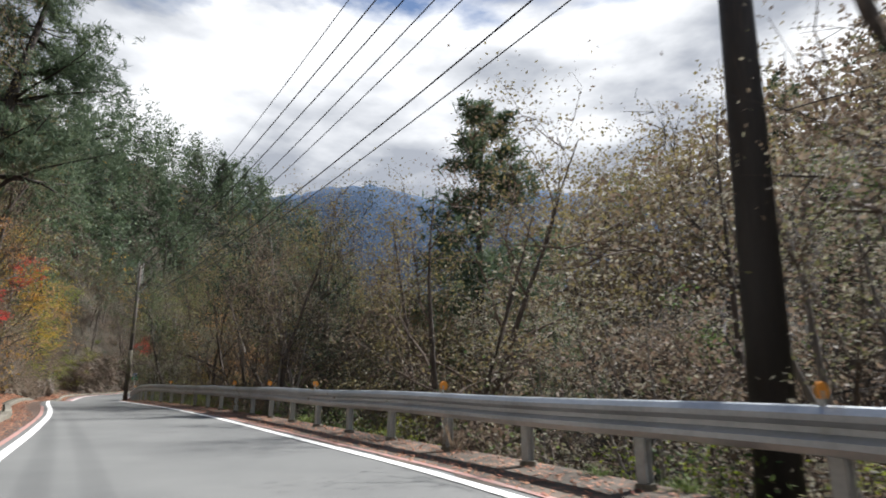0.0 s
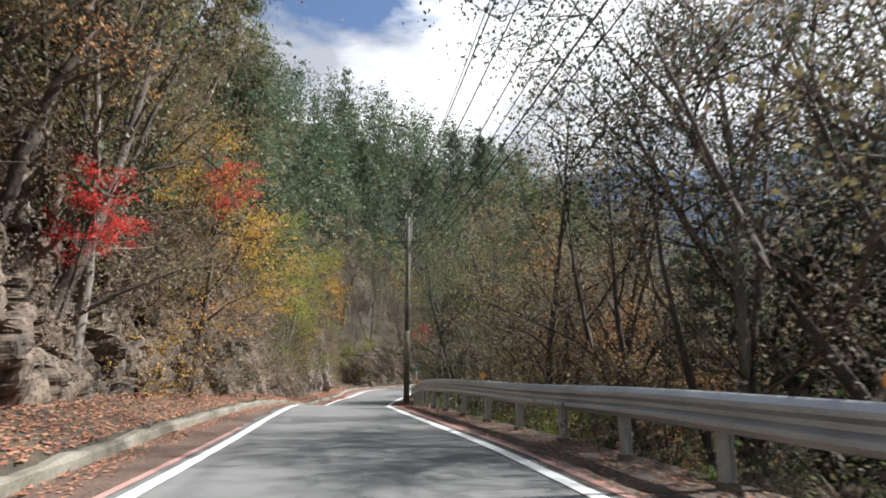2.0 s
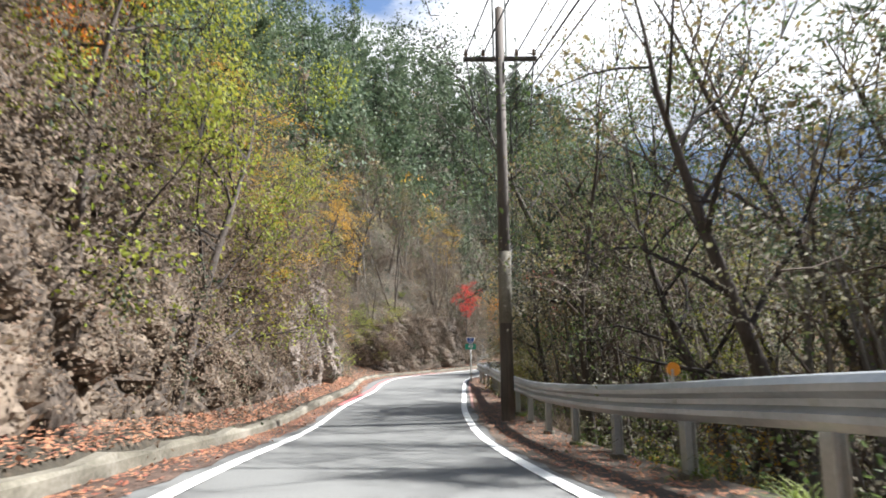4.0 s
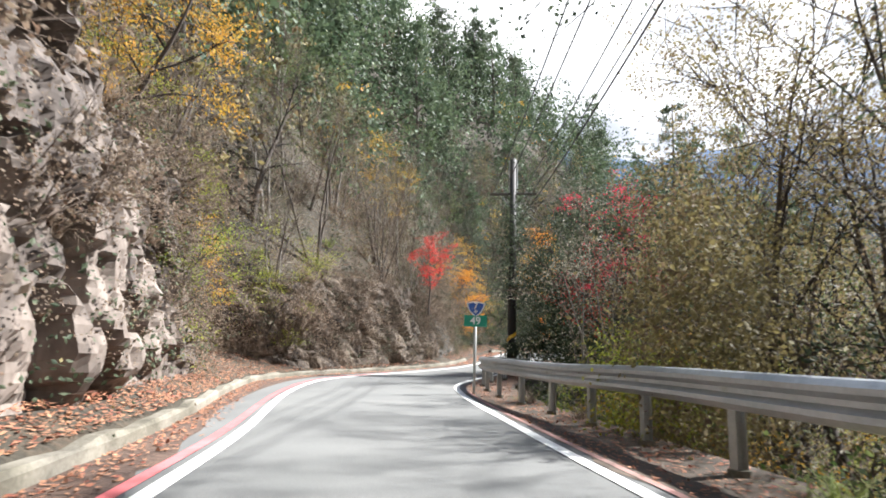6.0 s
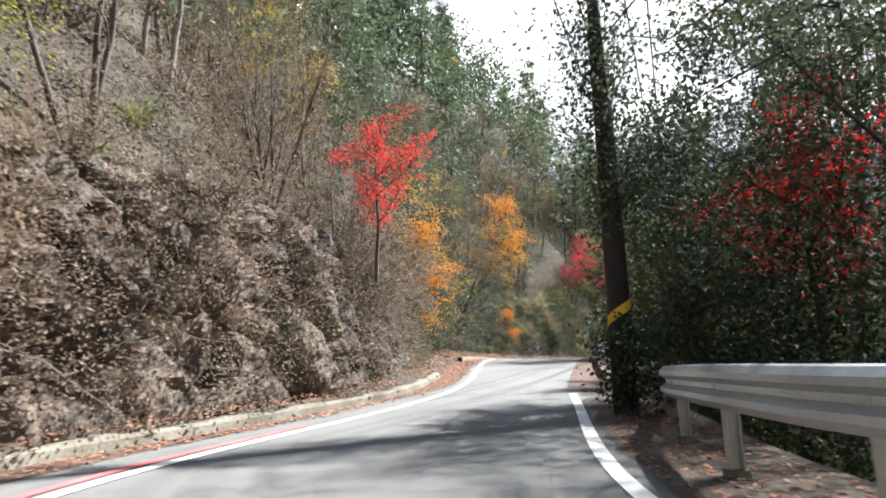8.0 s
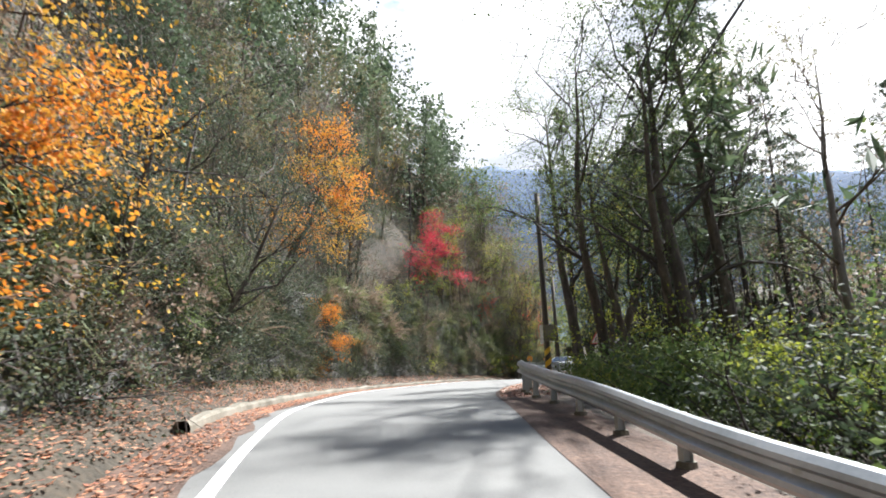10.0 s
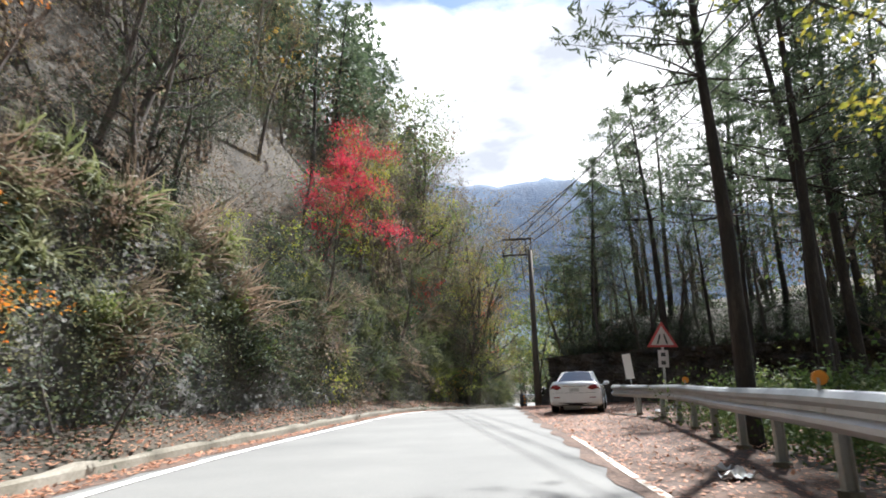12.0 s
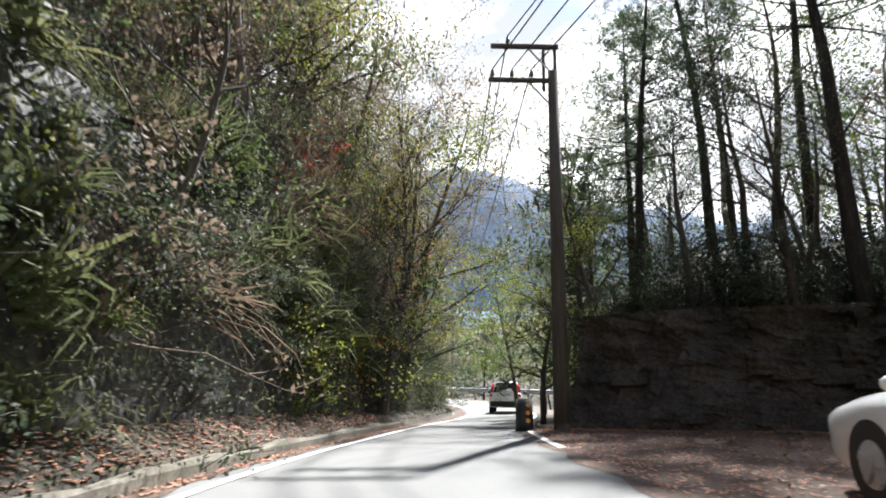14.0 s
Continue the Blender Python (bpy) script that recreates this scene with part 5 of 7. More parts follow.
def sedan(m):
    car = tagged(new("sedan"), "white four-door sedan parked on the dirt lay-by", "car")
    car.matrix_basis = m
    st = [(-2.42, 0.5, 0.5, 0.72, 0.82, 0.62, 0.96), (-2.4, 0.34, 0.66, 0.8, 0.82, 0.68, 1.0), (-2.33, 0.28, 0.74, 0.86, 0.83, 0.72, 1.04), (-2.2, 0.25, 0.78, 0.9, 0.84, 0.74, 1.06), (-1.9, 0.22, 0.78, 0.91, 0.85, 0.74, 1.08), (-1.5, 0.2, 0.8, 0.91, 0.86, 0.76, 1.06), (-0.8, 0.19, 0.8, 0.91, 0.85, 0.78, 1.0), (0.4, 0.19, 0.8, 0.91, 0.84, 0.78, 0.98), (1.2, 0.19, 0.8, 0.91, 0.82, 0.76, 0.96), (1.7, 0.2, 0.8, 0.9, 0.78, 0.72, 0.9), (2.15, 0.22, 0.76, 0.86, 0.7, 0.64, 0.8), (2.36, 0.28, 0.66, 0.74, 0.62, 0.54, 0.7), (2.42, 0.4, 0.5, 0.58, 0.56, 0.44, 0.62)]
    body = softened(put("body", *shell(st), M["car_white"], car))
    lo = [(-0.7, -1.72, 1.05), (0.7, -1.72, 1.05), (0.77, -1.2, 1.03), (0.78, 0.0, 0.98), (0.76, 0.85, 0.96), (0.62, 1.3, 0.95), (-0.62, 1.3, 0.95), (-0.76, 0.85, 0.96), (-0.78, 0.0, 0.98), (-0.77, -1.2, 1.03)]
    up = [(-0.5, -0.82, 1.43), (0.5, -0.82, 1.43), (0.57, -0.7, 1.44), (0.58, -0.15, 1.45), (0.57, 0.3, 1.44), (0.5, 0.42, 1.42), (-0.5, 0.42, 1.42), (-0.57, 0.3, 1.44), (-0.58, -0.15, 1.45), (-0.57, -0.7, 1.44)]
    cb = put("roof", *cabin(lo, up), M["car_white"], car)
    cb.data.polygons.foreach_set("use_smooth", [True] * len(cb.data.polygons))
    pane(lo[0], lo[1], up[1], up[0], 0.1, 0.012, M["glass_dark"], car, "rear_window", "tinted rear window mirroring the trees")
    pane(lo[5], lo[6], up[6], up[5], 0.1, 0.012, M["glass_dark"], car, "windscreen")
    for s in (1, -1):
        a, b, c, d = [(s * q[0], q[1], q[2]) for q in (lo[2], lo[3], up[3], up[2])]
        pane(a, b, c, d, 0.16, 0.02, M["glass_dark"], car, "side_window")
        a, b, c, d = [(s * q[0], q[1], q[2]) for q in (lo[3], lo[4], up[4], up[3])]
        pane(a, b, c, d, 0.16, 0.02, M["glass_dark"], car, "side_window")
        rear_pad(car, body, "tail_light", [(s * q, w) for q, w in ((0.885, 0.95), (0.72, 0.975), (0.56, 0.965), (0.44, 0.86), (0.6, 0.8), (0.885, 0.815))], M["tail_red"], "dark red wedge-shaped tail light")
        rear_pad(car, body, "bumper_reflector", [(s * 0.5, 0.56), (s * 0.72, 0.56), (s * 0.72, 0.53), (s * 0.5, 0.53)], M["tail_red"], "", 0.012)
        for y in (-1.39, 1.39):
            bm = bmesh.new()
            cyl(bm, 0.37, 0.37, -0.02, 0.02, 30, pose(s * 0.893, y, 0.34, 0, 90, 0))
            part("wheel_arch", bm, M["trim_black"], car)
            wheel(car, s * 0.8, y, 0.33, s)
        bm = bmesh.new()
        bmesh.ops.create_uvsphere(bm, u_segments=14, v_segments=8, radius=1, matrix=pose(s * 1.0, 0.75, 1.02) @ Matrix.Diagonal((0.12, 0.07, 0.08, 1)))
        box(bm, (s * 0.88, 0.78, 0.97), (0.14, 0.05, 0.03))
        part("mirror", bm, M["car_white"], car, "", True)
        for y in (-0.95, 0.15):
            bm = bmesh.new()
            box(bm, (s * 0.915, y, 0.87), (0.025, 0.2, 0.028))
            bmesh.ops.bevel(bm, geom=bm.edges[:], offset=0.008, segments=2, affect="EDGES")
            part("door_handle", bm, M["chrome"], car)
        bm = bmesh.new()
        box(bm, (s * 0.905, 0.0, 0.42), (0.03, 2.1, 0.05))
        part("side_moulding", bm, M["car_white"], car)
    rear_pad(car, body, "licence_plate", [(-0.17, 0.88), (0.17, 0.88), (0.17, 0.74), (-0.17, 0.74)], M["plate"], "pale licence plate", 0.014)
    for k in range(5):
        rear_pad(car, body, "plate_bar", [(-0.13 + 0.06 * k, 0.85), (-0.1 + 0.06 * k, 0.85), (-0.1 + 0.06 * k, 0.77), (-0.13 + 0.06 * k, 0.77)], M["post_steel"], "", 0.018)
    rear_pad(car, body, "boot_edge", [(-0.8, 0.705), (0.8, 0.705), (0.8, 0.695), (-0.8, 0.695)], M["trim_black"], "dark gap between boot lid and bumper", 0.003)
    rear_pad(car, body, "chrome_strip", [(-0.42, 0.94), (0.42, 0.94), (0.4, 0.91), (-0.4, 0.91)], M["chrome"], "", 0.02)
    rear_pad(car, body, "lower_valance", [(-0.6, 0.36), (0.6, 0.36), (0.55, 0.27), (-0.55, 0.27)], M["trim_black"], "", 0.006)
    bm = bmesh.new()
    cyl(bm, 0.2, 0.2, -0.28, 0.28, 14, pose(-0.15, -2.05, 0.3, 0, 90, 0))
    part("silencer", bm, M["post_steel"], car)
    return car


def suv(m):
    car = tagged(new("suv"), "silver-white sport utility car with a spare wheel on its tailgate", "car")
    car.matrix_basis = m
    st = [(-2.2, 0.5, 0.6, 0.76, 0.85, 0.72, 1.02), (-2.15, 0.36, 0.72, 0.85, 0.85, 0.76, 1.06), (-1.9, 0.3, 0.76, 0.89, 0.88, 0.79, 1.06), (-1.0, 0.28, 0.78, 0.89, 0.88, 0.8, 1.04), (0.4, 0.28, 0.78, 0.89, 0.88, 0.8, 1.02), (1.2, 0.28, 0.78, 0.89, 0.88, 0.78, 1.02), (1.8, 0.3, 0.76, 0.87, 0.85, 0.72, 0.98), (2.15, 0.34, 0.7, 0.8, 0.75, 0.62, 0.88), (2.25, 0.45, 0.55, 0.66, 0.68, 0.5, 0.76)]
    body = softened(put("body", *shell(st), M["suv_silver"], car))
    lo = [(-0.74, -2.08, 1.04), (0.74, -2.08, 1.04), (0.8, -1.9, 1.04), (0.8, -0.3, 1.02), (0.78, 0.9, 1.0), (0.66, 1.35, 1.0), (-0.66, 1.35, 1.0), (-0.78, 0.9, 1.0), (-0.8, -0.3, 1.02), (-0.8, -1.9, 1.04)]
    up = [(-0.56, -1.88, 1.63), (0.56, -1.88, 1.63), (0.63, -1.75, 1.65), (0.63, -0.4, 1.68), (0.62, 0.3, 1.66), (0.56, 0.45, 1.64), (-0.56, 0.45, 1.64), (-0.62, 0.3, 1.66), (-0.63, -0.4, 1.68), (-0.63, -1.75, 1.65)]
    cb = put("roof", *cabin(lo, up), M["suv_silver"], car)
    cb.data.polygons.foreach_set("use_smooth", [True] * len(cb.data.polygons))
    pane(lo[0], lo[1], up[1], up[0], 0.13, 0.012, M["glass_dark"], car, "rear_window", "dark tinted tailgate window")
    for s in (1, -1):
        a, b, c, d = [(s * q[0], q[1], q[2]) for q in (lo[2], lo[3], up[3], up[2])]
        pane(a, b, c, d, 0.12, 0.02, M["glass_dark"], car, "side_window")
        a, b, c, d = [(s * q[0], q[1], q[2]) for q in (lo[3], lo[4], up[4], up[3])]
        pane(a, b, c, d, 0.14, 0.02, M["glass_dark"], car, "side_window")
        flat_patch(car, "tail_light", [(s * 0.68, -2.09, 1.1), (s * 0.84, -2.0, 1.1), (s * 0.68, -1.87, 1.55), (s * 0.6, -1.9, 1.55)][::s], M["tail_lit"], "tall red tail light beside the rear window", 0.04)
        rear_pad(car, body, "lower_light", [(s * q, w) for q, w in ((0.7, 0.86), (0.86, 0.86), (0.84, 1.02), (0.7, 1.04))], M["tail_red"], "", 0.02)
        for y in (-1.31, 1.31):
            bm = bmesh.new()
            cyl(bm, 0.4, 0.4, -0.02, 0.02, 30, pose(s * 0.873, y, 0.36, 0, 90, 0))
            part("wheel_arch", bm, M["trim_black"], car)
            wheel(car, s * 0.78, y, 0.35, s)
        bm = bmesh.new()
        bmesh.ops.create_uvsphere(bm, u_segments=14, v_segments=8, radius=1, matrix=pose(s * 1.0, 0.8, 1.1) @ Matrix.Diagonal((0.13, 0.07, 0.1, 1)))
        box(bm, (s * 0.87, 0.82, 1.05), (0.16, 0.05, 0.03))
        part("mirror", bm, M["trim_black"], car, "", True)
    flat_patch(car, "bumper", [(-0.82, -2.17, 0.62), (0.82, -2.17, 0.62), (0.78, -2.14, 0.36), (-0.78, -2.14, 0.36)], M["trim_black"], "black lower rear bumper", 0.06)
    flat_patch(car, "licence_plate", [(-0.62, -2.2, 0.8), (-0.28, -2.2, 0.8), (-0.28, -2.2, 0.66), (-0.62, -2.2, 0.66)], M["plate"], "", 0.03)
    sp = new("spare_wheel_cover")
    sp.parent, sp.matrix_basis = car, pose(0.12, -2.26, 0.98, 90, 0, 0)
    tagged(sp, "round white spare wheel cover")
    bm = bmesh.new()
    cyl(bm, 0.34, 0.33, -0.08, 0.1, 36)
    bmesh.ops.bevel(bm, geom=[e for e in bm.edges if abs(e.verts[0].co.z - e.verts[1].co.z) < 1e-4], offset=0.05, segments=3, affect="EDGES")
    part("cover", bm, M["suv_silver"], sp, "", True)
    bm = bmesh.new()
    box(bm, (0, -0.02, 0.105), (0.3, 0.045, 0.006))
    part("badge_bar", bm, M["trim_black"], sp)
    bm = bmesh.new()
    box(bm, (0, -1.86, 1.6), (0.3, 0.03, 0.03))
    part("brake_light", bm, M["tail_lit"], car)
    return car


sedan(pose(-22.25, 121.78, float(road_z(121.78)) + 0.01, 0, 0, -41))
suv(pose(-6.0, 147.6, float(road_z(147.6)) + 0.01, -2, 0, -42))


# ---- planting ----
def corridor(x, y, margin=0.5):
    """Whether a place keeps clear of the road and the lay-by."""
    yc0 = min(max(y, -60), 185)
    return x < float(left_x(yc0) - hill_x(y)) - float(foot_off(yc0)) - margin or x > float(right_x(yc0)) + margin + (2.0 if y < 84 else 3.2 + (10 if 108 < y < 134 else 0))


# named trees on the bank, by place
for key, x, y, s, sink in (
     ("pineC", -38.2, 35.8, 1.3, 0.3), ("pineA", -41.0, 30, 0.9, 0.3), ("pineA", -36.0, 24.0, 0.9, 0.3),
    ("brownA", -29.8, 19.6, 1.2, 0), ("brownA", -31.4, 22.2, 1.3, 0), ("brownB", -32.6, 23.6, 1.4, 0), ("leafy_far", -34.6, 25.4, 1.0, 0), ("brownA", -36.2, 28.6, 1.2, 0), ("leafy_far", -33.4, 20.6, 1.0, 0), ("brownB", -35.4, 22.6, 1.5, 0), ("leafy_far", -37.6, 31.2, 1.0, 0), ("bareB", -31.0, 20.6, 1.3, 0), ("bareB", -33.6, 24.8, 1.2, 0), ("leafy_far", -38.8, 34.6, 0.9, 0), ("brownB", -30.4, 17.4, 1.3, 0), ("yellow", -36.6, 29.6, 0.8, 0), ("rust", -37.8, 31.6, 0.9, 0), ("rust", -33.8, 24.0, 0.8, 0), ("rust", -31.6, 20.4, 0.85, 0), ("leafy_far", -30.8, 15.6, 0.8, 0), ("yellow", -32.6, 17.0, 0.9, 0), ("rust", -29.4, 13.6, 0.8, 0), ("brownA", -28.6, 11.6, 0.9, 0), ("shrubo", -33.6, 26.8, 1.0, 0), ("yellow", -34.0, 29.4, 1.0, 0), ("rust", -35.2, 31.2, 1.0, 0), ("cedarB", -33.4, 24.2, 0.8, 0), ("leafy_far", -31.8, 21.6, 1.0, 0), ("leafy_far", -30.6, 17.2, 0.9, 0), ("cedarA", -35.2, 27.2, 0.9, 0), ("greenA", -32.8, 19.2, 0.9, 0), ("leafyN", -32.0, 23.2, 0.85, 0), ("leafyN", -34.0, 27.6, 0.8, 0), ("cedarA", -34.6, 21.4, 0.9, 0), ("leafyN", -29.8, 14.4, 0.8, 0), ("leafy_far", -34.8, 27.8, 0.7, 0), ("cedarA", -44.0, 45.0, 0.85, 0), ("cedarA", -46.4, 49.5, 0.95, 0), ("cedarB", -44.6, 42.0, 0.8, 0), ("ygreen", -45.2, 52.5, 1.1, 0), ("cedarA", -48.0, 54.0, 0.9, 0), ("yellow", -43.4, 47.6, 0.8, 0), ("ygreen", -37.6, 35.2, 0.9, 0), ("pineA", -37.5, 20.0, 0.8, 0.3), ("cedarA", -42.0, 38.0, 0.9, 0.3), ("shrubo", -33.6, 28.0, 1.0, 0),
    ("ygreen", -38.0, 38.6, 1.0, 0.3), ("ygreen", -38.9, 41.2, 1.05, 0.3), ("ygreen", -40.2, 44.2, 0.95, 0.3), ("ygreen", -39.6, 39.6, 1.1, 0), ("yellow", -41.5, 46.5, 0.7, 0), ("orange", -40.5, 40, 0.8, 0),
    ("ygreen", -49.4, 62.2, 0.75, 0), ("yellow", -50.2, 61.0, 0.7, 0), ("yellow", -50.4, 66.4, 0.7, 0), ("brownA", -48.6, 56.4, 0.9, 0), ("brownB", -48.4, 58.6, 0.9, 0), ("leafyN", -33.2, 66.0, 1.2, 0), ("leafyN", -31.0, 69.0, 1.35, 0), ("leafyN", -33.8, 62.8, 1.05, 0), ("leafyN", -31.0, 63.0, 1.2, 0), ("brownA", -50.2, 64.0, 0.8, 0),
    ("yellow", -50.5, 88.5, 0.9, 0), 
     
    ("greenA", -27.6, 129.6, 0.7, 0.2), ("ygreen", -28.8, 130.4, 1.1, 0), ("brownA", -25.6, 133.6, 0.9, 0), ("red", -22.5, 137.0, 0.8, 0.2), ("red", -11.0, 153.0, 1.5, 0), ("red", -8.5, 156.5, 1.3, 0), ("ygreen", -20.3, 137.2, 1.15, 0), ("brown_far", -19.6, 139.4, 1.1, 0), ("greenA", -21.5, 135.5, 0.8, 0), ("ygreen", -17.5, 142.0, 1.0, 0), ("greenB", -18.8, 138.4, 0.6, 0), ("yellow", -15.0, 146.0, 1.0, 0), ("ygreen", -9.5, 142.5, 0.95, 0), ("ygreen", -7.0, 140.0, 0.9, 0), ("greenA", -6.5, 144.0, 0.8, 0), ("brownB", -24.5, 134.6, 1.45, 0), ("ygreen", -23.5, 136.5, 1.3, 0), ("brownA", -21.5, 138.5, 1.3, 0), ("brownB", -19.0, 141.5, 1.4, 0), ("bareB", -18.0, 143.5, 1.3, 0), ("brownB", -15.5, 148.0, 1.3, 0), ("brown_far", -22.0, 140.5, 1.35, 0), ("green_far", -18.0, 140.6, 1.1, 0), ("brown_far", -17.0, 143.6, 1.3, 0), ("green_far", -20.6, 143.0, 1.4, 0), ("brown_far", -13.6, 147.4, 1.2, 0), ("green_far", -23.0, 138.0, 1.2, 0), ("brown_far", -25.8, 136.4, 1.3, 0), ("green_far", -11.8, 151.0, 1.2, 0), ("brown_far", -16.0, 150.0, 1.5, 0), ("pineA", -10.5, 134.8, 0.95, 0), ("pineA", -12.2, 133.4, 0.85, 0), ("pineA", -7.0, 136.5, 0.9, 0), ("cedarA", -9.4, 138.6, 1.0, 0), ("cedarB", -11.4, 136.6, 0.85, 0), ("green_far", -7.6, 141.0, 1.1, 0), ("brown_far", -4.6, 143.0, 1.1, 0), ("cedarA", -24.5, 146.0, 0.9, 0), ("shrubr", -21.2, 137.5, 1.0, 0), ("shrubo", -22.3, 136.0, 1.1, 0),
    ("bareA", -27.0, 132.5, 0.9, 0), ("bareA", -25.0, 135.5, 1.0, 0), ("bareA", -22.5, 139.5, 1.05, 0), ("pineA", -24.0, 142.0, 0.8, 0), ("pineA", -28.5, 137.0, 0.75, 0), ("bareA", -19.5, 143.5, 1.0, 0), ("pineB", -30.5, 133.5, 0.75, 0), ("cedarA", -20.5, 147.0, 0.9, 0), ("cedarA", -15.5, 151.0, 0.8, 0), ("greenA", -17.2, 146.5, 0.8, 0), ("bareA", -34.5, 130.0, 0.9, 0), ("greenA", -38.2, 119.6, 0.9, 0), ("bareC", -39.0, 118.0, 0.7, 0),
    # valley side
    ("pineC", -9.8, 24.4, 1.9, 0), ("bareA", -20.2, 26.2, 1.05, 0), ("bareC", -20.0, 31.0, 0.95, 0), ("bareC", -7.0, 8.0, 1.05, 0), ("bareC", -5.6, 4.0, 1.15, 0), ("darkN", -17.6, 25.0, 1.6, 0), ("darkN", -16.9, 26.2, 1.6, 0), ("darkN", -18.3, 27.0, 1.55, 0), ("darkN", -32.0, 54.6, 1.7, 0), ("darkN", -30.8, 58.0, 1.7, 0), ("greenN", -31.4, 52.4, 1.3, 0), ("leafyN", -32.6, 59.4, 1.1, 0), ("darkN", -32.2, 50.6, 1.5, 0), ("darkN", -17.8, 29.0, 1.25, 0), ("darkN", -13.4, 21.6, 1.25, 0), ("pineA", -25.2, 42.4, 0.95, 0), ("leafy_far", -26.8, 43.6, 1.3, 0), ("leafy_far", -24.2, 46.4, 1.45, 0), ("cedarB", -22.6, 48.6, 1.3, 0), ("leafy_far", -20.4, 44.4, 1.4, 0), ("leafy_far", -27.2, 52.4, 1.4, 0), ("pineB", -23.4, 44.0, 1.0, 0), ("leafy_far", -17.0, 33.0, 1.4, 0), ("leafy_far", -19.6, 38.0, 1.4, 0), ("bareA", -17.4, 27.4, 1.35, 0), ("leafy_far", -13.2, 31.0, 1.45, 0), ("leafy_far", -25.0, 57.0, 1.5, 0), ("pineC", -19.2, 33.5, 1.0, 0),
    ("rust", -23.6, 33.4, 1.05, -0.6), ("rust", -22.4, 36.4, 1.1, -0.6), ("rust", -21.2, 31.6, 1.0, -0.6), ("yellow", -25.6, 38.6, 0.7, -0.4), ("bareC", -21.2, 29.6, 0.85, 0), ("leafy_far", -24.6, 36.4, 0.8, 0), ("brownB", -23.2, 33.0, 1.0, 0), ("brownA", -33.6, 60.0, 1.1, 0), ("yellow", -35.4, 65.4, 0.6, 0), ("shruby", -36.9, 64.2, 1.0, 0), ("shrubo", -37.4, 66.0, 0.7, 0), ("shruby", -36.6, 62.4, 0.9, 0), ("ygreen", -34.0, 66.5, 0.7, 0),
    ("redtall", -36.2, 72.4, 0.92, 0), ("red", -36.8, 76.4, 1.0, -1.8), ("brownB", -36.2, 67.5, 1.1, 0), ("brownA", -34.8, 69.5, 1.1, 0), ("brownA", -32.5, 65.5, 1.0, 0),
    ("greenB", -35.9, 77.9, 1.2, 0), ("greenB", -35.4, 75.4, 1.35, 0), ("greenB", -34.4, 79.2, 1.3, 0), ("greenA", -32.0, 76.4, 1.2, 0), ("greenB", -36.4, 79.0, 0.7, 0),
    ("greenN", -31.8, 100.0, 1.1, 0), ("bareC", -30.2, 100.8, 0.9, 0), ("greenN", -29.6, 103.6, 1.1, 0), ("greenN", -31.0, 97.6, 1.0, 0), ("ygreen", -28.8, 105.4, 1.2, 0), ("shrubg", -35.6, 87.0, 1.4, 0), ("shruby", -36.0, 85.2, 1.2, 0), ("shrubg", -34.2, 91.0, 1.5, 0), ("shruby", -33.4, 96.6, 1.1, 0),
    ("pineB", -27.6, 109.9, 0.95, 0), ("pineB", -22.4, 112.0, 1.0, 0), ("pineA", -19.5, 113.5, 1.0, 0), ("pineB", -13.4, 121.0, 0.9, 0), ("pineB", -11.8, 119.2, 0.95, 0), ("pineA", -8.2, 133.0, 1.0, 0), ("pineB", -9.8, 129.0, 1.0, 0),
    ("pineB", -24.0, 107.0, 1.05, 0), ("pineB", -18.0, 109.0, 1.1, 0), ("pineA", -15.0, 114.0, 1.0, 0), ("pineB", -25.0, 103.0, 1.1, 0), ("pineB", -20.0, 104.5, 1.0, 0), ("pineB", -12.0, 124.2, 0.8, 0), ("pineB", -6.5, 126.0, 0.9, 0),
    ("greenB", -14.6, 129.8, 0.75, 0), ("greenB", -13.4, 128.0, 0.8, 0), ("greenB", -11.8, 126.6, 0.8, 0), ("greenA", -14.8, 132.6, 0.8, 0), ("ygreen", -16.2, 133.8, 0.7, 0), ("greenB", -10.4, 122.4, 0.75, 0), ("greenA", -9.4, 130.2, 0.9, 0),
):
    grow(key, x, y, s, sink=sink)

grow("orange", -42.0, 111.8, 1.25, lean=27)
grow("orange", -40.5, 111.2, 0.6, sink=0.3, lean=26)
grow("yellow", -42.2, 110.4, 0.95, lean=24)
grow("yellow", -48.6, 60.6, 0.85, lean=24)
grow("ygreen", -48.6, 63.0, 0.7, lean=18)
grow("pineD", -29.4, 18.5, 1.2, lean=-1, sink=0.2)
for gx0, gy0, gs in ((-17.6, 139.4, 1.15), (-15.8, 142.4, 1.1), (-19.6, 137.0, 1.05)):
    grow("leafyN", gx0, gy0, gs, lean=7)
for gx0, gy0, gs in ((-31.4, 96.4, 1.5),):
    grow("greenB", gx0, gy0, gs)
for gx0, gy0, gs in ((-44.2, 98.5, 0.9), (-44.0, 101.0, 0.85), (-43.8, 103.6, 0.9), (-43.0, 106.4, 0.8), (-44.6, 95.6, 0.85)):
    grow("greenB", gx0, gy0, gs, lean=16)
grow("pink", -31.7, 127.2, 1.0, lean=24)
grow("pink", -31.4, 128.8, 0.7, lean=20)
grow("red", -44.9, 80.5, 0.76, z=2.9, turn=20)
grow("red", -33.3, 28.9, 0.5, z=4.7, turn=75, lean=14)
grow("red", -31.0, 22.6, 0.5, z=2.1, turn=130, lean=10)
grow("pineA", -36.2, 33.9, 0.85, sink=0.3, lean=3)
grow("ygreen", -49.8, 71.2, 0.62, lean=14)
grow("greenN", -31.2, 102.8, 1.15)
grow("leafyN", -10.0, 137.6, 1.15)
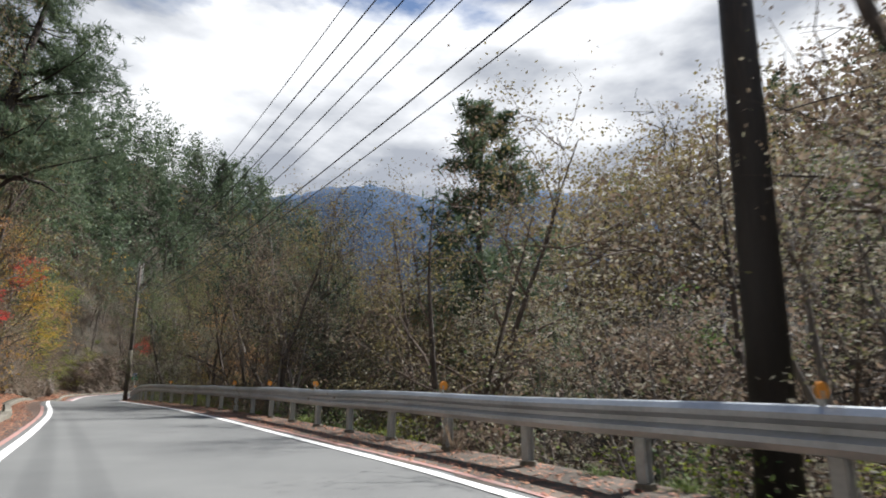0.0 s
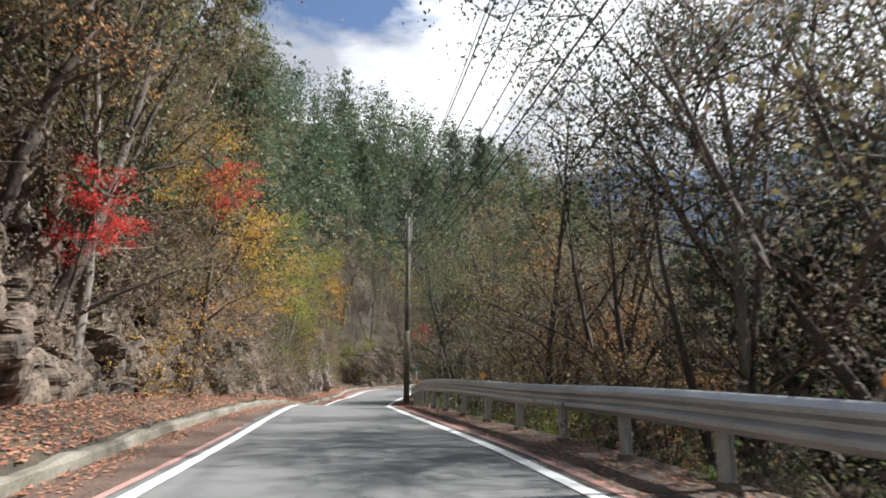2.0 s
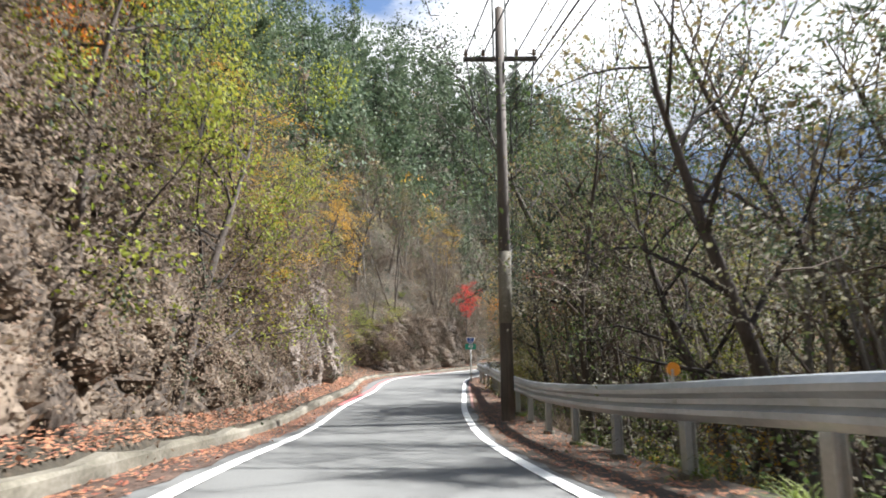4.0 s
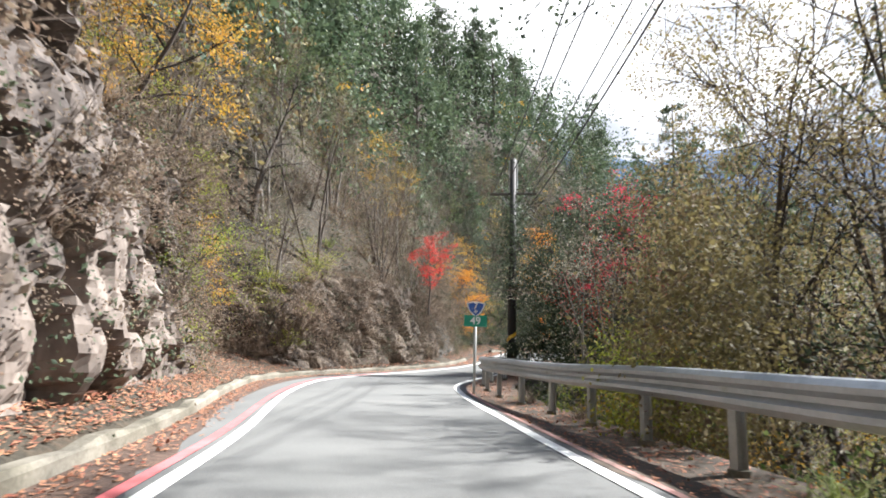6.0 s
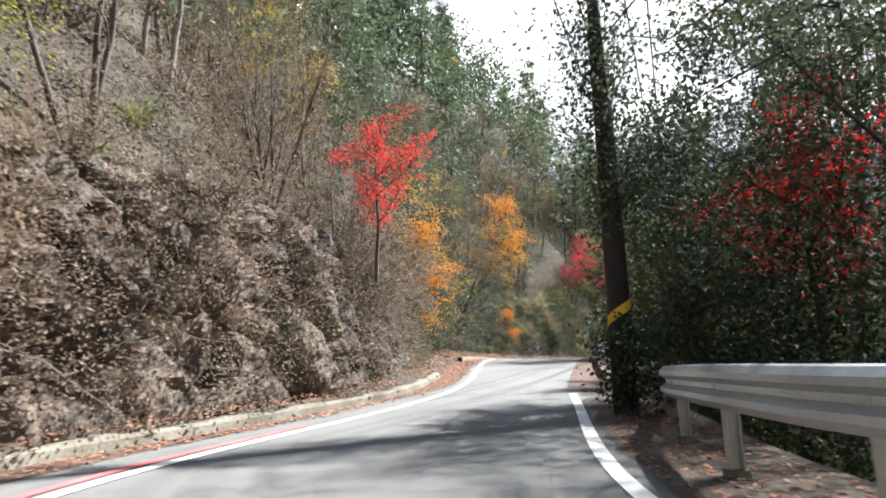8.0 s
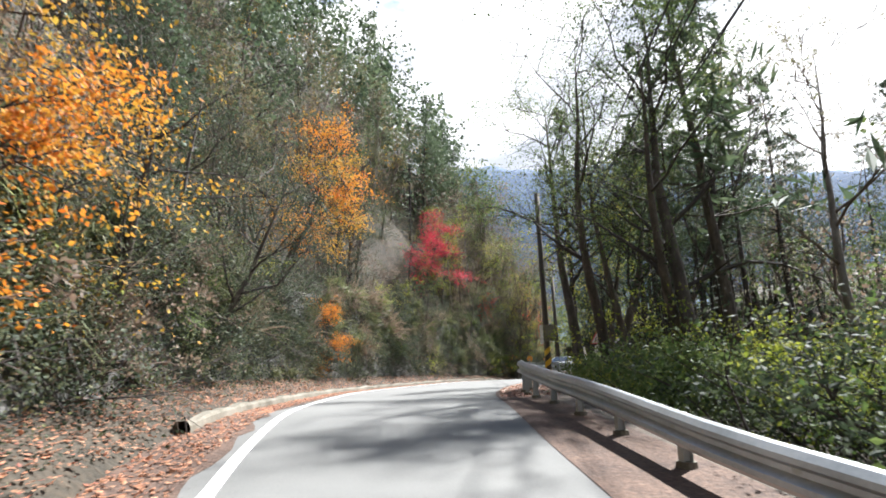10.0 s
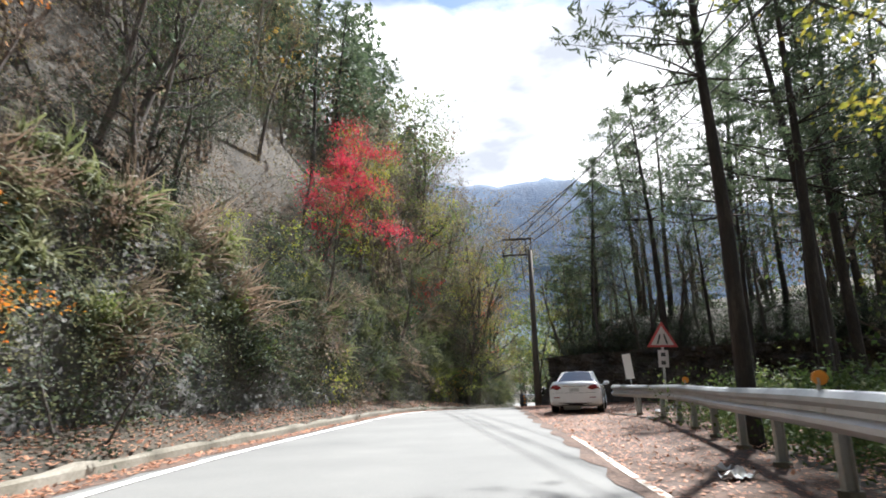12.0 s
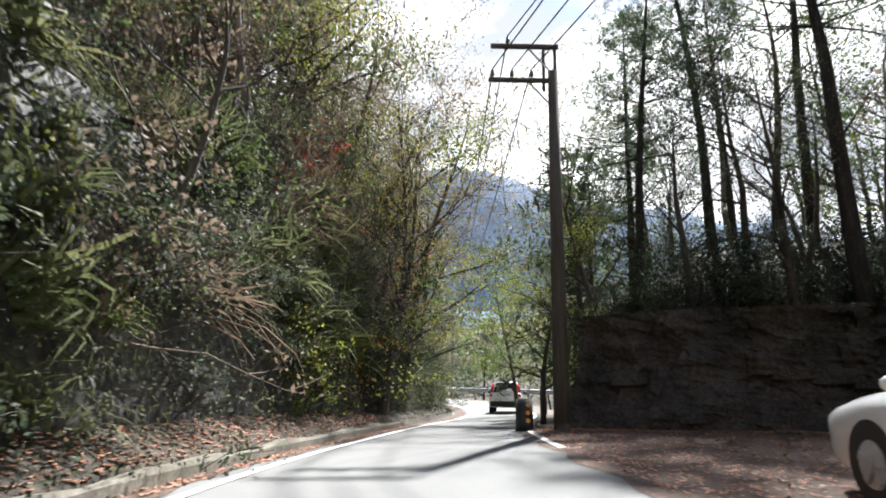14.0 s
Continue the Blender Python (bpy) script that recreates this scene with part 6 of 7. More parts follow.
grow("greenA", -8.4, 140.8, 1.15)
grow("greenN", -10.6, 134.6, 0.9)
grow("leafyN", -11.2, 147.6, 1.1)
grow("pineA", -16.2, 118.9, 1.0)
grow("pineA", -12.4, 126.9, 0.95)
grow("pineA", -13.4, 116.6, 1.05)
grow("pineB", -15.6, 115.2, 1.1)
grow("pineA", -10.8, 123.6, 1.0)
grow("orange", -45.2, 90.2, 0.85, lean=8)
grow("yellow", -46.0, 92.2, 0.95, lean=10)
rng_p = np.random.default_rng(5)


def scatter(keys, n, x_rule, y0, y1, s0, s1, group="", sink=0.1, free=False, mass=False):
    for _ in range(n):
        y = rng_p.uniform(y0, y1)
        x = x_rule(y)
        if free or corridor(x, y):
            grow(keys[rng_p.integers(0, len(keys))], x, y, rng_p.uniform(s0, s1), sink=sink, group=group, mass=mass)


def up_bank(a, b):
    return lambda y: float(left_x(min(max(y, -60), 185)) - hill_x(y) - foot_off(min(y, 150))) - rng_p.uniform(a, b)


def valley(a, b):
    return lambda y: float(right_x(min(max(y, -60), 185))) + rng_p.uniform(a, b)


def on_rock(keys, n, y0, y1, h0, h1, s0, s1, group, lean=(15, 45)):
    """Growth rooted in the rock face itself, hanging outward."""
    for _ in range(n):
        y = rng_p.uniform(y0, y1)
        rh = float(rock_high(y)) + 0.8
        h = rng_p.uniform(h0, h1) * rh
        x = float(left_x(y) - hill_x(y) - foot_off(y)) - 0.27 * h + 0.1
        z = float(road_z(y) + (foot_off(y) - kerb_off(y)) * 0.33) - 0.25 + h
        grow(keys[rng_p.integers(0, len(keys))], x, y, rng_p.uniform(s0, s1), z=z, lean=rng_p.uniform(*lean), group=group, mass=True)


on_rock(["dry", "drytall", "dry", "strawgrass"], 90, 44, 92, 0.35, 1.05, 0.5, 1.0, "brush on the rock face")
on_rock(["dry", "drytall", "dry"], 28, 24, 46, 0.5, 1.05, 0.5, 1.0, "brush on the rock face")
on_rock(["fern", "fern"], 70, 92, 150, 0.3, 1.1, 1.0, 1.6, "ferns on the rock face", (5, 30))
on_rock(["fern", "strawgrass", "fern", "grass"], 120, 92, 150, 0.35, 1.15, 0.9, 1.7, "fronds drooping from the rock face", (45, 85))
on_rock(["fern", "hang", "fern", "shrubg", "hang", "dry", "shrubg"], 150, 90, 152, 0.1, 1.05, 0.6, 1.1, "ferns on the rock face")
scatter(["greenM", "greenM", "brownA", "leafy_far"], 34, up_bank(3.5, 13), 96, 132, 0.6, 1.0, "trees on the bank")
scatter(["bareB", "brownB", "bareA", "brownA", "bareB", "leafy_far"], 44, up_bank(1.6, 10), 54, 92, 0.5, 0.85, "trees on the bank")
scatter(["greenM", "brownB", "leafy_far", "greenM"], 34, up_bank(2.5, 13), 106, 142, 0.55, 0.9, "trees on the bank")
scatter(["leafy_far", "brownB", "brownA", "leafy_far", "brownB"], 26, valley(5, 13), 20, 56, 0.9, 1.25, "trees in the valley")
# wooded slope above the bank
scatter(["bareB", "brownB", "brownA", "brownB", "brownA", "greenA"], 44, up_bank(1.2, 9), 2, 84, 0.55, 0.95, "trees on the bank")
scatter(["cedarA", "cedarB", "pine_far", "green_far", "cedarA", "brown_far", "pine_far"], 80, up_bank(7, 26), 8, 190, 0.7, 1.15, "trees on the slope")
scatter(["cedarA", "cedarB", "cedarA", "green_far", "pine_far"], 50, up_bank(20, 50), 30, 200, 0.85, 1.35, "trees on the upper slope")
scatter(["greenM", "greenA", "brownA", "greenM", "bareA", "brownB"], 50, up_bank(0.8, 9), 84, 156, 0.5, 0.9, "trees on the bank")
# valley woods
scatter(["brownB", "brownA", "bareB", "brownB", "brownA", "brownB", "leafy_far"], 42, valley(3.4, 9), -8, 56, 0.75, 1.2, "trees in the valley")
scatter(["bareA_far", "brown_far", "bareB_far", "brown_far", "bareA_far"], 70, valley(9.0, 20), -8, 60, 0.9, 1.4, "trees in the valley")
scatter(["brown_far", "brown_far", "green_far", "bareB_far", "cedarA", "bareA_far"], 60, valley(14, 50), 0, 90, 1.0, 1.5, "trees across the valley")
scatter(["brownB", "greenA", "bareB", "ygreen", "bareA", "greenB"], 30, valley(3.0, 14), 40, 76, 0.6, 1.0, "trees in the valley")
scatter(["green_far", "pineB", "bareA_far", "greenM", "pineB", "pine_far"], 52, valley(7, 40), 84, 116, 0.7, 1.1, "wood beside the lay-by")
scatter(["pineB", "greenM", "brownA", "bareA", "greenM", "green_far"], 44, lambda y: float(bank_x(y)) + rng_p.uniform(1.2, 18), 118, 135, 0.6, 1.05, "wood on the earth bank", free=True)
scatter(["cedarA", "green_far", "bareA_far", "brown_far", "green_far"], 40, lambda y: rng_p.uniform(-25, 40), 172, 230, 0.8, 1.3, "trees beyond the bend")
scatter(["bareA_far", "green_far", "ygreen", "pine_far"], 12, lambda y: rng_p.uniform(11, 22), 140, 170, 0.7, 1.0, "trees beyond the bend")
# shrubs and ferns
scatter(["dry", "drytall", "dry", "drytall"], 60, up_bank(1.2, 6), 0, 66, 0.7, 1.3, "brush on the bank", mass=True)
scatter(["dry", "drytall", "dry", "drytall"], 40, up_bank(1.5, 6), 50, 90, 0.7, 1.3, "brush on the bank")
scatter(["hang", "shrubg", "hang", "drytall", "shrubg", "shruby"], 56, up_bank(0.0, 4.5), 90, 152, 0.7, 1.3, "brush on the bank")
scatter(["fern", "fern", "fern", "grass", "hang"], 130, up_bank(-0.5, 3.0), 90, 150, 0.8, 1.5, "ferns on the bank", 0.0)
scatter(["grass", "grass", "strawgrass"], 60, lambda y: float(right_x(y)) + rng_p.uniform(1.5, 2.6), -6, 74, 0.35, 0.7, "weeds on the verge", 0.0, True, True)
scatter(["strawgrass", "grass"], 36, up_bank(0.5, 4), 48, 84, 0.7, 1.3, "grass on the bank", 0.0)
scatter(["shruby", "shrubg", "shrubo", "dry", "grass"], 46, valley(2.3, 5.0), -8, 74, 0.6, 1.1, "brush behind the guardrail", mass=True)
scatter(["shrubg", "grass", "shruby", "shrubg"], 50, valley(3.6, 9), 84, 116, 0.6, 1.2, "brush behind the guardrail", mass=True)
scatter(["shrubg", "hang", "fern"], 60, lambda y: float(bank_x(y)) + rng_p.uniform(0.45, 2.4), 117, 134.5, 0.6, 1.0, "brush on the earth bank", free=True)

# growth too thick to count, one mass of each sort
for (key, group), ms in MASS.items():
    (_, th, lv), twig_m, leaf_m = MADE[key]
    V, F, I, base = [], [], [], 0
    for m in ms:
        A = np.array(m)
        for piece, slot in ((th, 1), (lv, 0)):
            if piece:
                V.append(piece[0] @ A[:3, :3].T + A[:3, 3])
                F.append(piece[1] + base)
                I.append(np.full(len(piece[1]), slot))
                base += len(piece[0])
    ob = put(KINDS[key].name.split(".")[0] + "_growth", np.concatenate(V), np.concatenate(F), M[leaf_m])
    if twig_m:
        ob.data.materials.append(M[twig_m])
    ob.data.polygons.foreach_set("material_index", np.concatenate(I).astype(np.int32))
    tagged(ob, KINDS[key]["label"] if "label" in KINDS[key] else "thick growth of " + group, "undergrowth", kind="stuff")

# ---- loose leaf cover ----
def cover(name, label, xs, ys, hs, size, material, seed, face=None):
    rng = np.random.default_rng(seed)
    c = np.stack([xs, ys, land_z(xs, ys) + hs], 1)
    V, F = blades(c, size, rng, 0.2, 0.6, face=face)
    o = put(name, V, F, M[material])
    return tagged(o, label, "undergrowth", kind="stuff")


def bank_cover(name, label, n, y0, y1, a, b, h, size, material, seed, per=34, power=1.7, big=1.0):
    """Clumps of small leaves over the slope, thickest near the road."""
    rng = np.random.default_rng(seed)
    m = n // per
    cy = rng.uniform(y0, y1, m)
    cu = a + (b - a) * rng.uniform(0, 1, m) ** power
    sc = np.repeat(rng.uniform(0.5, 1.3, m), per) * big
    o = rng.normal(size=(per * m, 3)) * [0.3, 0.3, 0.24] * sc[:, None]
    ys = np.repeat(cy, per) + o[:, 0]
    us = np.repeat(cu, per) + o[:, 1]
    xs = left_x(ys) - hill_x(ys) - foot_off(ys) - us
    hs = np.abs(o[:, 2]) + np.repeat(rng.uniform(0, h, m), per)
    return cover(name, label, xs, ys, hs, size, material, seed + 1, np.stack([0.9 * np.ones(len(ys)) - 1.2 * o[:, 1], 1.6 * o[:, 0], 0.6 + 1.6 * o[:, 2]], 1))


bank_cover("undergrowth", "dry brown undergrowth and dead leaves covering the slope", 76000, -4, 84, 0.9, 15, 0.6, 0.095, "lf_brown", 81)
bank_cover("undergrowth", "olive brown brush over the slope", 60000, 2, 94, 0.9, 13, 1.1, 0.075, "lf_olive", 80, 100, 1.3, 2.0)
bank_cover("undergrowth", "brown brush in thick clumps over the slope", 50000, 40, 94, 1.2, 13, 1.3, 0.075, "lf_brown", 78, 100, 1.2, 2.2)
bank_cover("undergrowth", "dull green brush high on the damp bank", 50000, 90, 152, 1.2, 16, 1.3, 0.07, "lf_olive", 77, 200, 1.0, 2.2)
bank_cover("undergrowth", "withered brush over the steep slope above the damp bank", 44000, 102, 150, 2.5, 14, 1.1, 0.075, "lf_brown", 69, 110, 1.0, 2.1)
bank_cover("undergrowth", "dull green undergrowth covering the slope", 36000, 10, 90, 1.0, 20, 0.7, 0.11, "lf_dark", 82)
bank_cover("undergrowth", "green creepers covering the damp bank, darkened for shade", 60000, 84, 158, 0.1, 12, 0.8, 0.062, "lf_bank_shade", 83, 260, 1.7, 1.8)
bank_cover("undergrowth", "green leafy plants on the damp bank", 26000, 88, 158, 0.1, 10, 0.9, 0.06, "lf_fern", 84, 200, 1.7, 1.5)
bank_cover("undergrowth", "withered brown plants on the damp bank", 40000, 84, 150, 0.2, 9, 0.8, 0.058, "lf_brown", 79, 200, 1.5, 1.7)


def hanging(name, label, n, y0, y1, size, material, seed, per=30, reach=(0.28, 0.34)):
    """Growth clinging to the rock face."""
    rng = np.random.default_rng(seed)
    m = n // per
    cy, ck = rng.uniform(y0, y1, m), rng.uniform(0.1, 1.05, m)
    sc = np.repeat(rng.uniform(0.4, 1.2, m), per)
    o = rng.normal(size=(per * m, 3)) * [reach[0], 0.16, reach[1]] * sc[:, None]
    ys = np.repeat(cy, per) + o[:, 0]
    hh = np.repeat(ck, per) * (rock_high(ys) + 0.6) + o[:, 2]
    z = road_z(ys) + (foot_off(ys) - kerb_off(ys)) * 0.33 - 0.2 + np.clip(hh, 0, None)
    x = left_x(ys) - hill_x(ys) - foot_off(ys) - 0.27 * hh + 0.5 + np.abs(o[:, 1]) * 2.0
    V, F = blades(np.stack([x, ys, z], 1), size, rng, 0.0, 0.6, face=np.stack([np.ones(len(ys)), 1.6 * o[:, 0], 0.5 + o[:, 2]], 1))
    return tagged(put(name, V, F, M[material]), label, "undergrowth", kind="stuff")


hanging("creepers", "dry brown growth clinging to the rock face", 34000, 27, 48, 0.055, "lf_brown", 71, 60)
hanging("creepers", "sparse dry growth on the brown rock", 7000, 2, 27, 0.05, "lf_brown", 70, 60)
hanging("creepers", "dry brown growth clinging to the grey rock", 34000, 61, 88, 0.055, "lf_brown", 75, 60)
hanging("creepers", "thin dry growth in the cracks of the pale rock", 5000, 48, 61, 0.05, "lf_brown", 76, 50)
hanging("creepers", "creepers hanging down the wet rock, darkened for shade", 80000, 84, 156, 0.055, "lf_bank_shade", 72, 170, (0.26, 0.7))
hanging("creepers", "green leaves hanging down the wet rock", 36000, 86, 156, 0.055, "lf_fern", 73, 130, (0.2, 0.5))
hanging("creepers", "green tufts on the rock face", 6000, 30, 84, 0.08, "lf_dark", 74)


def side_cover(name, label, n, y0, y1, a, b, h, size, material, seed, edge=right_x):
    rng = np.random.default_rng(seed)
    m = n // 30
    o = rng.normal(size=(30 * m, 3)) * [0.32, 0.32, 0.3] * np.repeat(rng.uniform(0.5, 1.4, m), 30)[:, None]
    cy = rng.uniform(y0, y1, m)
    cv = a + 0.3 + (b - a) * rng.uniform(0, 1, m) ** 1.3
    ys = np.repeat(cy, 30) + o[:, 0]
    xs = edge(ys) + np.maximum(np.repeat(cv, 30) + o[:, 1], a)
    hs = np.abs(np.repeat(rng.normal(size=m) * h, 30) + o[:, 2])
    return cover(name, label, xs, ys, hs, size, material, seed + 1, o * [1.5, 1.5, 1.5] @ np.array([[0, 1, 0], [1, 0, 0], [0, 0, 1.0]]) + [0, 0, 0.6])



side_cover("undergrowth", "pale brown brush on the valley side", 66000, -14, 76, 2.1, 14, 0.8, 0.07, "lf_grey", 85)
side_cover("undergrowth", "green plants below the guardrail", 30000, -14, 80, 1.8, 7, 0.35, 0.075, "lf_green", 86)
side_cover("undergrowth", "lush green plants behind the guardrail", 50000, 82, 116, 3.2, 14, 0.6, 0.1, "lf_green", 87)
side_cover("undergrowth", "leafy plants on top of the earth bank, darkened for shade", 36000, 116, 135, 0.1, 8, 0.35, 0.1, "lf_bank_shade", 88, bank_x)
side_cover("undergrowth", "dark leafy growth behind the guardrail end", 24000, 70, 82, 2.6, 8, 1.7, 0.11, "lf_bank_shade", 89)

def thicket(name, label, spots, n, size, material, seed):
    """Dense masses of leaves: spots of (x, y, z, reach, height)."""
    rng = np.random.default_rng(seed)
    per = n // len(spots)
    C, D = [], []
    for x, y, z, r, h in spots:
        m = per // 25
        a = rng.normal(size=(m, 3))
        a /= np.linalg.norm(a, axis=1)[:, None]
        a *= rng.uniform(0.55, 1.0, (m, 1))
        c = np.array([x, y, z + h / 2]) + a * [r, r, h / 2]
        o = rng.normal(size=(25 * m, 3)) * [0.3, 0.3, 0.16]
        C.append(np.repeat(c, 25, 0) + o)
        D.append(1.5 * o + 0.7 * np.repeat(a, 25, 0) + [0, 0, 0.4])
    V, F = blades(np.concatenate(C), size, rng, 0.0, 0.6, face=np.concatenate(D))
    return tagged(put(name, V, F, M[material]), label, "thicket", kind="stuff")


thicket("thicket", "dense dark evergreen thicket round the striped pole", [(-38.9, 78.0, -0.4, 1.2, 6.5), (-37.6, 76.2, -1.5, 1.8, 10.5), (-36.0, 74.0, -3.0, 2.2, 12.0), (-35.2, 78.5, -1.0, 2.3, 10.0), (-33.5, 72.0, -4.5, 2.4, 13.5), (-36.6, 80.2, -0.3, 1.5, 3.2), (-33.0, 76.0, -3.0, 2.4, 13.0)], 63000, 0.11, "lf_dark", 121)
thicket("ivy", "dark ivy climbing up the striped pole", [(-40.2, 76.25, 2.4, 0.4, 3.4), (-40.15, 76.25, 4.8, 0.5, 2.6), (-39.95, 76.3, -0.3, 0.36, 1.5)], 5400, 0.1, "lf_dark", 125)
thicket("thicket", "vine-covered thicket of withered brown leaves behind the guardrail", [(-36.0, 60.4, -2.2, 1.5, 7.0), (-35.2, 62.6, -2.4, 1.7, 7.4), (-36.3, 58.6, -2.0, 1.1, 5.0)], 16000, 0.085, "lf_olive", 123)
thicket("thicket", "bright yellow-green bush behind the guardrail", [(-36.6, 63.6, -1.6, 0.8, 3.0), (-36.8, 61.8, -1.7, 0.8, 2.6), (-36.9, 59.4, -1.6, 0.7, 2.2)], 5000, 0.075, "lf_yellowgreen", 124)
thicket("thicket", "lush green bushes behind the weathered guardrail", [(-30.6, 102.4, 0.4, 1.4, 1.5), (-28.0, 106.0, 0.4, 1.6, 1.6), (-26.0, 109.4, 0.4, 1.8, 1.7), (-32.6, 99.0, 0.4, 1.3, 1.5), (-22.5, 113.6, 0.4, 1.7, 1.6), (-34.2, 93.5, 0.3, 1.3, 1.8), (-36.0, 86.5, 0, 1.2, 2.0)], 30000, 0.1, "lf_green", 122)

# fallen leaves beside the road
def litter_strip(name, label, n, y0, y1, edge, a, b, seed, size=0.075, power=1.0, lift=0.015, flatz=False):
    rng = np.random.default_rng(seed)
    ys = rng.uniform(y0, y1, n)
    xs = edge(ys) + a + (b - a) * rng.uniform(0, 1, n) ** power
    z = (road_z(ys) if flatz else np.maximum(land_z(xs, ys), road_z(ys))) + lift + 0.02 * rng.uniform(0, 1, n)
    V, F = blades(np.stack([xs, ys, z], 1), size, rng, 0.85, 0.65)
    return tagged(put(name, V, F, M["lf_litter"]), label, "fallen leaves", kind="stuff")


litter_strip("fallen_leaves", "brown fallen leaves heaped on the bank's foot", 30000, 2, 60, lambda y: left_x(y) - kerb_off(y), -0.25, -2.3, 91)
litter_strip("fallen_leaves", "brown fallen leaves in the hollow of the rock", 11000, 60, 82, lambda y: left_x(y) - kerb_off(y), -0.2, -3.0, 92)
litter_strip("fallen_leaves", "fallen leaves in the gutter", 5000, 4, 84, lambda y: left_x(y) - kerb_off(y), 0.75, 0.1, 93, 0.07, 0.6, flatz=True)
litter_strip("fallen_leaves", "fallen leaves on the verge under the guardrail", 13000, -6, 78, right_x, 0.3, 1.8, 94, 0.065)
litter_strip("fallen_leaves", "dead leaves strewn over the dirt lay-by", 16000, 98, 132, right_x, 0.0, 7.0, 95, 0.07, 1.2)
litter_strip("fallen_leaves", "dead leaves along the foot of the damp bank", 18000, 84, 136, left_x, -0.35, -2.8, 96, 0.08)

# ---- far woods ----
def far_wood(name, label, n, place, size, material, seed, per=16, tall=(4, 11), cone=True, wide=0.17):
    """Trees too many to count: tiers of drooping boughs (cone) or heaped rounded crowns, each blade facing outward."""
    rng = np.random.default_rng(seed)
    x, y = place(rng, n)
    hgt = rng.uniform(*tall, n)
    g = max(1, per // 8)
    k = np.tile((np.arange(g) + 0.5) / g, n) + 0.3 / g * rng.normal(size=n * g)
    k = np.clip(k, 0.02, 1.0)
    H = np.repeat(hgt, g)
    a = rng.uniform(0, 2 * np.pi, n * g)
    if cone:
        k = k ** 0.8
        R = (1.04 - k) * H * wide * rng.uniform(0.55, 1.1, n * g)
        lift = 0.16 + 0.84 * k
    else:
        R = np.sqrt(np.clip(1 - (1.7 * k - 0.75) ** 2, 0.02, 1)) * H * wide * 1.6 * rng.uniform(0.55, 1.05, n * g)
        lift = 0.25 + 0.75 * k
    out = np.stack([np.cos(a), np.sin(a), np.zeros(n * g)], 1)
    c = np.repeat(np.stack([x, y, land_z(x, y)], 1), g, 0) + out * R[:, None]
    c[:, 2] += lift * H
    w = np.repeat((0.1 * H * (0.45 + (1 - k) * 0.75)), 8)[:, None]
    o = rng.normal(size=(n * g * 8, 3)) * w * [0.62, 0.62, 0.26]
    face = np.repeat(out * (0.5 if cone else 0.75) + [[0, 0, 0.6]], 8, 0) + 0.5 * o / w
    V, F = blades(np.repeat(c, 8, 0) + o, size, rng, 0.0, 0.75, face=face)
    return tagged(put(name, V, F, M[material]), label, "forest", kind="stuff")


def hill_spots(u0, u1, y0, y1):
    def f(rng, n):
        y = rng.uniform(y0, y1, n)
        return left_x(np.clip(y, -60, 185)) - hill_x(y) - u0 - (u1 - u0) * rng.uniform(0, 1, n), y
    return f


def far_spots(u0, u1, y0, y1):
    def f(rng, n):
        y = rng.uniform(y0, y1, n)
        return right_x(np.clip(y, -60, 185)) + u0 + (u1 - u0) * rng.uniform(0, 1, n), y
    return f


far_wood("far_woods", "dense green conifer wood on the upper hillside", 1050, hill_spots(9, 62, 10, 210), 0.44, "lf_pine", 101, 112, (9, 17), True, 0.22)
far_wood("far_woods", "dark conifers standing out of the upper hillside", 340, hill_spots(9, 66, 10, 210), 0.44, "lf_dark", 112, 112, (11, 19), True, 0.2)
far_wood("far_woods", "mixed brown wood on the upper hillside", 460, hill_spots(7, 46, -4, 84), 0.34, "lf_olive", 102, 64, (5, 10), False)
far_wood("far_woods", "yellow autumn trees among the conifers", 46, hill_spots(9, 40, 24, 160), 0.3, "lf_yellow", 113, 72, (5, 9), False)
far_wood("far_woods", "brown late autumn wood across the valley", 1300, far_spots(34, 130, -60, 120), 0.6, "lf_brown", 103, 64, (8, 14), False)
far_wood("far_woods", "green wood across the valley", 500, far_spots(40, 190, -60, 240), 0.9, "lf_dark", 104, 48, (8, 16))
far_wood("far_woods", "green and yellow wood beyond the bend", 700, lambda rng, n: (rng.uniform(-30, 90, n), rng.uniform(172, 260, n)), 0.45, "lf_green", 105, 88, (13, 24), False)
far_wood("far_woods", "tall brown wood in the valley", 160, far_spots(22, 62, 26, 84), 0.3, "lf_olive", 111, 160, (13, 19), False)
far_wood("far_woods", "grey brown twiggy wood below the guardrail", 230, far_spots(12, 44, -12, 82), 0.17, "lf_grey", 106, 200, (10, 17), False)
far_wood("far_woods", "brown twiggy wood below the guardrail", 200, far_spots(12, 44, -12, 82), 0.17, "lf_brown", 107, 200, (10, 17), False)
far_wood("far_woods", "brown and green wood behind the lay-by", 170, far_spots(16, 60, 82, 132), 0.24, "lf_brown", 108, 120, (7, 12), False)
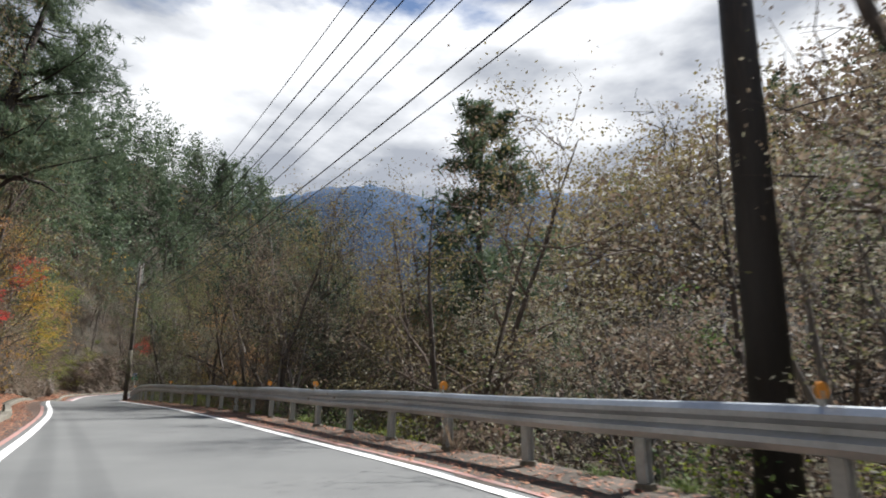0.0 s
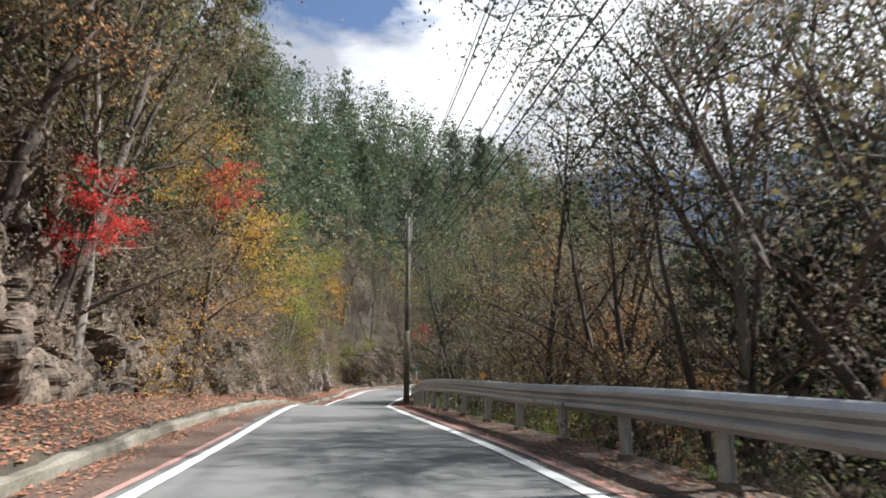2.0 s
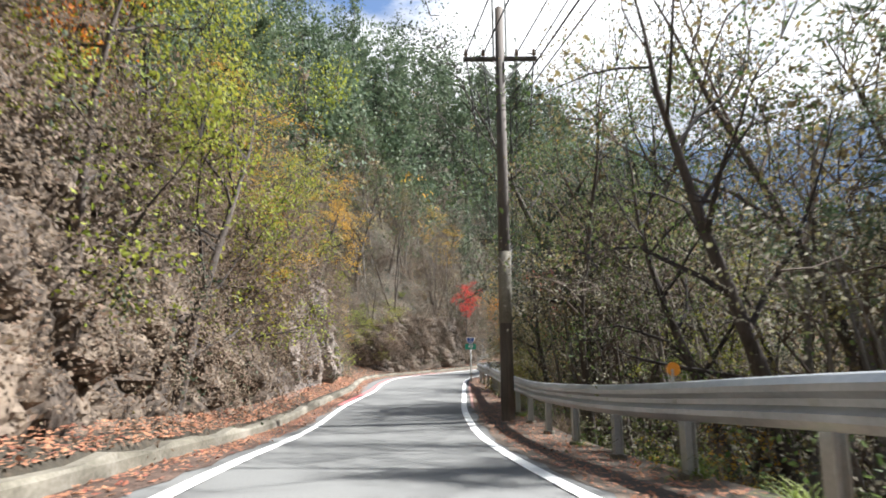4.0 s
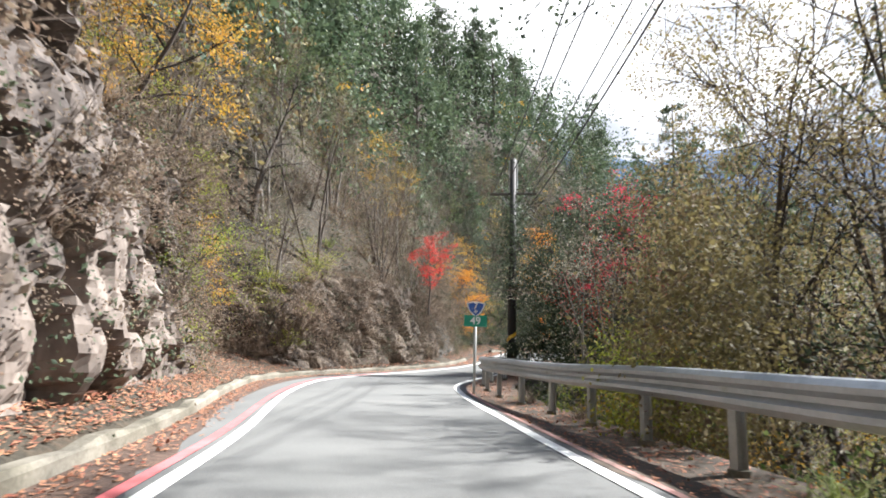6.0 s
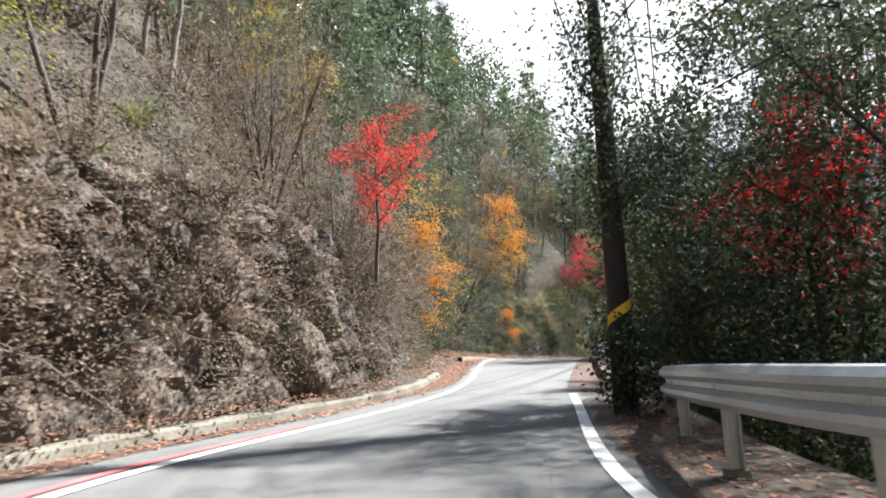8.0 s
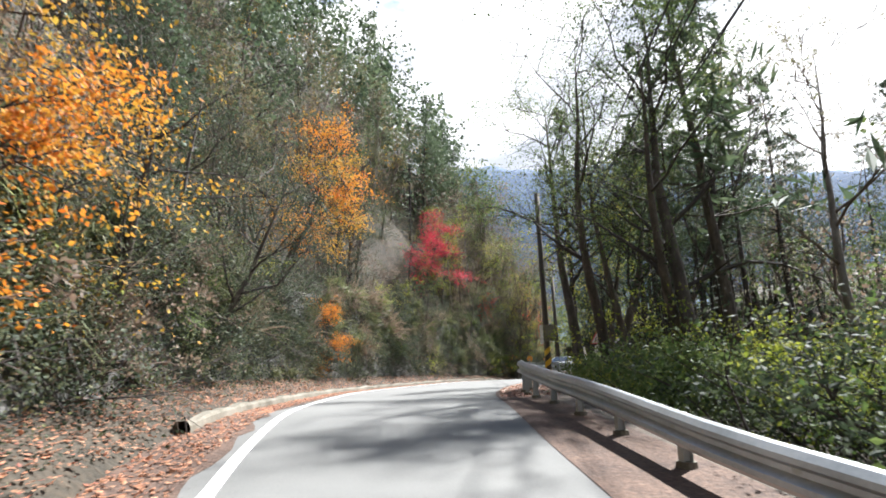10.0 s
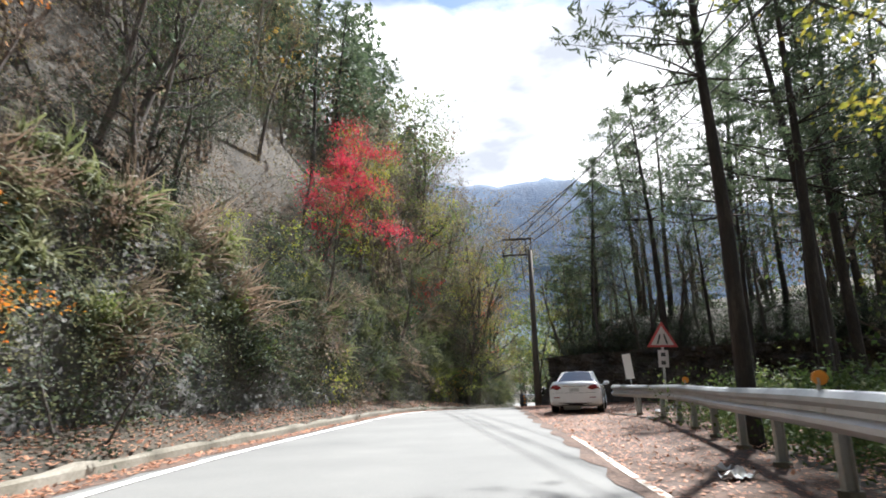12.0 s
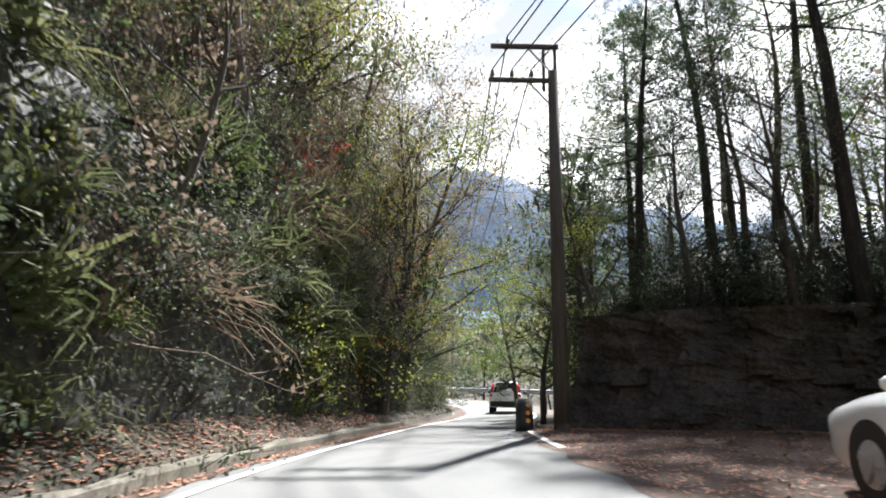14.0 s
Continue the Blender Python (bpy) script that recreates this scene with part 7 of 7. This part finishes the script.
far_wood("far_woods", "green wood behind the lay-by", 170, far_spots(14, 60, 82, 132), 0.24, "lf_green", 109, 120, (6, 11), False)
far_wood("far_woods", "light green pine wood above the damp bank", 260, hill_spots(7, 34, 76, 150), 0.26, "lf_pine", 110, 140, (6, 11))

# distant mountains; their haze is only the blue of the base colour
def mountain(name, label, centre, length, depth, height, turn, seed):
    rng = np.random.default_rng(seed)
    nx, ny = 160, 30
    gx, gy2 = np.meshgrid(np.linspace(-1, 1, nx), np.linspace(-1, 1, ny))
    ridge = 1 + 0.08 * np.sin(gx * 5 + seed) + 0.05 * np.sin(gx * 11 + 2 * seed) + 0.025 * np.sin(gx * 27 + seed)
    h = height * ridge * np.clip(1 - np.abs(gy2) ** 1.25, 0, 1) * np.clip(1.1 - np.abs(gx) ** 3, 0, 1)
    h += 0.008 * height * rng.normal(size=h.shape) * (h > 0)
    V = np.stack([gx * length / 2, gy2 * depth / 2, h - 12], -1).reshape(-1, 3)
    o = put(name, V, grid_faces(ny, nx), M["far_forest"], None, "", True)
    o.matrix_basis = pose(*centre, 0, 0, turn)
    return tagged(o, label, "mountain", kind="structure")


mountain("backdrop", "forested mountain far down the valley, coloured blue-green for haze", (330, 950, 0), 2600, 600, 345, -20, 3)
mountain("backdrop", "dark forested ridge across the valley, tinted blue for haze", (330, 300, 0), 900, 300, 58, -65, 4)

# roots hanging out of the cut earth bank, and leaves heaped at its foot
rng_r = np.random.default_rng(44)
for i in range(34):
    y0 = rng_r.uniform(118, 134.5)
    x0 = float(bank_x(y0)) + 0.15
    z0 = float(road_z(y0)) + rng_r.uniform(2.0, 2.75)
    p, r = branch(rng_r, (x0 + 0.3, y0, z0), (-0.7, 0.3 * rng_r.normal(), -0.5), rng_r.uniform(0.8, 1.9), 0.018, 6, 0.22, -0.12)
    put("root", *tubes([(p, r)], 5), M["twig_dark"], None, "thin dark root hanging from the cut earth bank", True, "root", group="roots in the earth bank")
litter_strip("fallen_leaves", "dead leaves heaped under the cut earth bank", 9000, 117, 135, bank_x, -1.6, -0.2, 97, 0.07, 0.7)
